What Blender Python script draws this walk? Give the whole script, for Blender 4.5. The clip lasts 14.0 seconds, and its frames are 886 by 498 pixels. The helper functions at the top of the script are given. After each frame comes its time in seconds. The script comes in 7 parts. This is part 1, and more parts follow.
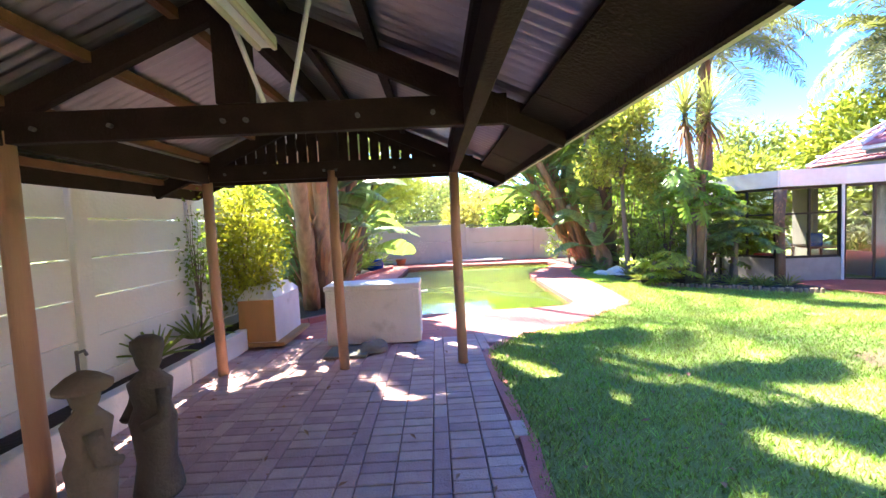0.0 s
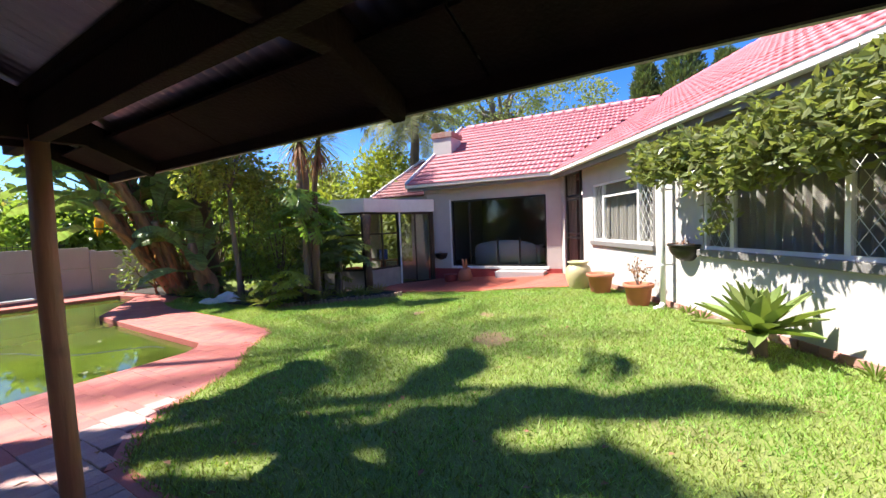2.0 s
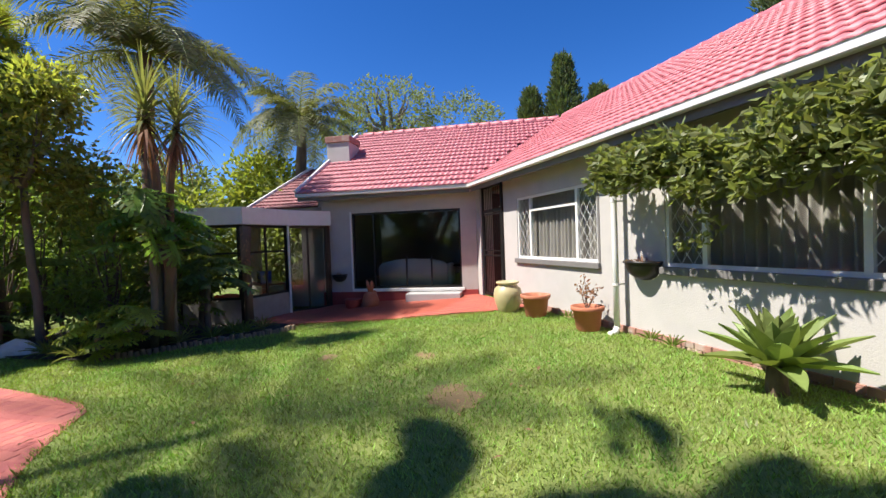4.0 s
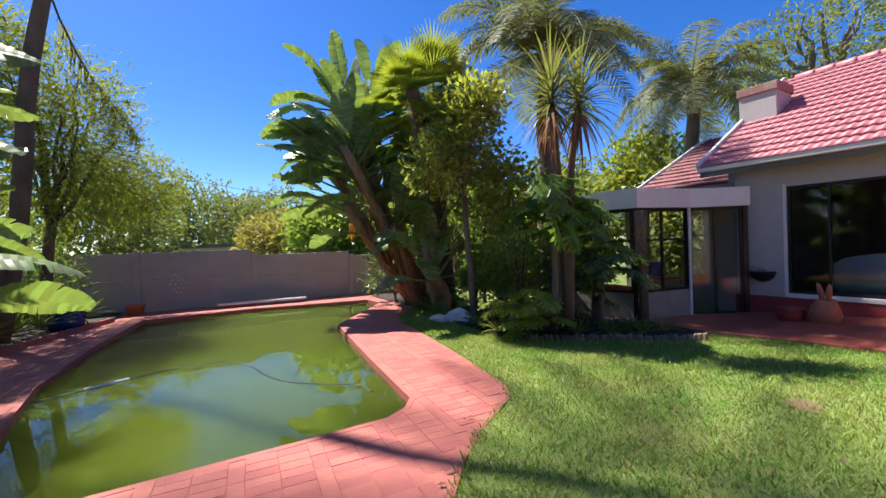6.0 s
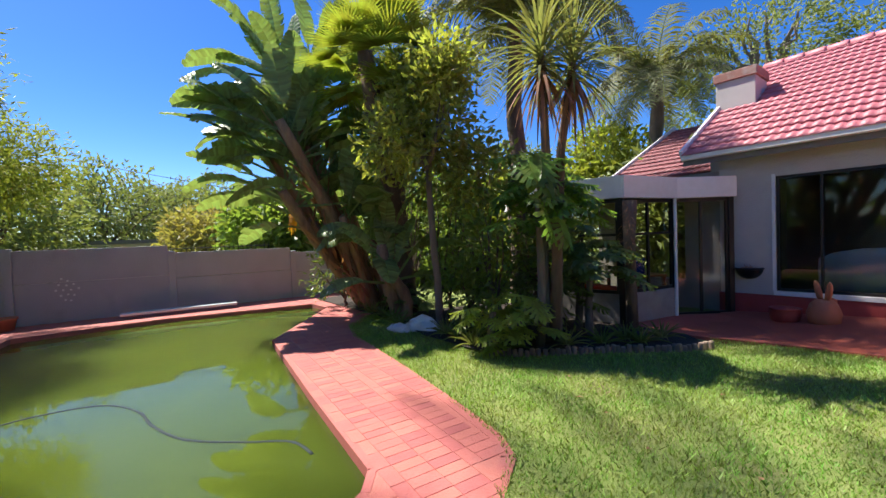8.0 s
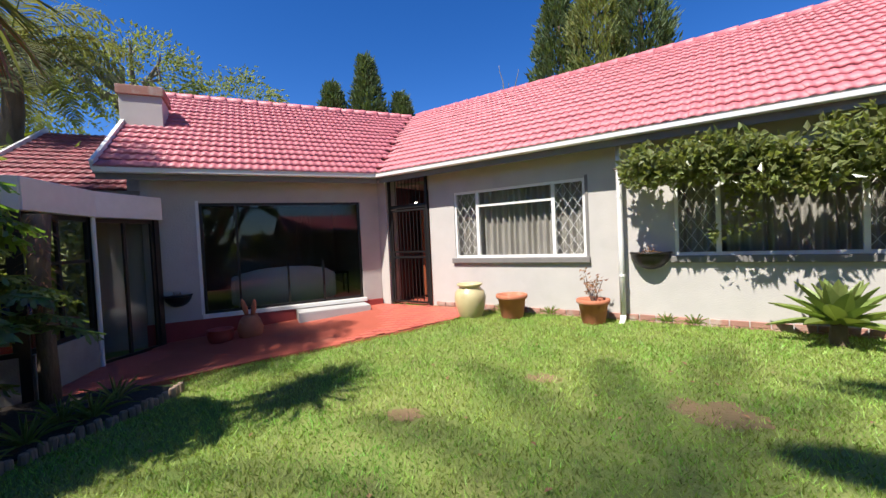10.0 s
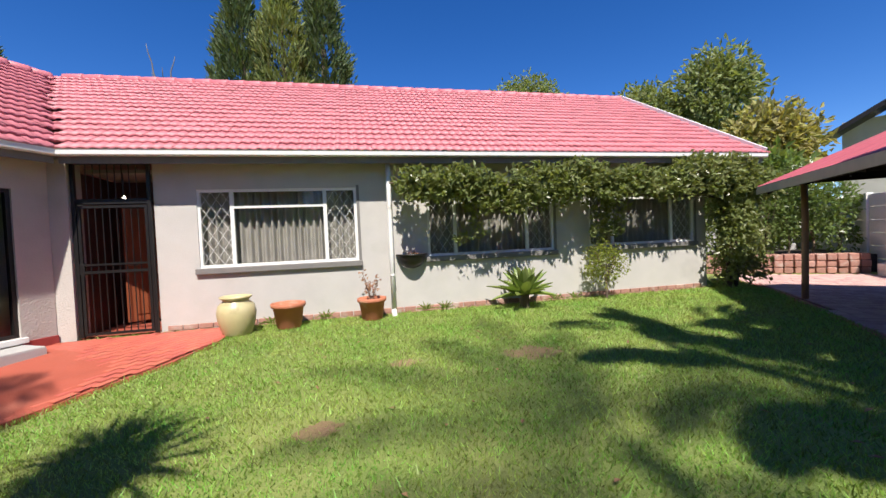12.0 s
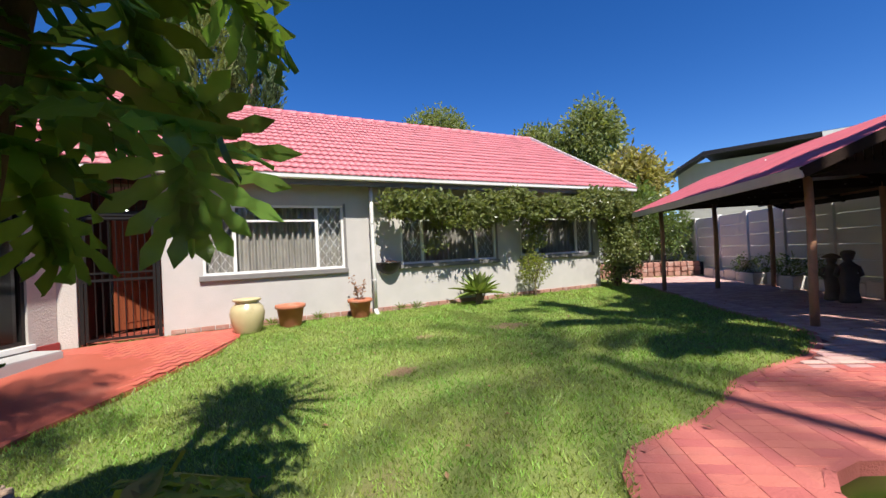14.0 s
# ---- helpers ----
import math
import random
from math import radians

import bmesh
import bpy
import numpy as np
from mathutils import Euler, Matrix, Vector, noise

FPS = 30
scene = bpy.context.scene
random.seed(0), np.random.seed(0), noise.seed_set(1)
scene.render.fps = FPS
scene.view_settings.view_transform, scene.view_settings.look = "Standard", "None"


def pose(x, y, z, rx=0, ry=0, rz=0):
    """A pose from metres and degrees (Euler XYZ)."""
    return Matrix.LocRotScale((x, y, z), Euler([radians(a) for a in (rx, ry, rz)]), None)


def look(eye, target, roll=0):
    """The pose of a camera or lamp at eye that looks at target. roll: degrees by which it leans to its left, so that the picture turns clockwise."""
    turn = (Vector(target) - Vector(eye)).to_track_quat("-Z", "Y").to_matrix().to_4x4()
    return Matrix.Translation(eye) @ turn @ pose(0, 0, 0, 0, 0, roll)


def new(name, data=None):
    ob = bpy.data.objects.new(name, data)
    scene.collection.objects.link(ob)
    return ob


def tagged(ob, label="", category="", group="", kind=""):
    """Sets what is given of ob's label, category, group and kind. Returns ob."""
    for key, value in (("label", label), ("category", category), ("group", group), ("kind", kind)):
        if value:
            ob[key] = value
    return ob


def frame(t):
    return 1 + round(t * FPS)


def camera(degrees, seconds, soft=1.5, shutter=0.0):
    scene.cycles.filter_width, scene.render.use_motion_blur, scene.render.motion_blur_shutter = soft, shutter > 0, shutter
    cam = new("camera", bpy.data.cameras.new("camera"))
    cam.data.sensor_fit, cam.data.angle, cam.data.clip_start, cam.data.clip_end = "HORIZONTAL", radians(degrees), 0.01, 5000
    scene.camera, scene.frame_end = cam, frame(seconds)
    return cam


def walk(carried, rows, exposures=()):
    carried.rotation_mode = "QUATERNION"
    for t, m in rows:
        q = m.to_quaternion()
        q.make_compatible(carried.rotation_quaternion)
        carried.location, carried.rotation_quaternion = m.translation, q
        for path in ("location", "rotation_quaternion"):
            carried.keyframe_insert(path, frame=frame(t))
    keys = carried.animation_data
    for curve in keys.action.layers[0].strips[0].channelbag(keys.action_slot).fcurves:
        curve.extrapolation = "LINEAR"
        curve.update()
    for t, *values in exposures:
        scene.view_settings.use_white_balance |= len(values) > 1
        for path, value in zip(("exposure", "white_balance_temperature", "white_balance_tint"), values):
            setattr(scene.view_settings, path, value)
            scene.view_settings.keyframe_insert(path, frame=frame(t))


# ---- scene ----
cam = camera(95.1, 14.0)
PATH = [
    (0, (-0.211, -0.149, 1.459), (0.961, 1.468, 1.339), -2.7),
    (0.5, (-0.311, 0.175, 1.49), (1.255, 1.412, 1.366), -2.6),
    (1, (-0.217, 0.554, 1.462), (1.616, 1.344, 1.338), -2.5),
    (1.5, (-0.066, 0.906, 1.459), (1.9, 1.252, 1.34), -2.5),
    (2, (0.19, 1.191, 1.474), (2.186, 1.113, 1.362), -2.3),
    (2.2, (0.345, 1.274, 1.469), (2.329, 1.047, 1.361), -2.3),
    (4.3, (2.024, 1.751, 1.441), (3.915, 1.101, 1.398), -2.1),
    (4.5, (2.146, 1.832, 1.437), (4.078, 1.318, 1.4), -2.1),
    (5, (2.433, 1.974, 1.418), (4.432, 1.942, 1.387), -2.2),
    (5.5, (2.739, 2.129, 1.426), (4.669, 2.652, 1.397), -2.2),
    (6, (3.019, 2.346, 1.414), (4.76, 3.33, 1.385), -2.1),
    (6.5, (3.27, 2.502, 1.424), (4.779, 3.814, 1.394), -2.0),
    (7, (3.484, 2.682, 1.439), (4.841, 4.151, 1.401), -1.7),
    (7.5, (3.748, 2.966, 1.426), (5.248, 4.287, 1.372), -1.9),
    (8, (4.119, 3.145, 1.417), (5.964, 3.914, 1.354), -2.2),
    (8.5, (4.36, 3.42, 1.415), (6.359, 3.473, 1.367), -2.3),
    (9, (4.567, 3.675, 1.438), (6.46, 3.035, 1.382), -2.3),
    (9.2, (4.641, 3.732, 1.451), (6.433, 2.846, 1.396), -2.4),
    (11.3, (6.558, 4.415, 1.331), (6.514, 2.416, 1.263), -2.6),
    (11.5, (6.732, 4.437, 1.32), (6.562, 2.445, 1.257), -2.6),
    (12, (7.244, 4.594, 1.33), (6.796, 2.645, 1.275), -2.5),
    (12.5, (7.748, 4.823, 1.303), (7.098, 2.932, 1.268), -2.6),
    (13, (8.196, 5.162, 1.262), (7.411, 3.323, 1.25), -2.8),
    (13.5, (8.63, 5.439, 1.235), (7.76, 3.639, 1.24), -2.8),
    (14, (9.157, 5.666, 1.206), (8.235, 3.89, 1.226), -2.8),
]
walk(cam, [(t, look(eye, target, roll)) for t, eye, target, roll in PATH], exposures=[(0, 3.4), (0.6, 3.05), (1.2, 2.15), (2.2, 1.55), (4.3, 0.95), (7.2, 1.2), (9.2, 0.98), (14, 0.72)])

# ---- light ----
SUN_EL, SUN_X, SUN_Y = radians(56), 0.15, 0.989
world = bpy.data.worlds.new("sky")
world.use_nodes = True
scene.world = world
_n = world.node_tree.nodes
sky = _n.new("ShaderNodeTexSky")
sky.sky_type, sky.sun_disc = "NISHITA", False
sky.sun_elevation, sky.sun_rotation = SUN_EL, math.atan2(SUN_X, SUN_Y)
sky.altitude, sky.air_density, sky.dust_density, sky.ozone_density = 1600, 0.9, 0.7, 3.4
_n["Background"].inputs["Strength"].default_value = 0.10
rich = _n.new("ShaderNodeHueSaturation")
rich.inputs["Saturation"].default_value, rich.inputs["Hue"].default_value = 1.32, 0.512
world.node_tree.links.new(sky.outputs[0], rich.inputs["Color"])
world.node_tree.links.new(rich.outputs[0], _n["Background"].inputs["Color"])
sun = new("sun", bpy.data.lights.new("sun", "SUN"))
sun.data.energy, sun.data.angle, sun.data.color = 5.0, radians(0.8), (1.0, 0.94, 0.86)
sun.matrix_world = look((SUN_X * 30, SUN_Y * 30, math.tan(SUN_EL) * 30), (0, 0, 0))

# ---- materials ----


def mat(name, c1, c2=None, scale=6.0, rough=0.8, bump=0.0, bscale=60.0, metal=0.0, fine=0.35, random_value=0.0, stretch=(1, 1, 1), spec=0.5, trans=0.0, island=False, hue=0.0, dirt=None, dirt_scale=1.2, dirt_lo=0.55):
    """A surface: two colours mixed by coarse and fine noise, with relief and optional stains."""
    m = bpy.data.materials.new(name)
    m.use_nodes = True
    nt = m.node_tree
    N, K = nt.nodes, nt.links
    b = N["Principled BSDF"]
    b.inputs["Roughness"].default_value = rough
    b.inputs["Metallic"].default_value = metal
    b.inputs["Specular IOR Level"].default_value = spec
    c2 = c2 or tuple(v * 0.75 for v in c1)
    geo = N.new("ShaderNodeNewGeometry")
    mp = N.new("ShaderNodeMapping")
    mp.inputs["Scale"].default_value = stretch
    K.new(geo.outputs["Position"], mp.inputs["Vector"])
    n1 = N.new("ShaderNodeTexNoise")
    n1.inputs["Scale"].default_value, n1.inputs["Detail"].default_value = scale, 4
    n2 = N.new("ShaderNodeTexNoise")
    n2.inputs["Scale"].default_value, n2.inputs["Detail"].default_value = scale * 11, 3
    K.new(mp.outputs[0], n1.inputs["Vector"])
    K.new(mp.outputs[0], n2.inputs["Vector"])
    mix = N.new("ShaderNodeMath")
    mix.operation = "MULTIPLY_ADD"
    K.new(n2.outputs[0], mix.inputs[0])
    mix.inputs[1].default_value = fine
    sub = N.new("ShaderNodeMath")
    sub.operation = "MULTIPLY_ADD"
    K.new(n1.outputs[0], sub.inputs[0])
    sub.inputs[1].default_value, sub.inputs[2].default_value = 1.6, -0.3 - fine * 0.5
    K.new(sub.outputs[0], mix.inputs[2])
    ramp = N.new("ShaderNodeMix")
    ramp.data_type, ramp.clamp_factor = "RGBA", True
    ramp.inputs["A"].default_value, ramp.inputs["B"].default_value = (*c1, 1), (*c2, 1)
    K.new(mix.outputs[0], ramp.inputs["Factor"])
    col = ramp.outputs["Result"]
    if dirt:
        dn = N.new("ShaderNodeTexNoise")
        dn.inputs["Scale"].default_value, dn.inputs["Detail"].default_value = dirt_scale, 7
        K.new(geo.outputs["Position"], dn.inputs["Vector"])
        rr = N.new("ShaderNodeMapRange")
        rr.inputs["From Min"].default_value, rr.inputs["From Max"].default_value = dirt_lo, dirt_lo + 0.2
        K.new(dn.outputs[0], rr.inputs["Value"])
        dm = N.new("ShaderNodeMix")
        dm.data_type = "RGBA"
        dm.inputs["B"].default_value = (*dirt, 1)
        K.new(rr.outputs[0], dm.inputs["Factor"])
        K.new(col, dm.inputs["A"])
        col = dm.outputs["Result"]
    if random_value or hue:
        hs = N.new("ShaderNodeHueSaturation")
        if island:
            rnd = geo.outputs["Random Per Island"]
        else:
            rnd = N.new("ShaderNodeObjectInfo").outputs["Random"]
        for sock, span, mid in (("Value", random_value, 1.0), ("Hue", hue, 0.5)):
            mr = N.new("ShaderNodeMapRange")
            mr.inputs["To Min"].default_value, mr.inputs["To Max"].default_value = mid - span, mid + span
            K.new(rnd, mr.inputs["Value"])
            K.new(mr.outputs[0], hs.inputs[sock])
        K.new(col, hs.inputs["Color"])
        col = hs.outputs[0]
    K.new(col, b.inputs["Base Color"])
    if bump:
        nb = N.new("ShaderNodeTexNoise")
        nb.inputs["Scale"].default_value, nb.inputs["Detail"].default_value = bscale, 5
        K.new(mp.outputs[0], nb.inputs["Vector"])
        bp = N.new("ShaderNodeBump")
        bp.inputs["Strength"].default_value, bp.inputs["Distance"].default_value = bump, 0.02
        K.new(nb.outputs[0], bp.inputs["Height"])
        K.new(bp.outputs[0], b.inputs["Normal"])
    if trans:
        tr = N.new("ShaderNodeBsdfTranslucent")
        sc = N.new("ShaderNodeMixRGB")
        sc.blend_type = "MULTIPLY"
        sc.inputs[0].default_value = 1
        sc.inputs[2].default_value = (1.0, 1.0, 0.45, 1)
        K.new(col, sc.inputs[1])
        K.new(sc.outputs[0], tr.inputs["Color"])
        ms = N.new("ShaderNodeMixShader")
        ms.inputs[0].default_value = trans
        K.new(b.outputs[0], ms.inputs[1])
        K.new(tr.outputs[0], ms.inputs[2])
        K.new(ms.outputs[0], N["Material Output"].inputs["Surface"])
    return m


M_PLASTER = mat("wall_plaster", (0.50, 0.475, 0.45), (0.44, 0.42, 0.395), 3, 0.9, 0.18, 60, dirt=(0.39, 0.37, 0.345), dirt_lo=0.62)
M_PLASTER_WHITE = mat("white_textured_plaster", (0.50, 0.465, 0.43), (0.44, 0.41, 0.38), 4, 0.9, 0.45, 35, dirt=(0.40, 0.37, 0.345), dirt_lo=0.64)
M_PRECAST = mat("precast_wall_paint", (0.78, 0.76, 0.72), (0.72, 0.69, 0.65), 2, 0.9, 0.35, 30, dirt=(0.50, 0.47, 0.43), dirt_lo=0.64)
M_POOLWALL = mat("grey_garden_wall_paint", (0.46, 0.44, 0.45), (0.40, 0.38, 0.39), 2, 0.9, 0.35, 30, dirt=(0.31, 0.29, 0.29), dirt_lo=0.63)
M_ROOF = mat("red_roof_tile", (0.50, 0.16, 0.18), (0.42, 0.125, 0.145), 5, 0.5, 0.25, 40, random_value=0.10, island=True, dirt=(0.34, 0.085, 0.09), dirt_scale=2.5, dirt_lo=0.62)
M_ROOF_OLD = mat("weathered_red_roof_tile", (0.30, 0.075, 0.08), (0.20, 0.055, 0.06), 5, 0.55, 0.25, 40, random_value=0.14, island=True, dirt=(0.10, 0.05, 0.05), dirt_scale=3, dirt_lo=0.58)
M_WHITE = mat("white_painted_metal", (0.78, 0.77, 0.75), (0.70, 0.69, 0.66), 8, 0.45, 0.1, 80)
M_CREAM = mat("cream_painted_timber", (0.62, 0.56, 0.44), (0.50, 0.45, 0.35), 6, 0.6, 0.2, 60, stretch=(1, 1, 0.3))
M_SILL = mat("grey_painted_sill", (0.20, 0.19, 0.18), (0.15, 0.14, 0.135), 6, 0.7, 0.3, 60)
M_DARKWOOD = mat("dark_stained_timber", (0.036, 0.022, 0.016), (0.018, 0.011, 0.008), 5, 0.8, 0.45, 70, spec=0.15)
M_BATTEN = mat("brown_timber_batten", (0.20, 0.085, 0.035), (0.12, 0.05, 0.022), 6, 0.65, 0.35, 70)
M_POST = mat("varnished_pine_pole", (0.46, 0.26, 0.16), (0.34, 0.175, 0.10), 5, 0.5, 0.35, 50, stretch=(1, 1, 0.12), dirt=(0.20, 0.13, 0.09), dirt_scale=4, dirt_lo=0.6)
M_TIN = mat("galvanised_sheet", (0.48, 0.46, 0.44), (0.32, 0.31, 0.30), 2.5, 0.30, 0.1, 60, metal=0.85, dirt=(0.20, 0.13, 0.09), dirt_lo=0.6)
M_TIN_RED = mat("red_painted_sheet", (0.50, 0.12, 0.14), (0.42, 0.095, 0.115), 3, 0.5, 0.1, 60, dirt=(0.36, 0.13, 0.13), dirt_lo=0.6)
M_BRICK = mat("clay_paving_brick", (0.56, 0.36, 0.325), (0.44, 0.27, 0.245), 9, 0.85, 0.5, 70, random_value=0.16, hue=0.012, dirt=(0.34, 0.26, 0.24), dirt_scale=2.2, dirt_lo=0.6)
M_BRICK_RED = mat("red_painted_paving", (0.48, 0.145, 0.12), (0.41, 0.115, 0.095), 6, 0.75, 0.4, 60, random_value=0.09, hue=0.006, dirt=(0.35, 0.14, 0.12), dirt_scale=1.7, dirt_lo=0.58)
M_JOINT = mat("paving_joint_sand", (0.22, 0.075, 0.06), (0.15, 0.06, 0.05), 8, 0.95, 0.5, 90)
M_PATIO = mat("red_patio_slab", (0.40, 0.09, 0.055), (0.33, 0.075, 0.045), 3, 0.6, 0.25, 40, dirt=(0.42, 0.15, 0.10), dirt_scale=1.5, dirt_lo=0.6)
M_PLINTH_RED = mat("red_plinth_paint", (0.34, 0.05, 0.045), (0.26, 0.04, 0.035), 5, 0.6, 0.3, 50)
M_SOIL = mat("dark_soil", (0.055, 0.040, 0.030), (0.030, 0.022, 0.017), 6, 0.95, 1.0, 30)
M_LAWN = mat("lawn_ground", (0.13, 0.21, 0.035), (0.24, 0.25, 0.075), 1.1, 0.95, 0.9, 70, fine=0.6, dirt=(0.17, 0.13, 0.06), dirt_scale=1.0, dirt_lo=0.60)
M_FAR = mat("far_ground", (0.10, 0.12, 0.05), (0.16, 0.14, 0.08), 0.2, 0.95)
M_STEP = mat("pale_grey_tile", (0.46, 0.45, 0.44), (0.40, 0.39, 0.38), 5, 0.5, 0.1, 40)
M_DARKFRAME = mat("dark_bronze_frame", (0.035, 0.028, 0.025), (0.022, 0.018, 0.016), 8, 0.4, 0.1, 40, metal=0.3)
M_BLACK = mat("black_painted_steel", (0.018, 0.016, 0.016), (0.012, 0.011, 0.011), 8, 0.4, 0.1, 60, metal=0.2)
M_GREYSTEEL = mat("grey_primed_steel", (0.13, 0.125, 0.12), (0.09, 0.085, 0.08), 8, 0.5, 0.1, 60, metal=0.3)
M_ROOM = mat("room_paint", (0.30, 0.27, 0.23), (0.25, 0.22, 0.19), 2, 0.9)
M_ROOMFLOOR = mat("room_floor", (0.16, 0.09, 0.06), (0.11, 0.06, 0.04), 3, 0.5)
M_CONCRETE = mat("raw_concrete", (0.36, 0.34, 0.31), (0.27, 0.25, 0.23), 5, 0.9, 0.6, 50)
M_WHITEWASH = mat("whitewashed_masonry", (0.74, 0.70, 0.66), (0.64, 0.60, 0.56), 4, 0.9, 0.6, 35, dirt=(0.40, 0.36, 0.31), dirt_scale=3, dirt_lo=0.62)


def glass(name, tint=(1, 1, 1), rough=0.0):
    m = bpy.data.materials.new(name)
    m.use_nodes = True
    N, K = m.node_tree.nodes, m.node_tree.links
    N.remove(N["Principled BSDF"])
    tr = N.new("ShaderNodeBsdfTransparent")
    tr.inputs[0].default_value = (*tint, 1)
    gl = N.new("ShaderNodeBsdfGlossy")
    gl.inputs["Roughness"].default_value = rough
    lw = N.new("ShaderNodeLayerWeight")
    pw = N.new("ShaderNodeMath")
    pw.operation, pw.inputs[1].default_value = "POWER", 5.0
    K.new(lw.outputs["Facing"], pw.inputs[0])
    fr = N.new("ShaderNodeMath")
    fr.operation, fr.inputs[1].default_value, fr.inputs[2].default_value = "MULTIPLY_ADD", 0.96, 0.03
    K.new(pw.outputs[0], fr.inputs[0])
    ms = N.new("ShaderNodeMixShader")
    K.new(fr.outputs[0], ms.inputs[0])
    K.new(tr.outputs[0], ms.inputs[1])
    K.new(gl.outputs[0], ms.inputs[2])
    K.new(ms.outputs[0], N["Material Output"].inputs["Surface"])
    return m


M_GLASS = glass("window_glass", (0.92, 0.94, 0.93))
M_GLASS_DARK = glass("tinted_window_glass", (0.80, 0.83, 0.82))

# ---- building helpers ----


def part(name, bm, material, parent=None, label="", smooth=False, matrix=None):
    """Links a bmesh as one mesh object, under its thing where one is given."""
    me = bpy.data.meshes.new(name)
    bm.to_mesh(me)
    bm.free()
    me.materials.append(material)
    if smooth:
        me.shade_smooth()
    ob = new(name, me)
    if parent:
        ob.parent = parent
    if matrix is not None:
        ob.matrix_basis = matrix
    if label:
        ob["label"] = label
    return ob


def raw(name, verts, faces, material, parent=None, smooth=False, label=""):
    me = bpy.data.meshes.new(name)
    me.from_pydata(verts, [], faces)
    me.materials.append(material)
    if smooth:
        me.shade_smooth()
    ob = new(name, me)
    if parent:
        ob.parent = parent
    if label:
        ob["label"] = label
    return ob


def thing(name, label, category, m=None, group="", kind=""):
    ob = new(name)
    ob.empty_display_size = 0.1
    if m is not None:
        ob.matrix_basis = m
    return tagged(ob, label, category, group, kind)


def bx(bm, x0, x1, y0, y1, z0, z1, bevel=0.0, m=None):
    """A box between two corners, its edges rounded by bevel."""
    c = Matrix.Translation(((x0 + x1) / 2, (y0 + y1) / 2, (z0 + z1) / 2)) @ Matrix.Diagonal((abs(x1 - x0), abs(y1 - y0), abs(z1 - z0), 1))
    if m is not None:
        c = m @ c
    r = bmesh.ops.create_cube(bm, size=1, matrix=c)
    if bevel:
        es = list({e for v in r["verts"] for e in v.link_edges})
        bmesh.ops.bevel(bm, geom=es, offset=bevel, segments=2, affect="EDGES", profile=0.5)
    return bm


def B(x0, x1, y0, y1, z0, z1, bevel=0.0, m=None):
    return bx(bmesh.new(), x0, x1, y0, y1, z0, z1, bevel, m)


def tube(bm, pts, radii, seg=10, cap=True):
    """A round bar along points, with a radius at each."""
    pts = [Vector(p) for p in pts]
    if not hasattr(radii, "__len__"):
        radii = [radii] * len(pts)
    rings = []
    side = None
    for i, p in enumerate(pts):
        d = (pts[min(i + 1, len(pts) - 1)] - pts[max(i - 1, 0)]).normalized()
        if side is None:
            side = d.orthogonal().normalized()
        side = (side - d * side.dot(d)).normalized()
        up = d.cross(side)
        rings.append([bm.verts.new(p + (side * math.cos(2 * math.pi * k / seg) + up * math.sin(2 * math.pi * k / seg)) * radii[i]) for k in range(seg)])
    for a, b in zip(rings, rings[1:]):
        for k in range(seg):
            bm.faces.new((a[k], a[(k + 1) % seg], b[(k + 1) % seg], b[k]))
    if cap:
        bm.faces.new(rings[0][::-1])
        bm.faces.new(rings[-1])
    return bm


def lathe(bm, prof, seg=28, m=None):
    """A turned body from (radius, height) pairs."""
    rings = []
    for r, z in prof:
        rings.append([bm.verts.new((r * math.cos(2 * math.pi * k / seg), r * math.sin(2 * math.pi * k / seg), z)) for k in range(seg)])
    for a, b in zip(rings, rings[1:]):
        for k in range(seg):
            bm.faces.new((a[k], a[(k + 1) % seg], b[(k + 1) % seg], b[k]))
    bm.faces.new(rings[0][::-1])
    bm.faces.new(rings[-1])
    if m is not None:
        bmesh.ops.transform(bm, matrix=m, verts=bm.verts)
    return bm


def beam(bm, p, q, w, h):
    """A square timber from p to q, h deep upwards, w wide."""
    p, q = Vector(p), Vector(q)
    d = (q - p)
    n = d.normalized()
    side = n.cross(Vector((0, 0, 1)))
    side = side.normalized() if side.length > 0.01 else Vector((1, 0, 0))
    up = side.cross(n)
    vs = []
    for e in (p, q):
        for s, u in ((-1, -1), (1, -1), (1, 1), (-1, 1)):
            vs.append(bm.verts.new(e + side * s * w / 2 + up * u * h / 2))
    for f in ((0, 1, 2, 3), (7, 6, 5, 4), (0, 4, 5, 1), (1, 5, 6, 2), (2, 6, 7, 3), (3, 7, 4, 0)):
        bm.faces.new([vs[i] for i in f])
    return bm


def prism(bm, pts, z0, z1):
    """An upright prism over a plan outline (anticlockwise)."""
    lo = [bm.verts.new((x, y, z0)) for x, y in pts]
    hi = [bm.verts.new((x, y, z1)) for x, y in pts]
    n = len(pts)
    bm.faces.new(lo[::-1])
    bm.faces.new(hi)
    for i in range(n):
        bm.faces.new((lo[i], lo[(i + 1) % n], hi[(i + 1) % n], hi[i]))
    return bm


def smooth01(x):
    x = min(1.0, max(0.0, x))
    return x * x * (3 - 2 * x)


def ground_z(x, y):
    """The garden falls gently towards the pool and the glazed room."""
    b = (x - 2.363) * 0.5736 + (y - 3.15) * 0.8192
    return -0.15 * smooth01(b / 2.7) - 0.15 * smooth01((x - 7) / 5) * smooth01((y + 3) / 4) * (1 - smooth01((y - 4.5) / 3))


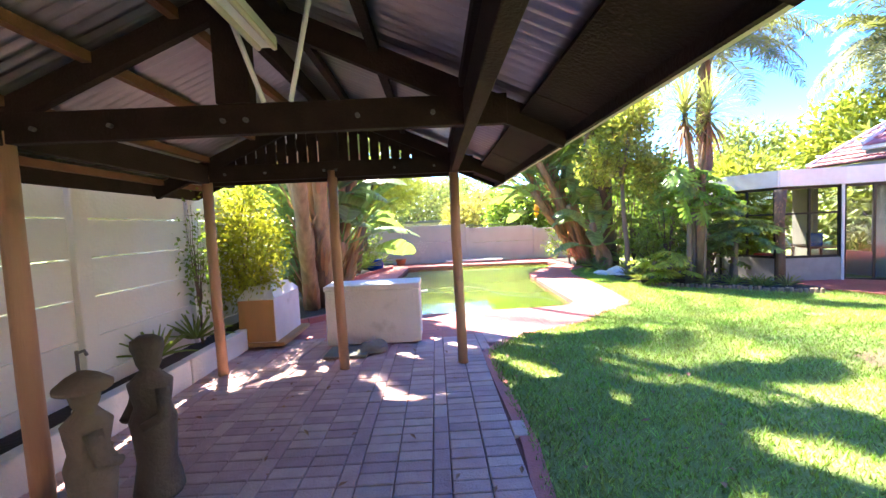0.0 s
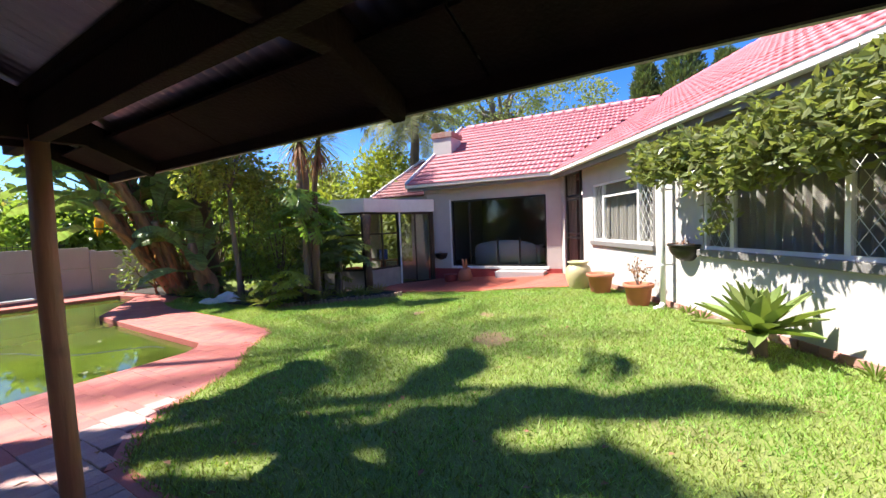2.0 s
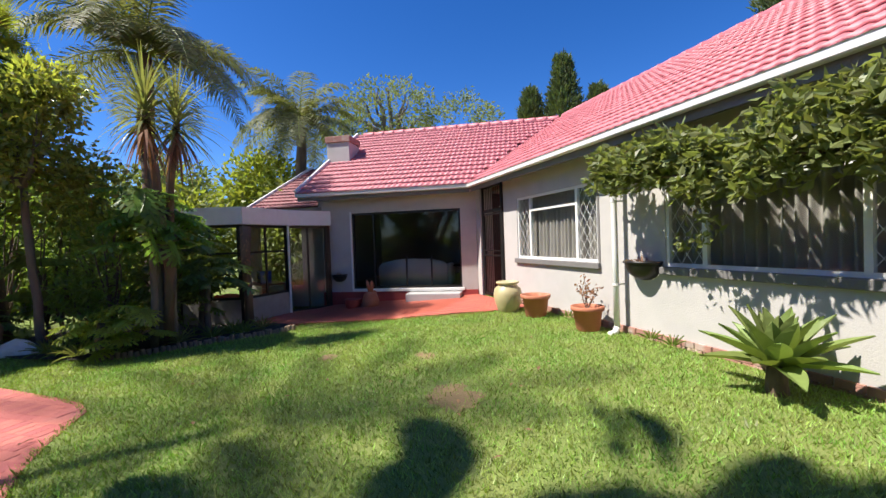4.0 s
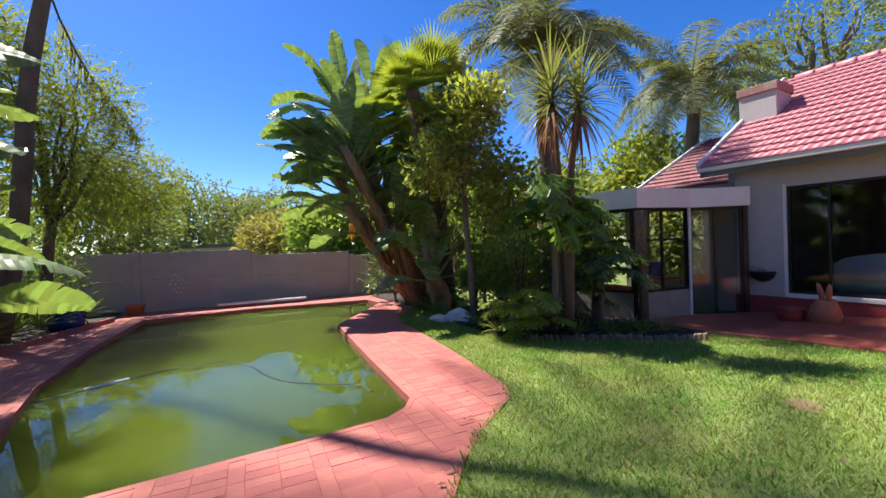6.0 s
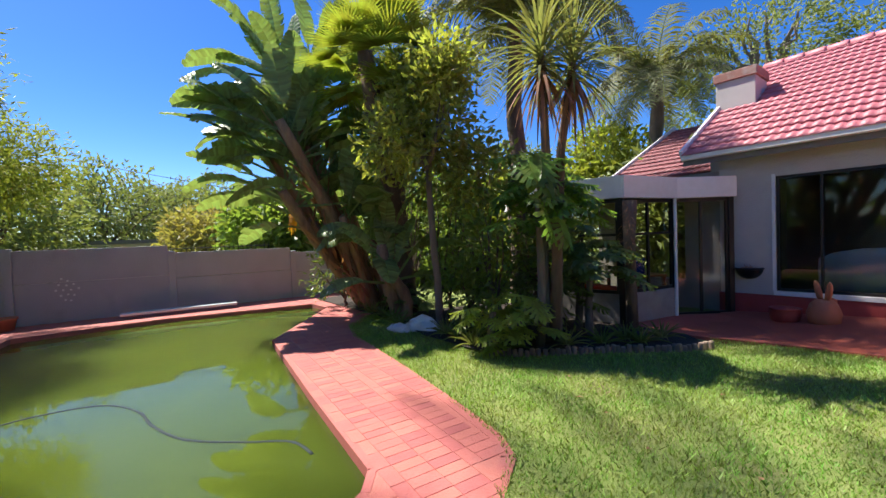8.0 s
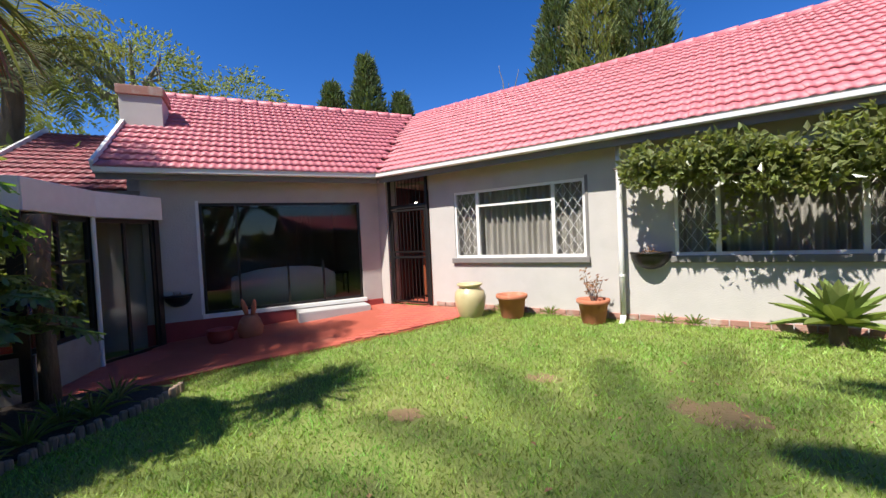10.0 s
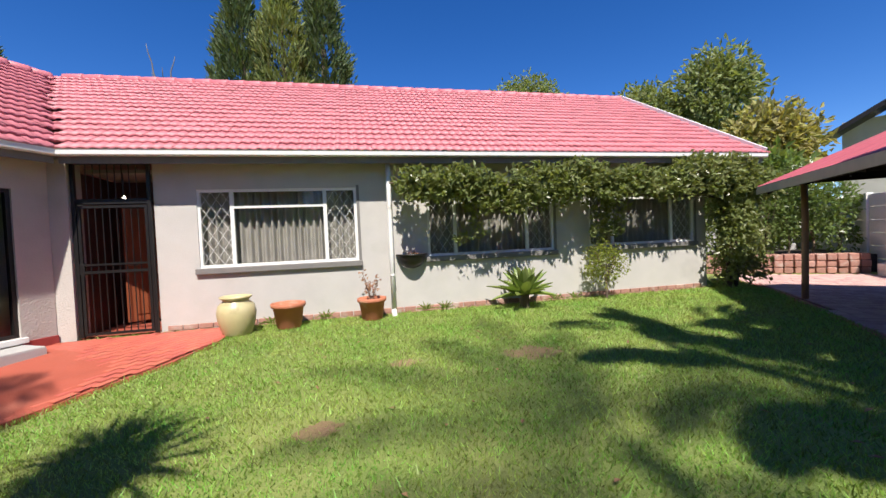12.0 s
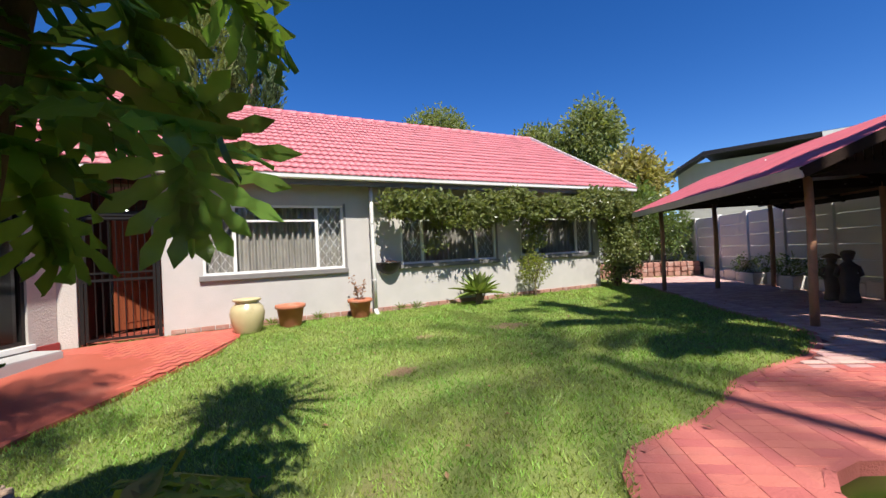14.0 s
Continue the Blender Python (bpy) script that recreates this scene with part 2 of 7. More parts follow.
def inside(poly, x, y):
    c = False
    for (x0, y0), (x1, y1) in zip(poly, poly[1:] + poly[:1]):
        if (y0 > y) != (y1 > y) and x < (x1 - x0) * (y - y0) / (y1 - y0) + x0:
            c = not c
    return c


# garden frame: a across the shelter, b along it towards the pool, from the shelter's corner post
G = Matrix(((0.8192, 0.5736, 0, 2.363), (-0.5736, 0.8192, 0, 3.15), (0, 0, 1, 0), (0, 0, 0, 1)))
# second wing: u along its garden wall from the gate's corner, w outwards into the garden
WB = Matrix(((0.494, -0.87, 0, 11.60), (0.87, 0.494, 0, -2.65), (0, 0, 1, 0), (0, 0, 0, 1)))


def gw(a, b, z=0.0):
    return G @ Vector((a, b, z))


def xy(pts):
    return [tuple(gw(a, b).xy) for a, b in pts]

# ---- ground, paving and pool ----
POOL = [(-0.62, 3.02), (1.3, 3.15), (2.07, 3.22), (2.3, 3.36), (2.44, 3.58), (2.47, 5.2), (2.57, 7.95), (4.19, 10.45), (4.05, 11.3), (0.98, 11.7), (-1.35, 11.4), (-1.5, 8.7), (-1.45, 6.4), (-1.02, 4.2)]
PAVE = [(-2.72, -9.0), (0.35, -9.0), (0.12, -6.0), (0.22, -3.0), (0.34, -1.6), (0.31, -0.5), (0.30, 0.35), (0.58, 0.84), (0.96, 1.22), (1.92, 1.8), (2.28, 2.3), (2.66, 2.67), (3.0, 2.93), (3.28, 3.15), (3.40, 3.45), (3.48, 4.2),
        (3.57, 5.4), (3.66, 7.3), (3.88, 8.2), (4.75, 9.1), (5.1, 10.4), (5.1, 12.95), (-2.1, 12.95), (-2.05, 11.6), (-2.7, 9.5), (-3.1, 7.5), (-3.3, 6.5), (-3.0, 4.8), (-2.72, 3.2)]
PATIO = [(9.1, -2.70), (9.1, -1.75), (9.4, -0.95), (10.4, 0.0), (10.85, 0.55), (11.15, 1.4), (11.3, 2.0), (12.0, 2.9), (13.05, 2.05), (13.35, 1.25), (13.78, 1.1), (11.62, -2.62)]
pool_xy, pave_xy = xy(POOL), xy(PAVE)


def ground():
    """One sheet: a fine grid in the garden, with coarse rings out to the horizon."""
    xs = [-600, -120, -40, -20] + [-12 + 0.25 * i for i in range(129)] + [30, 50, 120, 600]
    ys = [-600, -120, -40, -20] + [-8 + 0.25 * i for i in range(105)] + [24, 40, 120, 600]
    vs, fs = [], []
    for y in ys:
        for x in xs:
            z = ground_z(x, y) + 0.012 * noise.noise((x * 0.9, y * 0.9, 0))
            if inside(pool_xy, x, y):
                z = -1.7
            elif inside(pave_xy, x, y) or inside(PATIO, x, y):
                z -= 0.07
            if abs(x) > 35 or abs(y) > 35:
                z = -0.3
            vs.append((x, y, z))
    n = len(xs)
    for j in range(len(ys) - 1):
        for i in range(n - 1):
            fs.append((j * n + i, j * n + i + 1, (j + 1) * n + i + 1, (j + 1) * n + i))
    ob = raw("ground", vs, fs, M_LAWN, smooth=True)
    tagged(ob, "green lawn with bare dry patches", "lawn", kind="structure")


ground()


def water_material():
    m = mat("murky_pool_water", (0.085, 0.115, 0.012), (0.065, 0.095, 0.014), 0.5, 0.02, 0.0, spec=0.5)
    nt = m.node_tree
    b = nt.nodes["Principled BSDF"]
    b.inputs["IOR"].default_value = 1.33
    b.subsurface_method = "BURLEY"
    b.inputs["Subsurface Weight"].default_value = 1.0
    b.inputs["Subsurface Radius"].default_value = (1.0, 1.0, 0.5)
    b.inputs["Subsurface Scale"].default_value = 2.0
    nb = nt.nodes.new("ShaderNodeTexNoise")
    nb.inputs["Scale"].default_value = 5
    bp = nt.nodes.new("ShaderNodeBump")
    bp.inputs["Strength"].default_value, bp.inputs["Distance"].default_value = 0.035, 0.02
    nt.links.new(nb.outputs[0], bp.inputs["Height"])
    nt.links.new(bp.outputs[0], b.inputs["Normal"])
    return m


M_WATER = water_material()
M_POOLSIDE = mat("stained_pool_plaster", (0.30, 0.30, 0.22), (0.22, 0.23, 0.14), 4, 0.8, 0.3, 50)


def swimming_pool():
    t = thing("swimming_pool", "swimming pool of still murky green water with pale walls", "pool", G, kind="structure")
    bm = bmesh.new()
    top = [bm.verts.new((a, b, -0.152)) for a, b in POOL]
    bot = [bm.verts.new((a, b, -1.6)) for a, b in POOL]
    n = len(POOL)
    for i in range(n):
        bm.faces.new((top[i], bot[i], bot[(i + 1) % n], top[(i + 1) % n]))
    bm.faces.new(bot)
    part("basin", bm, M_POOLSIDE, t)
    bm = bmesh.new()
    prism(bm, [(a * 0.998, b + (7.3 - b) * 0.002) for a, b in POOL], -1.55, -0.235)
    part("water", bm, M_WATER, t, "murky green pool water")


swimming_pool()


def pave_z(b):
    return -0.15 * smooth01(b / 2.7)


def paving_base():
    # the slab between the paving's outline and the pool, as a ring of quads
    co = bmesh.new()
    outer = [co.verts.new((a, b, 0)) for a, b in PAVE]
    inner = [co.verts.new((a, b, 0)) for a, b in POOL]
    es = [co.edges.new((r[i], r[(i + 1) % len(r)])) for r in (outer, inner) for i in range(len(r))]
    bmesh.ops.triangle_fill(co, use_beauty=True, edges=es)
    for k in range(14):
        bmesh.ops.bisect_plane(co, geom=co.verts[:] + co.edges[:] + co.faces[:], plane_co=(0, k * 0.21, 0), plane_no=(0, 1, 0))
    for v in co.verts:
        v.co.z = pave_z(v.co.y) - 0.012 + 0.014 * smooth01((v.co.y - 1.2) / 0.3)
    ob = part("pavement", co, M_JOINT)
    ob.data.materials.append(M_BRICK_RED)
    for f in ob.data.polygons:
        if f.center.y > 1.45:
            f.material_index = 1
    ob.matrix_basis = G
    tagged(ob, "red clay brick paving with dark sand joints", "paving", kind="structure")
    return ob


pavement = paving_base()

bm = bmesh.new()
lo = [bm.verts.new((x, y, ground_z(x, y) - 0.1)) for x, y in PATIO]
hi = [bm.verts.new((x, y, ground_z(x, y) + 0.025)) for x, y in PATIO]
for i in range(len(PATIO)):
    j = (i + 1) % len(PATIO)
    bm.faces.new((lo[i], lo[j], hi[j], hi[i]))
bm.faces.new(hi)
tagged(part("patio", bm, M_PATIO), "polished red patio slab before the glass doors", "patio", kind="structure")

# ---- house ----
WALL_Y, EAVE_Y, EAVE_Z, RIDGE_D, RIDGE_H = -2.755, -2.35, 2.84, 4.65, 2.71
EX = 11.3
WA = Matrix.Translation((0, WALL_Y, 0))


def wall(name, m, u0, u1, z0, z1, thick, openings, material, label):
    """A wall with openings cut right through it; its outer face is at w = 0."""
    us = sorted({u0, u1, *[v for o in openings for v in o[:2]]})
    zs = sorted({z0, z1, *[v for o in openings for v in o[2:]]})
    bm = bmesh.new()
    solid = {}
    for i in range(len(us) - 1):
        for j in range(len(zs) - 1):
            cu, cz = (us[i] + us[i + 1]) / 2, (zs[j] + zs[j + 1]) / 2
            solid[i, j] = not any(o[0] < cu < o[1] and o[2] < cz < o[3] for o in openings)

    def quad(*ps):
        bm.faces.new([bm.verts.new(p) for p in ps])
    for (i, j), s in solid.items():
        if not s:
            continue
        a, b, c, d = us[i], us[i + 1], zs[j], zs[j + 1]
        quad((b, 0, c), (a, 0, c), (a, 0, d), (b, 0, d))
        quad((a, -thick, c), (b, -thick, c), (b, -thick, d), (a, -thick, d))
        if not solid.get((i - 1, j)):
            quad((a, 0, c), (a, -thick, c), (a, -thick, d), (a, 0, d))
        if not solid.get((i + 1, j)):
            quad((b, -thick, c), (b, 0, c), (b, 0, d), (b, -thick, d))
        if not solid.get((i, j - 1)):
            quad((a, -thick, c), (a, 0, c), (b, 0, c), (b, -thick, c))
        if not solid.get((i, j + 1)):
            quad((a, 0, d), (a, -thick, d), (b, -thick, d), (b, 0, d))
    bmesh.ops.remove_doubles(bm, verts=bm.verts, dist=0.0005)
    ob = part(name, bm, material)
    ob.matrix_basis = m
    return tagged(ob, label, "wall", kind="structure")


W1 = (7.09, 9.64, 1.0, 2.29)
W2 = (3.28, 5.83, 1.0, 2.29)
W3 = (-0.05, 2.50, 1.03, 2.29)
wall("wall_long", WA, -0.35, 10.25, -0.3, 2.80, 0.23, [W1, W2, W3], M_PLASTER, "pale grey plastered house wall with three windows")
wall("wall_wing", WB, 0.0, 4.35, -0.5, 2.80, 0.23, [(0.42, 3.47, 0.18, 2.28)], M_PLASTER_WHITE, "rough white plastered wall round the big window")
wall("wall_gate_return", Matrix.Translation((0, -2.66, 0)), 11.36, 11.62, -0.3, 2.80, 0.35, [], M_PLASTER_WHITE, "white plastered pier beside the gate")
wall("wall_end", Matrix.Translation((-0.35, WALL_Y, 0)) @ pose(0, 0, 0, 0, 0, 90), -8.5, -0.235, -0.3, 2.80, 0.23, [], M_PLASTER, "plastered end wall of the house")
wall("wall_back", Matrix.Translation((0, -11.2, 0)), -0.35, 18.5, -0.3, 2.80, 0.23, [], M_PLASTER, "plastered back wall of the house")
wall("wall_wing_end", WB @ pose(4.35, 0, 0, 0, 0, 90), -9.0, -0.235, -0.5, 2.80, 0.23, [], M_PLASTER, "plastered end wall of the wing")
# rooms behind the windows
bm = B(0.0, 18, -11.1, -2.99, -0.06, 0.0)
tagged(part("floor", bm, M_ROOMFLOOR), "dark room floor", "floor", kind="structure")
bm = B(-0.1, 10.2, -6.0, -5.9, 0.0, 2.6)
tagged(part("wall_inner", bm, M_ROOM), "inner room wall behind the windows", "wall", kind="structure")
bm = B(0.1, 4.34, -5.0, -4.9, -0.1, 2.6)
ob = part("wall_lounge", bm, M_ROOM)
ob.matrix_basis = WB
tagged(ob, "back wall of the lounge", "wall", kind="structure")
bm = B(0.0, 0.1, -5.0, -0.24, -0.1, 2.6)
ob = part("wall_lounge_side", bm, M_ROOM)
ob.matrix_basis = WB
tagged(ob, "side wall of the lounge", "wall", kind="structure")
bm = B(0.1, 4.34, -4.9, -0.24, 0.10, 0.16)
ob = part("floor_lounge", bm, M_ROOMFLOOR)
ob.matrix_basis = WB
tagged(ob, "dark lounge floor", "floor", kind="structure")
bm = B(-0.35, 11.3, -11.2, WALL_Y - 0.24, 2.60, 2.66)
tagged(part("ceiling", bm, M_ROOM), "plain room ceiling", "ceiling", kind="structure")
bm = B(0.0, 4.34, -8.5, -0.24, 2.60, 2.655)
ob = part("ceiling_lounge", bm, M_ROOM)
ob.matrix_basis = WB
tagged(ob, "plain lounge ceiling", "ceiling", kind="structure")

# roof: tiles laid in courses on two slopes that meet in a valley
SLOPE = math.atan2(RIDGE_H, RIDGE_D)
T_W, T_L = 0.30, 0.325


def tile_mesh(name, material):
    """A concrete roof tile with two rolls, its lower edge proud of the course below."""
    prof = [(0.0, 0.012), (0.03, 0.024), (0.055, 0.026), (0.08, 0.018), (0.11, 0.004), (0.15, 0.012), (0.18, 0.024), (0.205, 0.026), (0.23, 0.018), (0.26, 0.004), (T_W, 0.012)]
    vs, fs = [], []
    for s, lift in ((-0.035, 0.036), (T_L, 0.0)):
        for x, z in prof:
            vs.append((x, s, z + lift))
    for x, z in prof:
        vs.append((x, -0.030, z + 0.006))
    n = len(prof)
    for i in range(n - 1):
        fs.append((i, i + 1, n + i + 1, n + i))
        fs.append((2 * n + i, 2 * n + i + 1, i + 1, i))
    me = bpy.data.meshes.new(name)
    me.from_pydata(vs, [], fs)
    me.materials.append(material)
    me.shade_smooth()
    return me, vs, fs


def tiled_slope(name, m, lo, hi, rows, material, label, near=None):
    """Courses of tiles on the slope m (x along the eave, y up the slope); lo and hi give each course's ends. near: the stretch whose tiles are single pieces."""
    me, tv, tf = tile_mesh("tile", material)
    bm = bmesh.new()
    a0, b0, a1, b1 = lo(0), hi(0), lo(rows * T_L), hi(rows * T_L)
    bm.faces.new([bm.verts.new(p) for p in ((a0, 0, -0.02), (b0, 0, -0.02), (b1, rows * T_L, -0.02), (a1, rows * T_L, -0.02))])
    base = part(name, bm, M_ROOF if material is M_ROOF else M_ROOF_OLD)
    base.matrix_basis = m
    tagged(base, label, "roof", kind="structure")
    V, Fc, single = [], [], 0
    rng = random.Random(5)
    for r in range(rows):
        y = r * T_L
        x = lo(0) - math.ceil((lo(0) - min(lo(0), lo(rows * T_L))) / T_W) * T_W
        end = hi(y)
        while x < end - 0.1:
            if x > lo(y) - 0.2:
                jx, jz = rng.uniform(-0.004, 0.004), rng.uniform(-0.004, 0.005)
                if near and near[0] < x < near[1] and near[2] <= r < near[3] and single < 300:
                    t = new("tile", me)
                    t.parent = base
                    t.location = (x + jx, y, jz)
                    single += 1
                else:
                    k = len(V)
                    V.extend((px + x + jx, py + y, pz + jz) for px, py, pz in tv)
                    Fc.extend(tuple(i + k for i in f) for f in tf)
            x += T_W
    rest = raw("tiles", V, Fc, material, base, smooth=True)
    rest["kind"] = "stuff"
    return base


K = math.cos(SLOPE)
ROWS_N = int(math.hypot(RIDGE_D, RIDGE_H) / T_L) + 1


def house_roof():
    # long wing: x along the eave
    up = Matrix.Rotation(SLOPE, 4, "X")
    mA = Matrix.Translation((0, EAVE_Y, EAVE_Z)) @ Matrix.Rotation(math.pi, 4, "Z") @ up
    tiled_slope("roof_long", mA, lambda s: -EX - s * K * 0.582, lambda s: 1.5, ROWS_N, M_ROOF, "bright red painted concrete tile roof", (-10.6, -2.2, 0, 11))
    E0 = Vector((EX, EAVE_Y, EAVE_Z))
    mB = Matrix.Translation(E0) @ Matrix(((-0.494, 0.87, 0, 0), (-0.87, -0.494, 0, 0), (0, 0, 1, 0), (0, 0, 0, 1))) @ up
    tiled_slope("roof_wing", mB, lambda s: -4.75, lambda s: s * K * 0.582, ROWS_N, M_ROOF, "bright red painted concrete tile roof of the wing", (-4.7, 0, 0, 16))
    # rear slopes, ridges and verges
    R1, R2 = Vector((-1.5, EAVE_Y - RIDGE_D, EAVE_Z + RIDGE_H)), E0 + Vector((0.582 * RIDGE_D, -RIDGE_D, RIDGE_H))
    v = Vector((0.494, 0.87, 0))
    R3 = R2 + v * (4.75 + 0.582 * RIDGE_D)
    inn = Vector((0.87, -0.494, 0))
    bm = bmesh.new()
    q = [R1, R2, R3, R3 + inn * RIDGE_D - Vector((0, 0, RIDGE_H)), R2 + Vector((0.582 * RIDGE_D, -RIDGE_D, -RIDGE_H)), R1 + Vector((0, -RIDGE_D, -RIDGE_H))]
    w = [bm.verts.new(p) for p in q]
    bm.faces.new((w[0], w[1], w[4], w[5]))
    bm.faces.new((w[1], w[2], w[3], w[4]))
    tagged(part("roof_rear", bm, M_ROOF), "red tiled rear roof slope", "roof", kind="structure")
    for nm, p, e in (("ridge_long", R1, R2), ("ridge_wing", R2, R3)):
        t = thing(nm, "row of red half-round ridge tiles", "ridge", kind="structure")
        d = (e - p).normalized()
        n = int((e - p).length / 0.40)
        for i in range(n):
            bm = bmesh.new()
            s, f = p + d * (i * 0.40), p + d * (i * 0.40 + 0.42)
            tube(bm, [s + Vector((0, 0, 0.0)), s + d * 0.05, f], [0.125, 0.125, 0.108], 10)
            part("ridge_tile", bm, M_ROOF, t, smooth=True)
    for nm, p, e in (("verge_long", Vector((-1.52, EAVE_Y, EAVE_Z + 0.03)), R1 + Vector((-0.02, 0, 0.05))), ("verge_wing", E0 + v * 4.77 + Vector((0, 0, 0.03)), R3 + v * 0.02 + Vector((0, 0, 0.05)))):
        tagged(part(nm, beam(bmesh.new(), p, e, 0.06, 0.17), M_WHITE), "white painted verge board on the roof edge", "trim", kind="structure")
    for nm, q in (("gable_wing", [E0 + v * 4.4 - Vector((0, 0, 0.1)), R3 - v * 0.35 - Vector((0, 0, 0.1)), R3 - v * 0.35 + inn * RIDGE_D - Vector((0, 0, RIDGE_H))]), ("gable_long", [Vector((-0.36, EAVE_Y, EAVE_Z - 0.08)), Vector((-0.36, EAVE_Y - RIDGE_D, EAVE_Z + RIDGE_H - 0.08)), Vector((-0.36, EAVE_Y - 2 * RIDGE_D, EAVE_Z - 0.08))])):
        bm = bmesh.new()
        bm.faces.new([bm.verts.new(p) for p in q])
        bmesh.ops.solidify(bm, geom=bm.faces[:], thickness=0.1)
        tagged(part(nm, bm, M_PLASTER), "plastered gable", "gable", kind="structure")
    # gutters and soffits
    def gutter(nm, p, e, out):
        t = thing(nm, "white painted box gutter along the eave", "gutter", kind="structure")
        p, e, out = Vector(p), Vector(e), Vector(out)
        bm = bmesh.new()
        prof = [(0.0, 0.0), (0.0, -0.10), (0.02, -0.12), (0.09, -0.12), (0.11, -0.10), (0.115, -0.01), (0.125, 0.0), (0.118, 0.0), (0.10, -0.10), (0.01, -0.10)]
        prof = [(x, z * 0.75) for x, z in prof]
        ra = [bm.verts.new(p + out * x + Vector((0, 0, z))) for x, z in prof]
        rb = [bm.verts.new(e + out * x + Vector((0, 0, z))) for x, z in prof]
        for i in range(len(prof)):
            j = (i + 1) % len(prof)
            bm.faces.new((ra[i], ra[j], rb[j], rb[i]))
        bm.faces.new(ra)
        bm.faces.new(rb[::-1])
        part("channel", bm, M_WHITE, t)
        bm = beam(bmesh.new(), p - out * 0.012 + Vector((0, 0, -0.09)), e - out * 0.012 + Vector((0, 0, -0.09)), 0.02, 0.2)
        part("fascia_board", bm, M_SILL, t, "dark grey fascia board")
    gutter("gutter_long", (-1.5, EAVE_Y - 0.03, EAVE_Z - 0.005), (EX - 0.02, EAVE_Y - 0.03, EAVE_Z - 0.005), (0, 1, 0))
    o = Vector((-0.87, 0.494, 0))
    gutter("gutter_wing", E0 - o * 0.03 - Vector((0, 0, 0.005)), E0 + v * 4.75 - o * 0.03 - Vector((0, 0, 0.005)), o)
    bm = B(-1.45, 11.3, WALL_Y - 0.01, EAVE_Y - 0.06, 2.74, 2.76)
    tagged(part("soffit_long", bm, M_SILL), "dark grey eave soffit", "soffit", kind="structure")
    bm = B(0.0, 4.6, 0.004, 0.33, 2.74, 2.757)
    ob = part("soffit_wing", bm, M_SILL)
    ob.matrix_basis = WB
    tagged(ob, "dark grey eave soffit of the wing", "soffit", kind="structure")


house_roof()

# ---- boundary walls ----


def precast_wall(name, a, b0, b1, height, step, material, label, along=True):
    """Concrete posts with horizontal panels slotted between them, in the garden frame."""
    t = thing(name, label, "wall", G, kind="structure")
    n = round((b1 - b0) / step)
    st = (b1 - b0) / n

    def box(p, q, thick, z0, z1, bev=0.0):
        if along:
            return B(a - thick, a + thick, p, q, z0, z1, bev)
        return B(p, q, a - thick, a + thick, z0, z1, bev)
    for i in range(n + 1):
        s = b0 + i * st
        h = height(s)
        part("post", box(s - 0.075, s + 0.075, 0.075, -0.4, h + 0.04, 0.012), material, t)
        if i < n:
            h = height(s + st / 2)
            rows = 2 if material is M_POOLWALL else max(2, round(h / 0.33))
            for k in range(rows):
                part("panel", box(s + 0.075, s + st - 0.075, 0.026, -0.35 if k == 0 else k * h / rows + 0.004, (k + 1) * h / rows - 0.004, 0.008), material, t)
    return t


precast_wall("boundary_wall_far", -4.6, 2.0, 13.0, lambda s: 1.62, 1.52, M_PRECAST, "precast panel wall behind the poolside bed")
precast_wall("boundary_wall_side", -3.15, -13.0, 2.2, lambda s: 1.98, 1.52, M_PRECAST, "pale precast concrete panel wall behind the shelter")
precast_wall("boundary_wall_pool", 13.05, -4.6, 12.6, lambda s: 1.45 if s < 0.6 else (1.27 if s < 3.6 else 1.13), 3.02, M_POOLWALL, "low grey painted garden wall behind the pool", along=False)
# the rear wall's shade is put into its colour as the darker grey
precast_wall("boundary_wall_rear", -13.0, -3.15, 12.0, lambda s: 1.98, 1.52, M_POOLWALL, "panel wall at the far end of the garden, greyed in place of shade", along=False)

# ---- open timber shelter ----
SH_W = -2.5          # left posts
B0, B1 = -4.85, 0.0  # rear and front rows
RZ = 2.25            # sheet height over the posts' rows
PITCH = 0.435


def sheet_z(a):
    return RZ + PITCH * (1.25 - abs(a + 1.25))


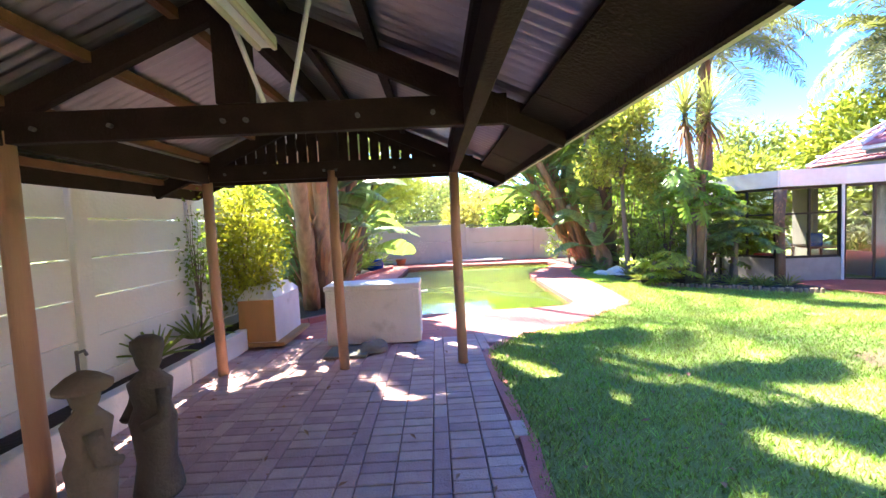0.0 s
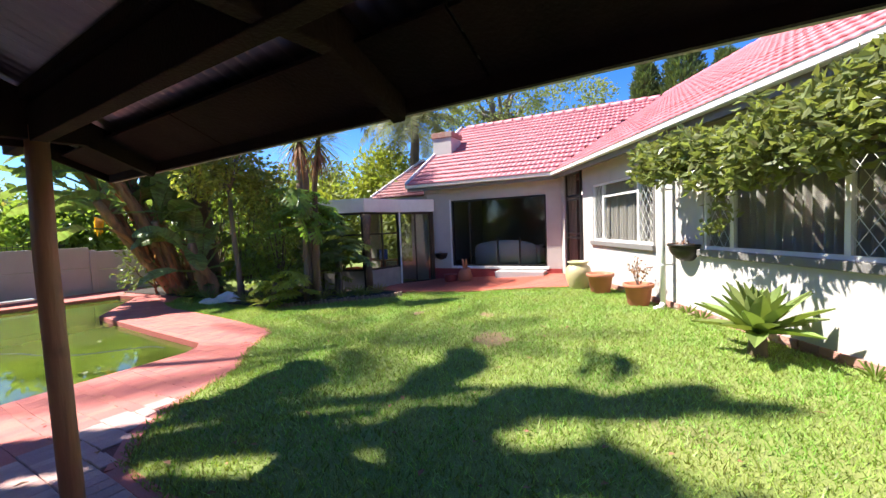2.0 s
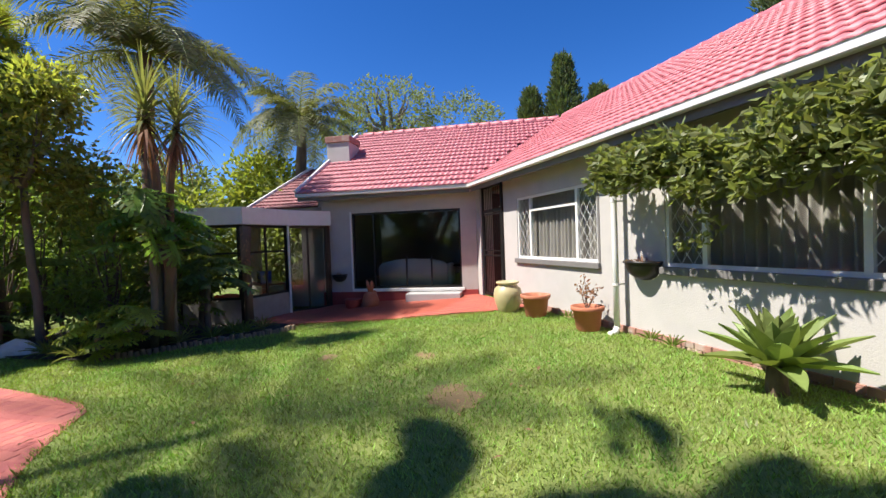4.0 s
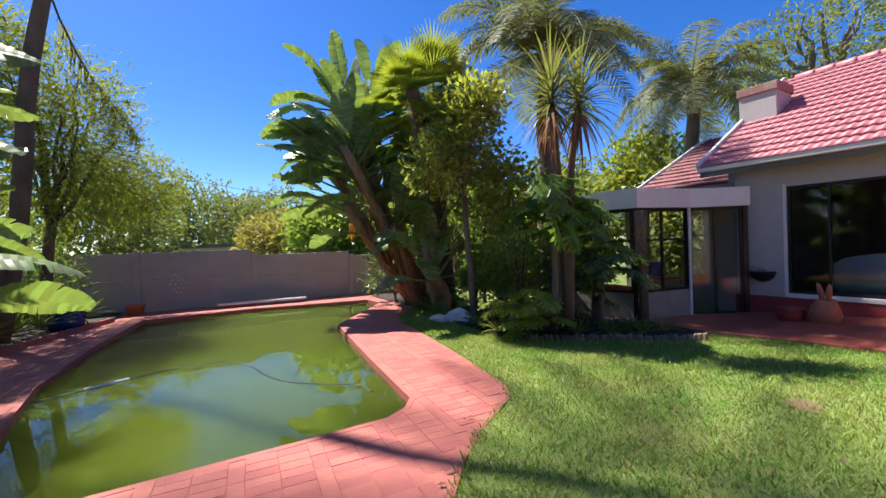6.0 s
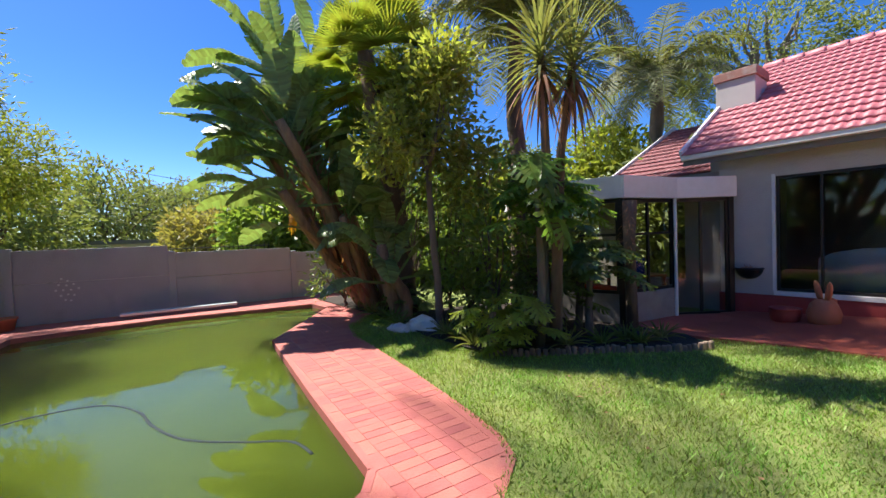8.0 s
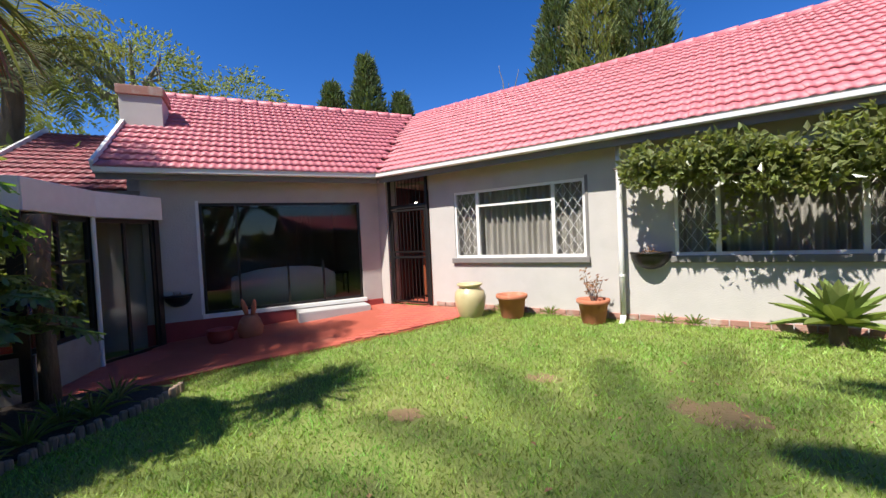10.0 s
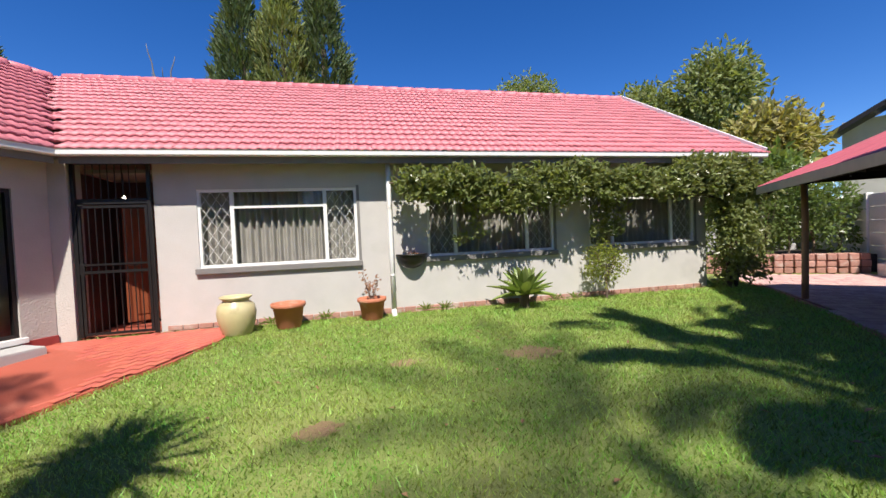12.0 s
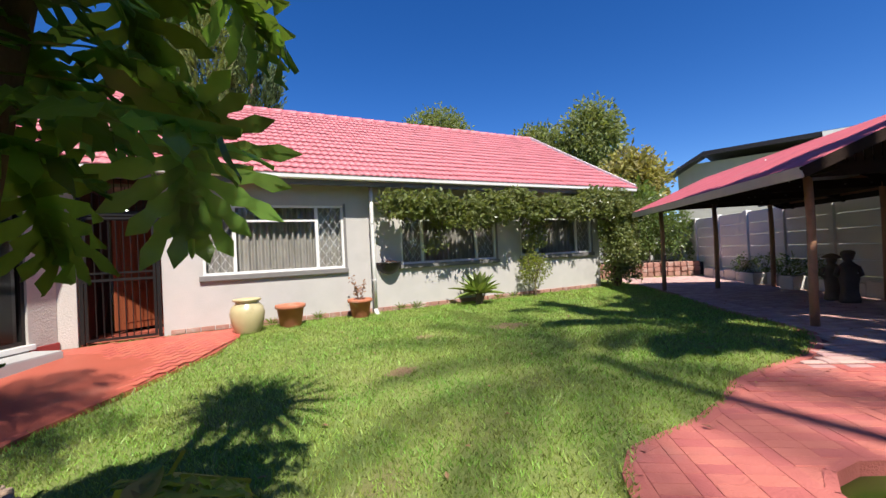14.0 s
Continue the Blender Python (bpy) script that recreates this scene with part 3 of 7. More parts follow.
def shelter():
    t = thing("garden_shelter", "open timber lean shelter with round poles and red corrugated roof", "shelter", G)
    for a, b, r in ((0, B1, 0.052), (-1.24, B1, 0.052), (SH_W, B1, 0.052), (SH_W, -1.94, 0.055), (SH_W, B0, 0.052), (-1.24, B0, 0.052), (0, B0, 0.052)):
        bm = tube(bmesh.new(), [(a + 0.01, b, 0.0), (a, b, 0.7), (a - 0.008, b + 0.005, 1.4), (a, b, 2.06)], [r, r * 0.98, r * 0.96, r * 0.93], 14)
        part("pole", bm, M_POST, t, smooth=True)
    # eave beams along the shelter, tie beams across
    for a in (0.0, SH_W):
        part("eave_beam", B(a - 0.035, a + 0.035, B0 - 0.4, B1 + 0.5, 1.98, 2.16, 0.006), M_DARKWOOD, t)
    for b in (B1, -1.94, -3.4, B0):
        part("tie_beam", B(SH_W - 0.2, 0.2, b - 0.03, b + 0.03, 1.99, 2.15, 0.005), M_DARKWOOD, t)
        part("king_post", B(-1.34, -1.16, b - 0.045, b + 0.045, 2.15, RZ + PITCH * 1.25 - 0.12, 0.005), M_DARKWOOD, t)
        for s in (1, -1):
            bm = beam(bmesh.new(), (-1.25 + s * 0.03, b, sheet_z(-1.25) - 0.11), (-1.25 + s * 1.78, b, sheet_z(-1.25 + 1.78) - 0.11), 0.05, 0.13)
            part("rafter", bm, M_DARKWOOD, t)
        for x in (-2.3, -1.9, -1.31, -1.19, -0.6, -0.2):
            bm = tube(bmesh.new(), [(x, b - 0.052, 2.06), (x, b + 0.052, 2.06)], 0.013, 8)
            part("bolt", bm, M_GREYSTEEL, t)
    for i in range(4):
        for s in (1, -1):
            a = -1.25 + s * (0.28 + 0.47 * i)
            part("purlin", B(a - 0.025, a + 0.025, B0 - 0.35, B1 + 0.68, sheet_z(a) - 0.075, sheet_z(a) - 0.018), M_BATTEN if s < 0 else M_DARKWOOD, t)
    part("ridge_beam", B(-1.275, -1.225, B0 - 0.35, B1 + 0.68, sheet_z(-1.25) - 0.2, sheet_z(-1.25) - 0.05), M_DARKWOOD, t)
    # corrugated sheets, lit painted face above and bare metal below
    for s in (1, -1):
        for nm, lift, m in (("roof_sheet", 0.0, M_TIN), ("painted_face", 0.006, M_TIN_RED)):
            V, Fc = [], []
            nb = 306
            for k in range(nb + 1):
                b = -5.25 + k * (5.98 / nb)
                z = 0.012 * math.sin(2 * math.pi * b / 0.076)
                for e in (0.0, 0.9, 1.80):
                    a = -1.25 + s * e
                    V.append((a, b, sheet_z(a) + z + lift))
            for k in range(nb):
                for e in range(2):
                    q = (k * 3 + e, k * 3 + e + 1, k * 3 + e + 4, k * 3 + e + 3)
                    Fc.append(q if s > 0 else q[::-1])
            raw(nm, V, Fc, m, t, smooth=True, label="bare galvanised underside" if lift == 0 else "faded red painted upper face")
    for s in (1, -1):
        a = -1.25 + s * 1.80
        part("eave_board", B(a - 0.012, a + 0.012, -5.25, 0.73, sheet_z(a) - 0.13, sheet_z(a) + 0.004), M_CREAM if s > 0 else M_DARKWOOD, t, "eave board, painted cream on the garden side only")
        # dark strip added inside the cream board to stand for its shade
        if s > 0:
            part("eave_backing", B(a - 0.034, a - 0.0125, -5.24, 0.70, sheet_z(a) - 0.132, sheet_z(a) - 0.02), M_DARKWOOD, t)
        for b in (-5.24, 0.72):
            part("barge_board", beam(bmesh.new(), (-1.25, b, sheet_z(-1.25) - 0.07), (a, b, sheet_z(a) - 0.07), 0.022, 0.13), M_DARKWOOD, t)
    # dark sheets added under the tin, where only shade blackens it
    for b0, b1 in ((-5.2, -3.75), (-3.74, -2.3), (-2.29, -0.8), (-0.79, 0.7)):
        lining = bmesh.new()
        vs = [lining.verts.new((a, b, sheet_z(a) - 0.082 - dz)) for dz in (0, 0.014) for a, b in ((0.27, b0), (0.53, b0), (0.53, b1), (0.27, b1))]
        for f in ((0, 1, 2, 3), (7, 6, 5, 4), (0, 4, 5, 1), (1, 5, 6, 2), (2, 6, 7, 3), (3, 7, 4, 0)):
            lining.faces.new([vs[i] for i in f])
        part("eave_lining", lining, M_DARKWOOD, t)
    # upright boards that close both gables, with gaps between them
    for b in (B1 + 0.04, B0 - 0.04):
        a = -2.42
        while a < 0.0:
            h = sheet_z(a + 0.05) - 0.09
            if h > 2.22:
                part("gable_board", B(a, a + 0.088, b - 0.009, b + 0.009, 2.10, h), M_DARKWOOD, t)
            a += 0.105
    part("gable_sill", B(SH_W, 0.0, B1 + 0.05, B1 + 0.085, 1.96, 2.13), M_DARKWOOD, t)
    # twin-tube lamp on the truss
    part("strip_lamp", beam(bmesh.new(), (-1.02, -3.3, 2.42), (-1.02, -2.05, 2.42), 0.09, 0.05), M_WHITE, t, "white strip lamp batten")
    for x in (-1.06, -0.98):
        part("lamp_tube", tube(bmesh.new(), [(x, -3.28, 2.385), (x, -2.07, 2.385)], 0.014, 8), M_CREAM, t, "unlit fluorescent tube")
    for p, q in (((-1.08, -2.0, 2.14), (-1.22, -2.1, 2.66)), ((-0.94, -2.0, 2.14), (-0.78, -2.1, 2.62))):
        part("conduit", tube(bmesh.new(), [p, q], 0.014, 8), M_WHITE, t, "white plastic conduit")
    return t


shelter()

# ---- house openings ----


def window(name, m, u0, u1, z0, z1, fixed, label, curtain=True, bars=True):
    """A steel window: outer frame, mullions, a top light and lattice burglar bars."""
    t = thing(name, label, "window", m, kind="structure")
    fr = bmesh.new()
    w = 0.045
    for a, b, c, d in ((u0, u1, z0, z0 + w), (u0, u1, z1 - w, z1), (u0, u0 + w, z0 + w, z1 - w), (u1 - w, u1, z0 + w, z1 - w)):
        bx(fr, a, b, -0.075, -0.02, c, d)
    part("window_frame", fr, M_WHITE, t, "white painted steel frame")
    for u in fixed:
        part("mullion", B(u - 0.03, u + 0.03, -0.07, -0.015, z0 + w, z1 - w), M_WHITE, t)
    bays = [u0 + w, *fixed, u1 - w]
    ht = z1 - 0.30
    part("transom", B(bays[1] + 0.03, bays[2] - 0.03, -0.068, -0.018, ht - 0.02, ht + 0.02), M_WHITE, t)
    for i in range(len(bays) - 1):
        a, b = bays[i], bays[i + 1]
        p = part("pane", B(a + 0.01, b - 0.01, -0.050, -0.046, z0 + w, z1 - w), M_GLASS, t)
        p.visible_shadow = False
        if bars and (i != 1):
            n = 3
            cw = (b - a) / n
            rows = round((z1 - z0) / (cw * 1.5))
            ch = (z1 - z0 - 2 * w) / rows
            for k in range(-rows, n + 1):
                for s in (1, -1):
                    # diagonal clipped to the bay
                    x0, y0 = a + k * cw, z0 + w
                    x1, y1 = x0 + rows * cw, z1 - w
                    f0, f1 = max(0, (a - x0) / (x1 - x0)), min(1, (b - x0) / (x1 - x0))
                    if f1 - f0 < 0.02:
                        continue
                    pa = [x0 + (x1 - x0) * f for f in (f0, f1)]
                    pz = [y0 + (y1 - y0) * f for f in (f0, f1)]
                    if s < 0:
                        pa = [a + b - v for v in pa]
                    part("burglar_bar", beam(bmesh.new(), (pa[0], -0.03 + s * 0.003, pz[0]), (pa[1], -0.03 + s * 0.003, pz[1]), 0.004, 0.005), M_WHITE, t)
    part("window_sill", B(u0 - 0.06, u1 + 0.06, -0.06, 0.06, z0 - 0.10, z0 - 0.002, 0.01), M_SILL, t, "grey painted sill")
    part("reveal_edge", B(u0 - 0.05, u0 - 0.003, -0.01, 0.012, z0, z1 + 0.04), M_SILL, t)
    if curtain:
        V, Fc = [], []
        n = int((u1 - u0) / 0.012)
        for k in range(n + 1):
            u = u0 + (u1 - u0) * k / n
            y = -0.20 + 0.045 * math.sin(u * 2 * math.pi / 0.12 + 0.8 * math.sin(u * 3.1)) + 0.012 * math.sin(u * 71)
            V += [(u, y, z0 - 0.15), (u, y * 0.9 - 0.03, z1 + 0.1)]
        for k in range(n):
            Fc.append((2 * k, 2 * k + 2, 2 * k + 3, 2 * k + 1))
        c = raw("curtain", V, Fc, M_CURTAIN, smooth=True)
        c.matrix_basis = m
        tagged(c, "drawn pale curtain hanging in folds behind the window", "curtain")
    return t


M_CURTAIN = mat("pale_curtain_cloth", (0.36, 0.33, 0.30), (0.27, 0.245, 0.225), 4, 0.9, 0.1, 200)
window("window_1", WA, *W1, [7.63, 9.12], "three-light white steel window with lattice bars and drawn curtain")
window("window_2", WA, *W2, [3.85, 5.30], "white steel window with lattice bars behind creeper")
window("window_3", WA, *W3, [0.52, 1.95], "white steel window half hidden by creeper")


def plinth():
    t = thing("plinth_long", "exposed red brick plinth along the house wall", "plinth", WA, kind="structure")
    rng = random.Random(4)
    for row in range(2):
        u = -0.3 + row * 0.11
        while u < 10.1:
            bm = B(u + 0.005, u + 0.215, -0.004, 0.028 + rng.uniform(0, 0.008), -0.06 + row * 0.085, 0.018 + row * 0.085, 0.005)
            part("brick", bm, M_PLINTHBRICK, t)
            u += 0.225
    return t


M_PLINTHBRICK = mat("weathered_plinth_brick", (0.42, 0.22, 0.17), (0.33, 0.17, 0.13), 9, 0.9, 0.5, 60, random_value=0.15, dirt=(0.45, 0.38, 0.33), dirt_scale=5, dirt_lo=0.55)
plinth()

# ---- plants ----
M_BARK = mat("brown_bark", (0.20, 0.14, 0.10), (0.08, 0.055, 0.04), 5, 0.95, 1.0, 25, stretch=(1, 1, 0.35))
M_BARK_GREY = mat("grey_bark", (0.20, 0.17, 0.14), (0.12, 0.10, 0.08), 5, 0.95, 0.9, 25, stretch=(1, 1, 0.35))
M_SHEATH = mat("dry_leaf_sheath", (0.42, 0.27, 0.15), (0.15, 0.09, 0.05), 9, 0.9, 0.8, 20, stretch=(1, 1, 0.2))


def leafmat(name, c1, c2, rough=0.45, trans=0.3, hue=0.015, value=0.25):
    # colours are what a leaf reflects and lets through together
    c1, c2 = [tuple(min(0.6, v * k) for v, k in zip(c, (2.35, 1.85, 2.2))) for c in (c1, c2)]
    return mat(name, c1, c2, 3, rough, 0.0, trans=trans + 0.17, island=True, random_value=value, hue=hue)


L_DARK = leafmat("dark_green_leaf", (0.10, 0.165, 0.045), (0.055, 0.10, 0.026), 0.3, 0.35)
L_MID = leafmat("green_leaf", (0.115, 0.20, 0.04), (0.07, 0.13, 0.025), 0.4, 0.4)
L_LIGHT = leafmat("yellow_green_leaf", (0.15, 0.205, 0.035), (0.09, 0.14, 0.025), 0.45, 0.4)
L_FAR = leafmat("far_tree_leaf", (0.13, 0.18, 0.055), (0.08, 0.125, 0.04), 0.6, 0.3)
L_FARY = leafmat("dry_yellow_leaf", (0.19, 0.20, 0.06), (0.12, 0.15, 0.045), 0.6, 0.3)
L_BANANA = leafmat("banana_leaf", (0.11, 0.19, 0.06), (0.07, 0.13, 0.045), 0.42, 0.30, value=0.3)
L_PALM = leafmat("palm_frond_leaf", (0.10, 0.13, 0.05), (0.06, 0.085, 0.032), 0.6, 0.35)
L_FAN = leafmat("fan_palm_leaf", (0.16, 0.22, 0.03), (0.075, 0.13, 0.022), 0.4, 0.45)
L_YUCCA = leafmat("sword_leaf", (0.125, 0.165, 0.06), (0.08, 0.115, 0.04), 0.4, 0.35)
L_PHILO = leafmat("split_philodendron_leaf", (0.105, 0.215, 0.038), (0.06, 0.13, 0.025), 0.28, 0.4, value=0.35)
L_AGAVE = leafmat("agave_leaf", (0.11, 0.175, 0.045), (0.075, 0.13, 0.03), 0.4, 0.15)
L_MAG = leafmat("magnolia_leaf", (0.20, 0.26, 0.05), (0.085, 0.14, 0.035), 0.28, 0.4, value=0.4)
L_NEW = leafmat("pale_new_leaf", (0.20, 0.28, 0.05), (0.12, 0.20, 0.03), 0.35, 0.45)
L_GOLD = leafmat("golden_leaf", (0.20, 0.25, 0.028), (0.12, 0.16, 0.02), 0.45, 0.45)
L_CREEPER = leafmat("creeper_leaf", (0.125, 0.175, 0.06), (0.075, 0.115, 0.035), 0.3, 0.35)
L_DRY = leafmat("dry_brown_leaf", (0.173, 0.113, 0.060), (0.113, 0.073, 0.040), 0.8, 0.15)
L_CYPRESS = leafmat("cypress_spray", (0.055, 0.095, 0.03), (0.033, 0.062, 0.022), 0.6, 0.2)


class Leaves:
    """Collects many small blades, then makes one mesh of them."""

    def __init__(self):
        self.v, self.f = [], []

    def add(self, pts, faces):
        k = len(self.v)
        self.v.extend(pts)
        self.f.extend(tuple(i + k for i in f) for f in faces)

    def blade(self, p, d, n, length, width, fold=0.25, droop=0.0):
        """A pointed leaf from p along d, with a fold along its middle."""
        d, n = d.normalized(), n
        s = d.cross(n)
        s = s.normalized() if s.length > 1e-4 else d.orthogonal().normalized()
        up = s.cross(d)
        mid = p + d * length * 0.45 - Vector((0, 0, droop * length * 0.3))
        tip = p + d * length - Vector((0, 0, droop * length))
        self.add([p, mid + s * width / 2 + up * width * fold, tip, mid - s * width / 2 + up * width * fold, mid], [(0, 1, 4), (1, 2, 4), (0, 4, 3), (4, 2, 3)])

    def strip(self, p, d, length, width, droop, seg=4, side=None, taper=1.0):
        """A long narrow leaf that bends down under its weight."""
        d = d.normalized()
        s = side if side is not None else d.cross(Vector((0, 0, 1)))
        s = s.normalized() if s.length > 1e-4 else Vector((1, 0, 0))
        vs, fs = [], []
        q, dd = p.copy(), d.copy()
        for i in range(seg + 1):
            t = i / seg
            w = width * (0.55 + 0.45 * min(1, t * 4)) * (1 - t ** 2 * taper * 0.97)
            vs += [q + s * w / 2, q - s * w / 2]
            q = q + dd * (length / seg)
            dd = (dd - Vector((0, 0, droop / seg))).normalized()
        for i in range(seg):
            fs.append((2 * i, 2 * i + 1, 2 * i + 3, 2 * i + 2))
        self.add(vs, fs)

    def make(self, name, material, parent=None, label="", smooth=False):
        me = bpy.data.meshes.new(name)
        me.from_pydata([tuple(p) for p in self.v], [], self.f)
        me.materials.append(material)
        if smooth:
            me.shade_smooth()
        ob = new(name, me)
        if parent:
            ob.parent = parent
        if label:
            ob["label"] = label
        return ob


def rv(rng):
    while True:
        v = Vector((rng.uniform(-1, 1), rng.uniform(-1, 1), rng.uniform(-1, 1)))
        if 0.05 < v.length < 1:
            return v


def cloud(L, rng, centre, radii, clumps, per, leaf, width, spread=0.28, shell=0.55):
    """Leaves in many clumps that fill an uneven ball."""
    c = Vector(centre)
    for _ in range(clumps):
        d = rv(rng).normalized()
        k = shell + (1 - shell) * rng.random() ** 0.6
        q = c + Vector((d.x * radii[0], d.y * radii[1], d.z * radii[2])) * k
        for _ in range(per):
            p = q + rv(rng) * spread
            o = (rv(rng) + d * 0.7 + Vector((0, 0, -0.1))).normalized()
            L.blade(p, o, rv(rng), leaf * rng.uniform(0.6, 1.25), width * rng.uniform(0.7, 1.2))


def branch(bm, rng, p, q, r0, r1, wob=0.12, seg=6):
    p, q = Vector(p), Vector(q)
    pts = [p + (q - p) * (i / seg) + rv(rng) * wob * (0 if i in (0, seg) else 1) for i in range(seg + 1)]
    tube(bm, pts, [r0 + (r1 - r0) * i / seg for i in range(seg + 1)], 9)
    return pts


def broadleaf(name, label, base, height, crown, radii, clumps, per, leaf, width, material, seed, trunk=0.12, bark=None, spread=0.3, limbs=6, shell=0.5, lobes=()):
    rng = random.Random(seed)
    t = thing(name, label, "tree" if height > 1.6 else "shrub", Matrix.Translation(base))
    bm = bmesh.new()
    top = Vector(crown) - Vector(base)
    fork = Vector((top.x * 0.5, top.y * 0.5, max(0.1, top.z - radii[2] * 0.8)))
    branch(bm, rng, (0, 0, -0.1), fork, trunk, trunk * 0.7, trunk * 0.5)
    for i in range(limbs):
        d = rv(rng).normalized()
        branch(bm, rng, fork, top + Vector((d.x * radii[0], d.y * radii[1], abs(d.z) * radii[2])) * 0.75, trunk * 0.5, trunk * 0.1, trunk * 0.9)
    part("trunk", bm, bark or M_BARK, t, smooth=True)
    L = Leaves()
    cloud(L, rng, top, radii, clumps, per, leaf, width, spread, shell)
    for c, r, n in lobes:
        cloud(L, rng, Vector(c) - Vector(base), r, n, per, leaf, width, spread, shell)
    L.make("crown", material, t)
    return t


def palm(name, label, base, crown, fronds, length, seed, trunk=0.14, material=None, droop=1.3, leaflet=0.42, pairs=62, up=(0.1, 1.2), width=0.05):
    """A feather palm: ringed trunk and arching fronds with many leaflets."""
    rng = random.Random(seed)
    t = thing(name, label, "palm tree", Matrix.Translation(base))
    top = Vector(crown) - Vector(base)
    bm = bmesh.new()
    n = 14
    tube(bm, [top * (i / n) + Vector((0.05 * math.sin(i), 0.04 * math.cos(i * 1.3), 0)) * (0 if i in (0, n) else 1) for i in range(n + 1)], [trunk * (1.25 - 0.45 * i / n + (0.06 if i % 2 else 0)) for i in range(n + 1)], 12)
    part("trunk", bm, M_BARK, t, smooth=True)
    L, R = Leaves(), bmesh.new()
    for i in range(fronds):
        az = 2 * math.pi * (i * 0.382 + rng.uniform(-0.04, 0.04))
        el = rng.uniform(*up) * (1 if i % 4 else 0.4)
        d = Vector((math.cos(az) * math.cos(el), math.sin(az) * math.cos(el), math.sin(el)))
        q, ln = top.copy(), length * rng.uniform(0.8, 1.1)
        pts = []
        for k in range(pairs + 1):
            pts.append(q.copy())
            q = q + d * ln / pairs
            d = (d - Vector((0, 0, droop * rng.uniform(0.8, 1.2) / pairs * (0.4 + 1.3 * k / pairs)))).normalized()
            if k > 4:
                s = d.cross(Vector((0, 0, 1)))
                s = s.normalized() if s.length > 1e-3 else Vector((1, 0, 0))
                w = leaflet * math.sin(math.pi * min(1, 0.12 + 0.86 * k / pairs)) ** 0.6
                for sg in (1, -1):
                    L.strip(q, (s * sg + d * 0.55 + rv(rng) * 0.25).normalized(), w * rng.uniform(0.8, 1.1), width, 1.1, 2, side=d)
        tube(R, pts[::4] + [pts[-1]], [0.022 * (1 - 0.8 * k / (len(pts[::4]))) for k in range(len(pts[::4]) + 1)], 5)
    part("stalk", R, L_LIGHT, t)
    L.make("crown", material or L_PALM, t)
    return t


def fan_leaf(L, rng, p, d, stem, r, n=22, span=2.6):
    """A fan of narrow segments on a stem."""
    d = d.normalized()
    s = d.cross(Vector((0, 0, 1)))
    s = s.normalized() if s.length > 1e-3 else Vector((1, 0, 0))
    L.strip(p, d, stem, 0.025, 0.25, 3, side=s, taper=0.3)
    q = p + d * stem - Vector((0, 0, stem * 0.12))
    up = s.cross(d)
    for i in range(n):
        a = (i / (n - 1) - 0.5) * span
        o = (d * math.cos(a) + s * math.sin(a) + up * 0.15).normalized()
        L.strip(q, o, r * rng.uniform(0.85, 1.05) * (1 - 0.12 * abs(a)), 0.05, 0.35, 3, side=o.cross(up))


def banana_leaf(L, rng, p, d, stem, length, width, bend=0.9, tears=0.16):
    """A paddle leaf on a grooved stalk: keeled halves pleated along the side veins, split here and there to the midrib."""
    d = d.normalized()
    q = p + d * stem
    flat = d.cross(Vector((0, 0, 1)))
    side0 = flat.normalized() if flat.length > 1e-3 else Vector((1, 0, 0))
    L.strip(p, d, stem, 0.05, 0.0, 3, taper=0.1)
    L.strip(p, d, stem, 0.05, 0.0, 3, side=side0.cross(d), taper=0.1)
    roll = rng.uniform(-0.8, 0.8)
    n = 26
    dd = d.copy()
    mids, sides, ups, axes = [], [], [], []
    for i in range(n + 1):
        mids.append(q.copy())
        s = dd.cross(Vector((0, 0, 1)))
        s = s.normalized() if s.length > 0.15 else side0
        side0 = s
        u = s.cross(dd)
        sides.append(s * math.cos(roll) + u * math.sin(roll))
        ups.append(u * math.cos(roll) - s * math.sin(roll))
        axes.append(dd.copy())
        q = q + dd * length / n
        dd = (dd - Vector((0, 0, bend / n))).normalized()
    keel = rng.uniform(0.15, 0.5)
    for sg in (1, -1):
        vs, fs, ragged = [], [], 0
        droop = rng.uniform(0.0, 0.35)
        for i in range(n):
            w = [width / 2 * (math.sin(math.pi * (0.05 + 0.93 * (i + e) / n)) ** 0.6) for e in (0, 1)]
            if rng.random() < tears:
                ragged, droop = rng.randint(1, 3), rng.uniform(0.0, 0.9)
            gap = 0.25 if ragged == 1 else 0.0
            ragged -= 1
            k = len(vs)
            for e in (0, 1):
                m, sd, u, ax = mids[i + e], sides[i + e] * sg, ups[i + e], axes[i + e]
                pleat = 0.004 * (1 if (i + e) % 2 else -1)
                out = w[e] * rng.uniform(0.97, 1.02)
                vs += [m, m + sd * out * 0.5 + u * (keel * out * 0.5 + pleat * 0.5) + ax * 0.08 * out,
                       m + sd * out + u * (keel * out * 0.8 - droop * out * 0.5 + pleat) + ax * (0.22 * out - gap * e * length / n)]
            fs += [(k, k + 1, k + 4, k + 3), (k + 1, k + 2, k + 5, k + 4)]
        L.add(vs, fs)


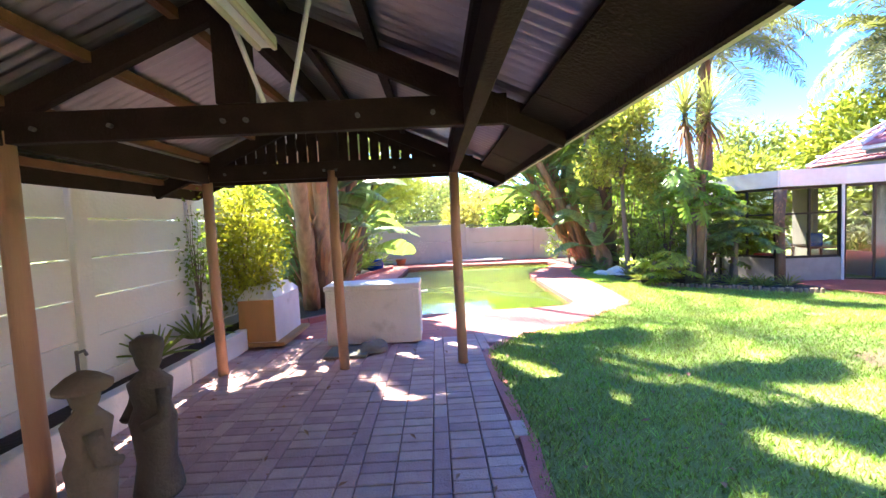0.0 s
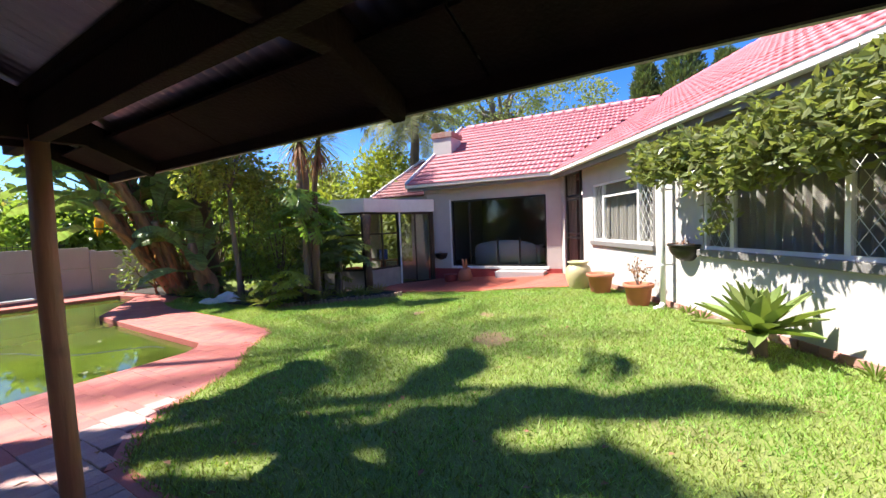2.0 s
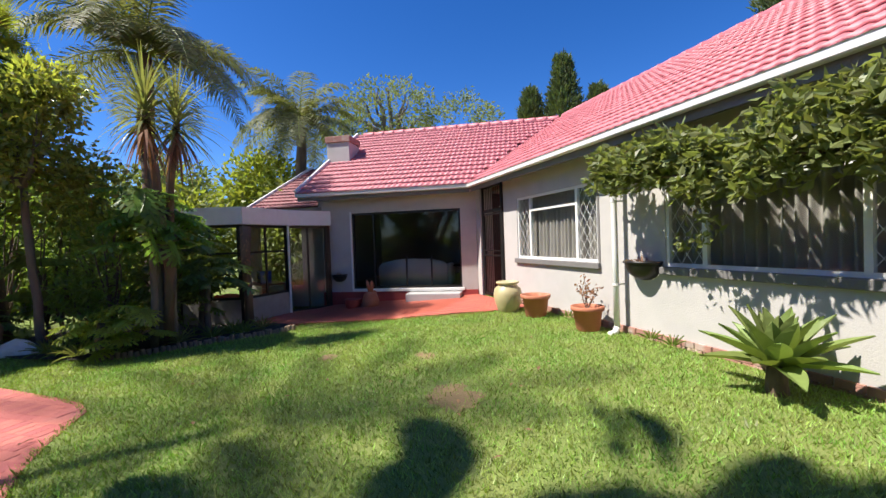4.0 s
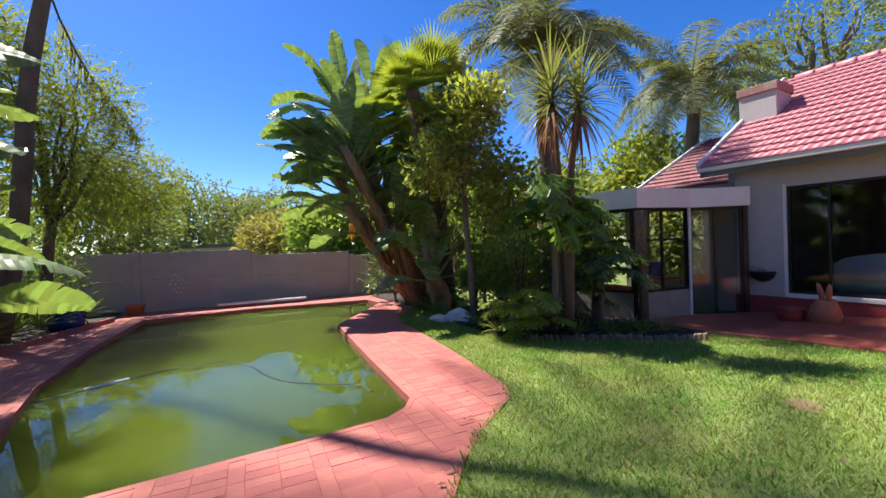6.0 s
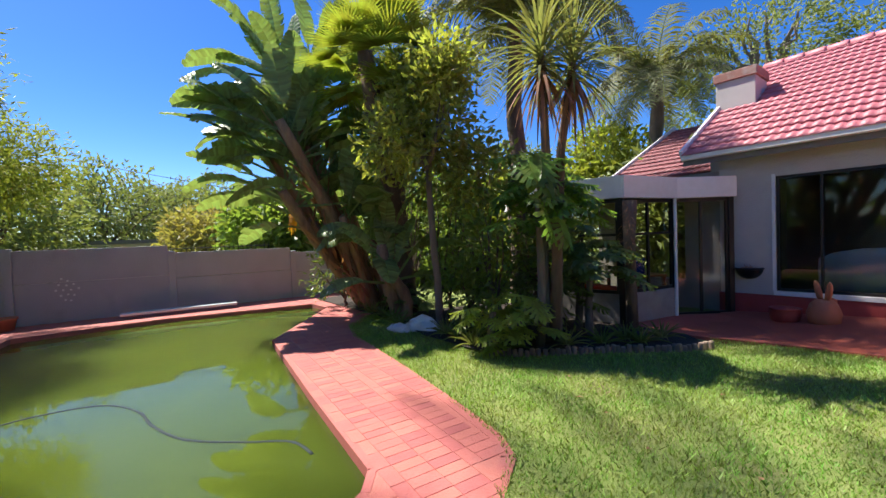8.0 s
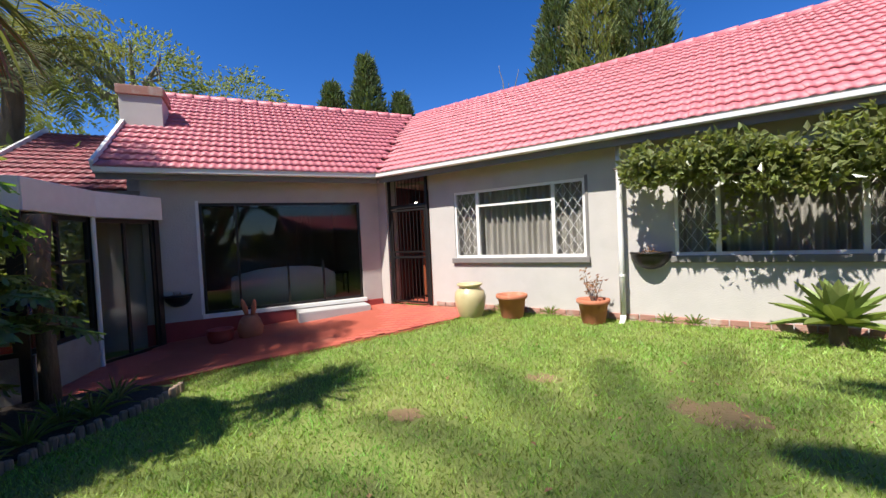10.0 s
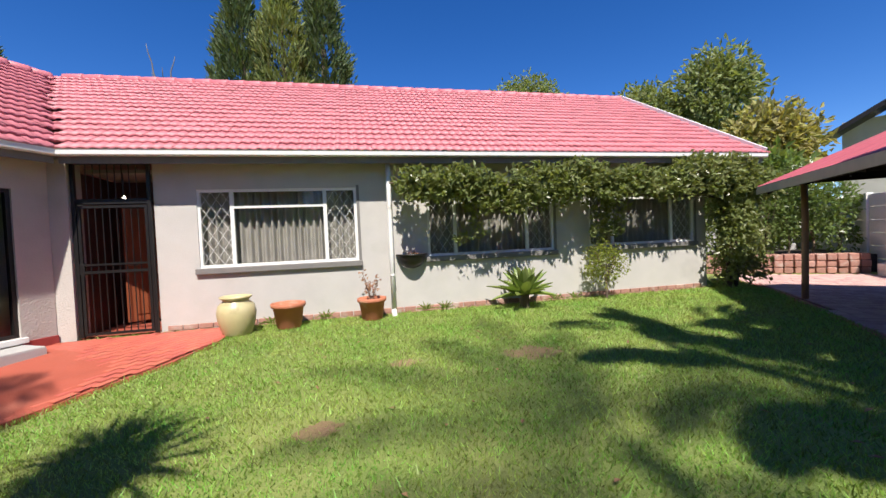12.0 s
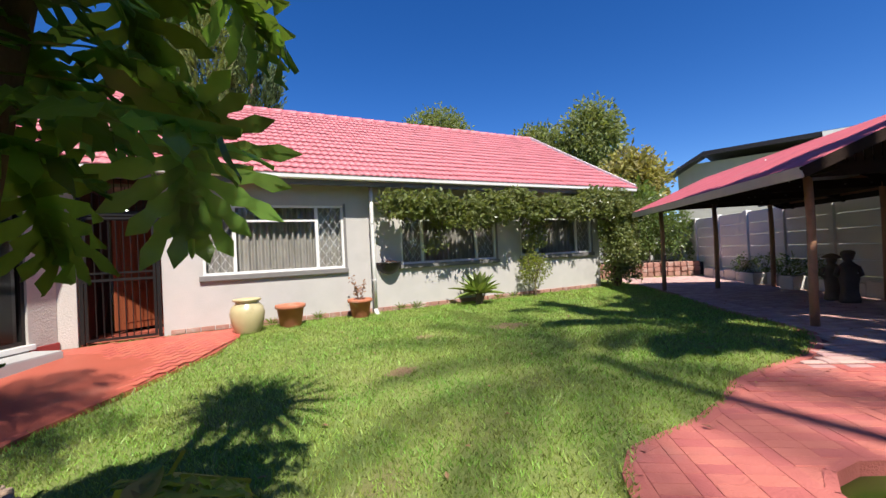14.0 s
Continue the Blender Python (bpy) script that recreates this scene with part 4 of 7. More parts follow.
def philo_leaf(L, rng, p, d, stem, size, hang=None):
    """A deeply cut leaf: a heart outline split into finger lobes on a long stalk."""
    d = d.normalized()
    L.strip(p, d, stem, 0.022, 0.5, 4, taper=0.2)
    q = p + d * stem * 0.97 - Vector((0, 0, 0.22 * stem))
    ax = (Vector((d.x, d.y, 0)).normalized() + Vector((0, 0, -0.3)) + rv(rng) * 0.3).normalized()
    if hang is not None:
        ax = Vector(hang).normalized()
    s = ax.cross(Vector((0, 0, 1)))
    s = s.normalized() if s.length > 1e-3 else Vector((1, 0, 0))
    up = s.cross(ax)
    n = 9
    for sg in (1, -1):
        for i in range(n):
            t = i / (n - 1)
            ang = 2.45 - 2.2 * t
            ln = size * (0.46 + 0.26 * math.sin(math.pi * t)) * rng.uniform(0.8, 1.12)
            root = q + ax * size * (0.0 + 0.62 * t)
            o = (ax * math.cos(ang) + s * sg * math.sin(ang)).normalized()
            w = size * 0.085
            side = o.cross(up).normalized()
            vs, fs = [], []
            for k, (f, h) in enumerate(((0, 0.75), (0.3, 0.55), (0.5, 0.95), (0.62, 0.55), (0.8, 0.8), (1.0, 0.08))):
                c = root + o * ln * f + up * size * (0.10 * f - 0.26 * f * f * rng.uniform(0.7, 1.3))
                wv = up * w * 0.35 * (1 if k % 2 else -1) * (f > 0)
                vs += [c - side * w * h + wv, c, c + side * w * h + wv]
                if k:
                    j = 3 * k
                    fs += [(j - 3, j - 2, j + 1, j), (j - 2, j - 1, j + 2, j + 1)]
            L.add(vs, fs)
    prof = [(0.0, 0.08), (0.12, 0.14), (0.35, 0.15), (0.6, 0.12), (0.85, 0.07), (1.05, 0.01)]
    vs = []
    for f, h in prof:
        c = q + ax * size * f
        vs += [c - s * size * h + up * size * 0.05, c, c + s * size * h + up * size * 0.05]
    L.add(vs, [x for k in range(5) for x in ((3 * k, 3 * k + 1, 3 * k + 4, 3 * k + 3), (3 * k + 1, 3 * k + 2, 3 * k + 5, 3 * k + 4))])


def rosette(name, label, base, n, length, width, seed, material, droop=0.35, thick=True, category="plant", el=(0.15, 1.35)):
    rng = random.Random(seed)
    t = thing(name, label, category, Matrix.Translation(base))
    L = Leaves()
    for i in range(n):
        az = i * 2.39996
        e = el[0] + (el[1] - el[0]) * (i / n) ** 0.8
        d = Vector((math.cos(az) * math.cos(e), math.sin(az) * math.cos(e), math.sin(e)))
        ln = length * rng.uniform(0.8, 1.1) * (1 - 0.25 * i / n)
        s = d.cross(Vector((0, 0, 1))).normalized()
        up = s.cross(d)
        vs, fs, m = [], [], 6
        q, dd = Vector((d.x, d.y, 0)) * 0.05 + Vector((0, 0, 0.12)), d.copy()
        for k in range(m + 1):
            f = k / m
            w = width * (0.55 + 1.35 * f - 1.9 * f * f) if f < 1 else 0.004
            w = max(w, 0.004)
            vs += [q + s * w / 2 + up * w * 0.22, q - up * 0.012, q - s * w / 2 + up * w * 0.22]
            q = q + dd * ln / m
            dd = (dd - Vector((0, 0, droop / m * (1 - e / 2)))).normalized()
        for k in range(m):
            a, b = 3 * k, 3 * k + 3
            fs += [(a, a + 1, b + 1, b), (a + 1, a + 2, b + 2, b + 1)]
        L.add(vs, fs)
    L.make("foliage", material, t)
    return t


def strelitzia(name, label, base, stems, seed, leaf=1.1, dry=True, sub=0):
    """A clump of stems, each with a fan of paddle leaves at its head."""
    rng = random.Random(seed)
    t = thing(name, label, "banana plant", Matrix.Translation(base))
    L, S = Leaves(), Leaves()
    for foot, head, n, az in stems:
        foot, head = Vector(foot) - Vector(base), Vector(head) - Vector(base)
        k = 8
        bow = Vector((rng.uniform(-0.12, 0.12), rng.uniform(-0.12, 0.12), 0))
        part("stem", tube(bmesh.new(), [foot + (head - foot) * (i / k) + bow * math.sin(math.pi * i / k) for i in range(k + 1)], [0.15 - 0.06 * i / k + 0.02 * (i % 2) for i in range(k + 1)], 9), M_SHEATH, t, smooth=True)
        for i in range(30 if dry else 0):
            f = rng.uniform(0.02, 0.95)
            a = rng.uniform(0, 6.283)
            side = Vector((math.cos(a), math.sin(a), 0))
            o = side * rng.uniform(0.12, 0.5) + (head - foot).normalized() * (1 if rng.random() < 0.75 else -0.9)
            S.strip(foot + (head - foot) * f + side * (0.15 - 0.06 * f), o, rng.uniform(0.3, 0.8), rng.uniform(0.05, 0.11), rng.uniform(0.0, 0.7), 4, side=side.cross(Vector((0, 0, 1))))
        plane = Vector((math.cos(az), math.sin(az), 0))
        for i in range(n):
            a = (i / max(1, n - 1) - 0.5) * 2.7 + rng.uniform(-0.12, 0.12)
            d = plane * math.sin(a) + Vector((0, 0, math.cos(a))) + rv(rng) * 0.22
            banana_leaf(L, rng, head + rv(rng) * 0.05 - (head - foot) * rng.uniform(0, 0.22), d, rng.uniform(0.4, 0.8) * leaf, leaf * rng.uniform(0.8, 1.15), leaf * rng.uniform(0.36, 0.5), bend=rng.uniform(0.5, 1.3))
    if dry:
        S.make("dry_sheath", L_DRY, t, "hanging dry brown leaf sheaths")["kind"] = "stuff"
    L.make("foliage", L_BANANA, t, smooth=True)
    return t


def planting():
    # bed between pool and glazed room
    strelitzia("strelitzia_tree", "tall banana-like strelitzia with torn paddle leaves", (12.2, 8.4, -0.15), [
        ((12.0, 8.3, -0.15), (10.3, 8.95, 4.3), 15, 2.2), ((12.3, 8.5, -0.15), (10.9, 9.3, 3.7), 13, 2.0), ((12.0, 8.2, -0.15), (10.6, 8.7, 2.9), 14, 2.5),
        ((12.1, 8.5, -0.15), (10.9, 9.0, 1.9), 12, 1.9), ((12.2, 8.0, -0.15), (11.5, 7.9, 1.4), 7, 0.7), ((12.2, 8.6, -0.15), (10.2, 9.3, 3.2), 13, 2.6), ((12.4, 8.4, -0.15), (11.2, 9.0, 4.8), 14, 1.6), ((12.1, 8.4, -0.15), (10.2, 9.0, 2.4), 12, 2.3), ((12.1, 8.3, -0.15), (10.0, 8.8, 3.7), 15, 2.0), ((12.3, 8.5, -0.15), (10.5, 9.2, 4.9), 15, 2.4), ((11.9, 8.1, -0.15), (11.0, 8.2, 1.9), 10, 1.2)], 11, 1.15)
    rng = random.Random(21)
    t = thing("fan_palm", "fan palm with shaggy leaning trunk and yellow-green fans", "palm tree", Matrix.Translation((11.75, 7.2, -0.15)))
    bm = bmesh.new()
    tube(bm, [(0, 0, 0), (-0.1, 0.0, 1.2), (-0.5, -0.02, 2.4), (-1.0, -0.05, 3.7), (-1.4, -0.1, 4.9)], [0.24, 0.20, 0.17, 0.18, 0.14], 12)
    part("trunk", bm, M_BARK, t, smooth=True)
    part("trunk", tube(bmesh.new(), [(0.35, 0.25, 0), (0.3, 0.3, 1.4), (0.22, 0.25, 2.6), (0.15, 0.2, 3.7)], [0.24, 0.2, 0.18, 0.15], 12), M_BARK, t, smooth=True)
    L, D = Leaves(), Leaves()
    for c in ((-1.4, -0.1, 4.85), (-1.15, -0.5, 4.9), (-0.8, -0.8, 4.4), (0.15, 0.2, 3.9)):
        for i in range(19):
            az, e = i * 2.4, rng.uniform(-0.8, 1.2)
            fan_leaf(L, rng, Vector(c), Vector((math.cos(az) * math.cos(e), math.sin(az) * math.cos(e), math.sin(e))), rng.uniform(0.4, 0.75), rng.uniform(0.6, 0.9), 26, 3.0)
    for i in range(150):
        f = rng.uniform(0.2, 1)
        p = Vector((-1.4 * f * f, -0.1 * f, 4.7 * f))
        az = rng.uniform(0, 6.3)
        out = Vector((math.cos(az), math.sin(az), 0))
        D.strip(p + out * 0.12, out + Vector((0, 0, -0.3)), rng.uniform(0.15, 0.4), 0.03, 1.6, 3)
        D.strip(Vector((0.35 - 0.2 * f, 0.25, 3.6 * f)) + out * 0.17, out + Vector((0, 0, 0.9)), rng.uniform(0.08, 0.2), 0.035, 1.0, 2)
    L.make("foliage", L_FAN, t)
    D.make("dry_fibre", L_DRY, t)["kind"] = "stuff"
    broadleaf("magnolia_tree", "small evergreen tree with glossy leaves", (10.5, 5.9, -0.15), 4, (10.1, 5.95, 3.3), (0.9, 0.95, 0.95), 120, 13, 0.15, 0.075, L_MAG, 3, 0.07, M_BARK_GREY, 0.30, 12, 0.1, lobes=(((10.3, 5.6, 4.1), (0.7, 0.7, 0.5), 55), ((10.8, 6.4, 4.1), (0.7, 0.7, 0.6), 60), ((11.3, 6.1, 3.0), (0.8, 0.8, 1.2), 70), ((10.8, 5.3, 2.6), (0.6, 0.6, 0.9), 70), ((9.7, 6.2, 2.9), (0.5, 0.5, 0.5), 50), ((9.9, 5.4, 3.9), (0.45, 0.45, 0.4), 40)))
    strelitzia("young_strelitzia", "young strelitzia with bright upright paddle leaves", (11.0, 6.9, -0.15), [((11.0, 6.9, -0.15), (10.75, 7.0, 0.7), 6, 2.3), ((11.1, 7.0, -0.15), (10.8, 7.2, 1.3), 6, 1.9)], 15, 0.95, dry=False)
    palm("queen_palm", "tall feather palm with arching grey-green fronds", (13.3, 5.1, -0.2), (13.25, 5.05, 6.1), 36, 3.0, 31, 0.18, droop=1.8, leaflet=0.75, width=0.044)
    palm("far_palm", "feather palm behind the wing", (20.3, 1.6, -0.3), (20.3, 1.6, 6.6), 36, 3.2, 32, 0.24, droop=1.9, leaflet=0.75, width=0.058)
    # sword-leaved tree with two heads
    t = thing("cabbage_tree", "sword-leaved cabbage tree with two spiky heads", "tree", Matrix.Translation((10.05, 3.95, -0.2)))
    bm = bmesh.new()
    for h in ((-0.75, -0.05, 3.8), (-0.45, -0.40, 3.75)):
        tube(bm, [(0, 0, 0), (-0.1, -0.1, 1.3), (h[0] * 0.5, h[1] * 0.5, 2.7), h], [0.09, 0.075, 0.06, 0.05], 10)
    part("trunk", bm, M_BARK, t, smooth=True)
    L, D = Leaves(), Leaves()
    for h in ((-0.75, -0.05, 3.8), (-0.45, -0.40, 3.75)):
        for i in range(130):
            az, e = i * 2.4, -1.25 + 2.75 * (i / 130) ** 0.8
            d = Vector((math.cos(az) * math.cos(e), math.sin(az) * math.cos(e), math.sin(e)))
            (D if e < -0.45 else L).strip(Vector(h) + Vector((0, 0, -0.25 + 0.4 * i / 130)), d, rng.uniform(0.65, 1.0), 0.044, rng.uniform(0.8, 1.5), 6)
    L.make("sword_foliage", L_YUCCA, t)
    D.make("dry_skirt", L_DRY, t)
    # split-leaf philodendrons
    def philodendron(base, trunks, seed, n, stem, size, label, material=L_PHILO, hanging=()):
        r = random.Random(seed)
        t = thing("philodendron", label, "plant", Matrix.Translation(base))
        L = Leaves()
        for foot, head in trunks:
            bend = rv(r) * 0.06
            part("trunk", tube(bmesh.new(), [Vector(foot).lerp(Vector(head), k / 12) + bend * math.sin(math.pi * k / 12) for k in range(13)], [0.062 - 0.0015 * k + 0.007 * (k % 2) for k in range(13)], 9), M_BARK_GREY, t, smooth=True)
            for i in range(n):
                az, e = i * 2.4 + r.uniform(-0.2, 0.2), -0.2 + 1.5 * (i / n)
                d = Vector((math.cos(az) * math.cos(e), math.sin(az) * math.cos(e), math.sin(e)))
                philo_leaf(L, r, Vector(head) + Vector((0, 0, r.uniform(-0.15, 0.05))), d, stem * r.uniform(0.6, 1.1), size * r.uniform(0.75, 1.15))
        for p, q, ax, sz in hanging:
            p, q = Vector(p) - Vector(base), Vector(q) - Vector(base)
            philo_leaf(L, r, p, q - p + Vector((0, 0, 0.2)), (q - p).length, sz, ax)
        L.make("foliage", material, t, smooth=True)
        return t
    philodendron((9.9, 4.0, -0.2), [((0.02, 0.12, 0), (-0.04, 0.08, 2.0)), ((0.14, 0.0, 0), (0.05, 0.05, 2.45)), ((0.3, 0.1, 0), (0.4, 0.05, 2.3)), ((0.25, -0.1, 0), (0.2, -0.2, 2.05))], 41, 9, 0.5, 0.42, "large split-leaf philodendron on bare ringed trunks",
                 hanging=(((9.95, 4.08, 1.75), (9.25, 3.93, 1.72), (0.02, -0.28, -0.95), 0.52), ((9.95, 4.1, 2.0), (9.4, 3.95, 2.3), (-0.25, -0.3, -0.8), 0.5), ((9.9, 4.05, 2.1), (9.15, 4.0, 2.4), (-0.55, -0.15, -0.6), 0.5), ((10.0, 4.0, 1.5), (9.75, 3.75, 1.5), (-0.15, -0.3, -0.85), 0.45)))
    philodendron((9.5, 4.68, -0.2), [((0, 0, 0), (0.02, 0.0, 0.55)), ((0.1, -0.1, 0), (0.15, -0.25, 0.35)), ((0.0, -0.2, 0), (0.0, -0.4, 0.5))], 42, 9, 0.40, 0.33, "young split-leaf philodendron with pale new leaves", L_NEW)
    philodendron((10.9, 3.5, -0.25), [((0, 0, 0), (-0.05, -0.05, 1.1)), ((0.3, 0.2, 0), (0.4, 0.2, 1.5)), ((0.0, 0.5, 0), (0.1, 0.6, 0.8))], 43, 16, 0.55, 0.4, "shaded split-leaf philodendron beside the glazed room", L_DARK)
    philodendron((11.3, 7.0, -0.15), [((0, 0, 0), (0, 0, 0.35))], 44, 12, 0.4, 0.3, "low philodendron at the foot of the palms", L_DARK)
    # dark undergrowth
    for i, (x, y, rx, rz, m) in enumerate(((11.3, 5.2, 0.9, 1.1, L_DARK), (12.2, 6.4, 1.1, 1.5, L_DARK), (12.6, 4.6, 0.9, 1.4, L_DARK), (11.9, 8.9, 0.9, 0.9, L_DARK), (11.0, 5.5, 0.4, 0.5, L_DARK), (11.0, 4.2, 0.6, 0.9, L_DARK), (13.2, 7.8, 1.2, 1.7, L_MID), (11.7, 6.4, 0.8, 1.9, L_DARK), (12.6, 7.6, 1.1, 2.4, L_DARK), (12.4, 5.6, 0.9, 2.2, L_DARK), (12.3, 8.3, 0.6, 1.0, L_DARK), (12.9, 9.0, 1.0, 2.2, L_MID), (10.9, 5.0, 0.6, 1.3, L_DARK))):
        broadleaf("shrub", "dense dark evergreen shrub in the bed", (x, y, -0.2), 1.5, (x, y, rz * 0.85), (rx, rx, rz), 38, 11, 0.17, 0.06, m if i % 2 else L_MID, 60 + i, 0.05, M_BARK, 0.25, 5, 0.3)
    for i in range(16):
        r = random.Random(300 + i)
        x, y = ((9.55, 5.0), (9.8, 5.3), (10.3, 6.6), (10.0, 5.6), (9.45, 4.45), (10.6, 6.9), (9.9, 3.75), (10.15, 3.3), (10.35, 2.8), (10.9, 7.3), (10.2, 5.1), (10.5, 3.0), (10.75, 2.5), (10.4, 4.6), (11.0, 7.6), (10.7, 5.6))[i]
        rosette("strap_plant", "low strap-leaved plant at the bed edge", (x, y, ground_z(x, y) - 0.02), 22, 0.34, 0.03, 400 + i, L_DARK if i % 3 else L_YUCCA, 1.1, el=(0.2, 1.3))
    # beside the pool, on the wall's side
    b1 = gw(-2.5, 4.4)
    # the last four stems stand out of view, added to dapple the paving
    strelitzia("strelitzia_clump", "clump of strelitzia with broad paddle leaves and dry sheaths", (b1.x, b1.y, -0.1), [(gw(a, b, -0.1), gw(c, d, h), n, az) for a, b, c, d, h, n, az in (
        (-2.75, 5.2, -2.6, 5.3, 2.0, 7, -0.5), (-2.6, 5.0, -2.3, 4.9, 1.5, 7, -0.2), (-2.9, 4.8, -3.0, 4.9, 2.8, 7, 0.6), (-2.7, 4.6, -2.45, 4.3, 2.1, 7, -0.6), (-2.5, 4.4, -2.15, 4.2, 1.2, 6, 0.1),
        (-2.9, 4.3, -3.0, 4.0, 2.4, 7, -0.4), (-2.8, 4.0, -2.75, 3.6, 1.6, 7, 0.3), (-2.45, 4.9, -2.1, 5.05, 1.0, 6, 0.2), (-2.6, 4.7, -2.4, 4.85, 3.0, 8, -0.3), (-2.75, 4.5, -2.6, 4.4, 3.5, 8, 1.9))] + [(gw(-2.5, 4.0, -0.1), (2.1, 6.5, 4.0), 9, 0.2), (gw(-2.7, 4.1, -0.1), (1.4, 6.7, 3.8), 9, -0.4), (gw(-2.6, 4.2, -0.1), (2.2, 6.9, 4.6), 9, 1.9), (gw(-2.7, 3.8, -0.1), (1.6, 6.0, 3.5), 8, 0.9)], 12, 1.12)
    # unseen heads high over the pool, added to cast leafy shade on the lawn
    q0 = gw(-2.75, 4.8, -0.1)
    strelitzia("shade_strelitzia", "unseen tall strelitzia added to shade the lawn", (q0.x, q0.y, -0.1), [(q0 + Vector((dx, dy, 0)), head, n, az) for dx, dy, head, n, az in (
        (0, 0, (4.2, 7.0, 8.0), 9, 0.3), (0.15, -0.1, (4.7, 6.9, 9.2), 9, 1.2), (-0.15, 0.1, (3.9, 7.2, 9.6), 9, 2.2), (0.1, 0.2, (4.3, 7.0, 10.6), 9, -0.4), (-0.2, -0.1, (3.5, 7.0, 10.4), 9, 0.8), (-0.1, -0.2, (3.3, 6.8, 8.6), 8, 1.7))], 14, 1.15)
    p0 = gw(-2.75, 9.2)
    # crown is out of view, raised so that its shade lands on the lawn
    pp = palm("pool_palm", "tall slender feather palm beside the pool", (p0.x - 0.15, p0.y, 0), (7.0, 12.0, 14.2), 15, 3.7, 33, 0.11, droop=1.7, leaflet=0.52, pairs=48)
    o = Vector((p0.x - 0.15, p0.y, 0))
    curve = [Vector((5.85, 12.15, 7.4)) - o + Vector((0.87, 0.49, 0)) * h - Vector((0, 0, v)) for h, v in ((0, 0), (0.25, 0.9), (0.5, 1.45), (0.8, 1.9), (1.1, 2.25), (1.4, 2.5), (1.7, 2.7), (2.0, 2.9), (2.2, 3.05), (2.35, 3.2))]
    part("hanging_stalk", tube(bmesh.new(), curve, [0.022 - 0.0016 * k for k in range(10)], 6), M_BARK, pp, "drooping brown frond stalk")
    L, rng = Leaves(), random.Random(61)
    for k in range(2, 9):
        for f in range(9):
            q = curve[k].lerp(curve[k + 1], f / 9)
            for sg in (1, -1):
                L.strip(q, Vector((0.3, 0.15, -0.7)) + Vector((-0.49, 0.87, 0)) * sg * 0.4 + rv(rng) * 0.3, rng.uniform(0.3, 0.55), 0.03, 1.0, 3)
    L.make("hanging_frond", L_PALM, pp)
    p1 = gw(-3.6, 6.9)
    palm("drooping_palm", "low palm with hanging narrow fronds", (p1.x, p1.y, 0), (p1.x + 0.1, p1.y, 3.3), 26, 2.0, 34, 0.14, droop=2.6, leaflet=0.4)
    for i, (a, b, r, h, m) in enumerate(((-3.9, 5.6, 0.6, 0.8, L_DARK), (-3.7, 8.0, 0.6, 0.9, L_DARK), (-3.2, 9.9, 0.55, 0.7, L_DARK), (-2.9, 11.3, 0.6, 0.9, L_DARK), (-3.6, 4.6, 0.5, 0.8, L_DARK), (-3.9, 9.3, 0.6, 1.6, L_DARK), (-3.5, 12.2, 0.7, 1.5, L_MID), (-4.0, 7.0, 0.5, 1.7, L_DARK))):
        p = gw(a, b)
        broadleaf("shrub", "dark leafy shrub in the poolside bed", (p.x, p.y, 0), 1.2, (p.x, p.y, h * 0.8), (r, r, h), 80, 10, 0.14, 0.05, m, 80 + i, 0.04, None, 0.2, 5, 0.3)
    for i in range(5):
        p = gw(-2.95 + 0.14 * i, 8.7 + 0.65 * i)
        rosette("agave", "grey-green spiky agave in the poolside bed", (p.x, p.y, 0), 26, 0.55, 0.06, 90 + i, L_DARK, 0.3, el=(0.1, 1.4))
    broadleaf("feathery_tree", "airy feather-leaved tree beyond the pool", (6.3, 13.9, -0.2), 6, (6.6, 13.7, 3.9), (1.5, 1.5, 2.2), 600, 20, 0.17, 0.034, L_LIGHT, 5, 0.12, None, 0.4, 9, 0.15, lobes=(((8.2, 14.6, 3.1), (1.2, 1.2, 1.1), 300), ((5.3, 13.6, 5.4), (1.0, 1.0, 1.3), 240), ((4.5, 13.2, 4.6), (1.1, 1.1, 1.4), 240)))
    # bush on the wall beside the shelter, and growth in its planter
    p = gw(-2.95, 1.35)
    broadleaf("golden_shrub", "yellow-green small-leaved shrub climbing the wall", (p.x, p.y, 0.05), 2, (p.x + 0.15, p.y - 0.05, 1.25), (0.48, 0.55, 0.95), 420, 16, 0.06, 0.036, L_GOLD, 7, 0.03, None, 0.16, 8, 0.2)
    p = gw(-3.0, 0.55)
    broadleaf("wall_creeper", "thin leafy creeper against the panel wall", (p.x, p.y, 0.25), 2, (p.x, p.y, 1.25), (0.13, 0.35, 0.8), 45, 9, 0.06, 0.035, L_MID, 8, 0.018, None, 0.14, 8, 0.1)
    for i, (a, b) in enumerate(((-2.92, 0.3), (-2.92, -0.35), (-2.95, -4.1), (-2.9, -4.9), (-2.95, -5.8), (-2.9, -6.7))):
        p = gw(a, b)
        if i < 2:
            rosette("spiky_plant", "dark spiky plant in the whitewashed planter", (p.x, p.y, 0.22), 26, 0.36, 0.035, 120 + i, L_DARK, 0.5)
        else:
            broadleaf("planter_shrub", "low dark shrub in the planter", (p.x, p.y, 0.2), 0.7, (p.x, p.y, 0.45), (0.25, 0.3, 0.28), 45, 10, 0.07, 0.035, L_DARK, 130 + i, 0.02, None, 0.12, 4, 0.3)
    for i, (x, y) in enumerate(((7.7, -2.62), (5.95, -2.6), (5.6, -2.58), (3.4, -2.55), (3.0, -2.5), (8.55, -2.5), (9.9, 4.9))):
        rosette("weed", "small green weed at the wall foot", (x, y, ground_z(x, y) - 0.06), 14, 0.16, 0.018, 700 + i, L_MID, 0.9, el=(0.4, 1.4))
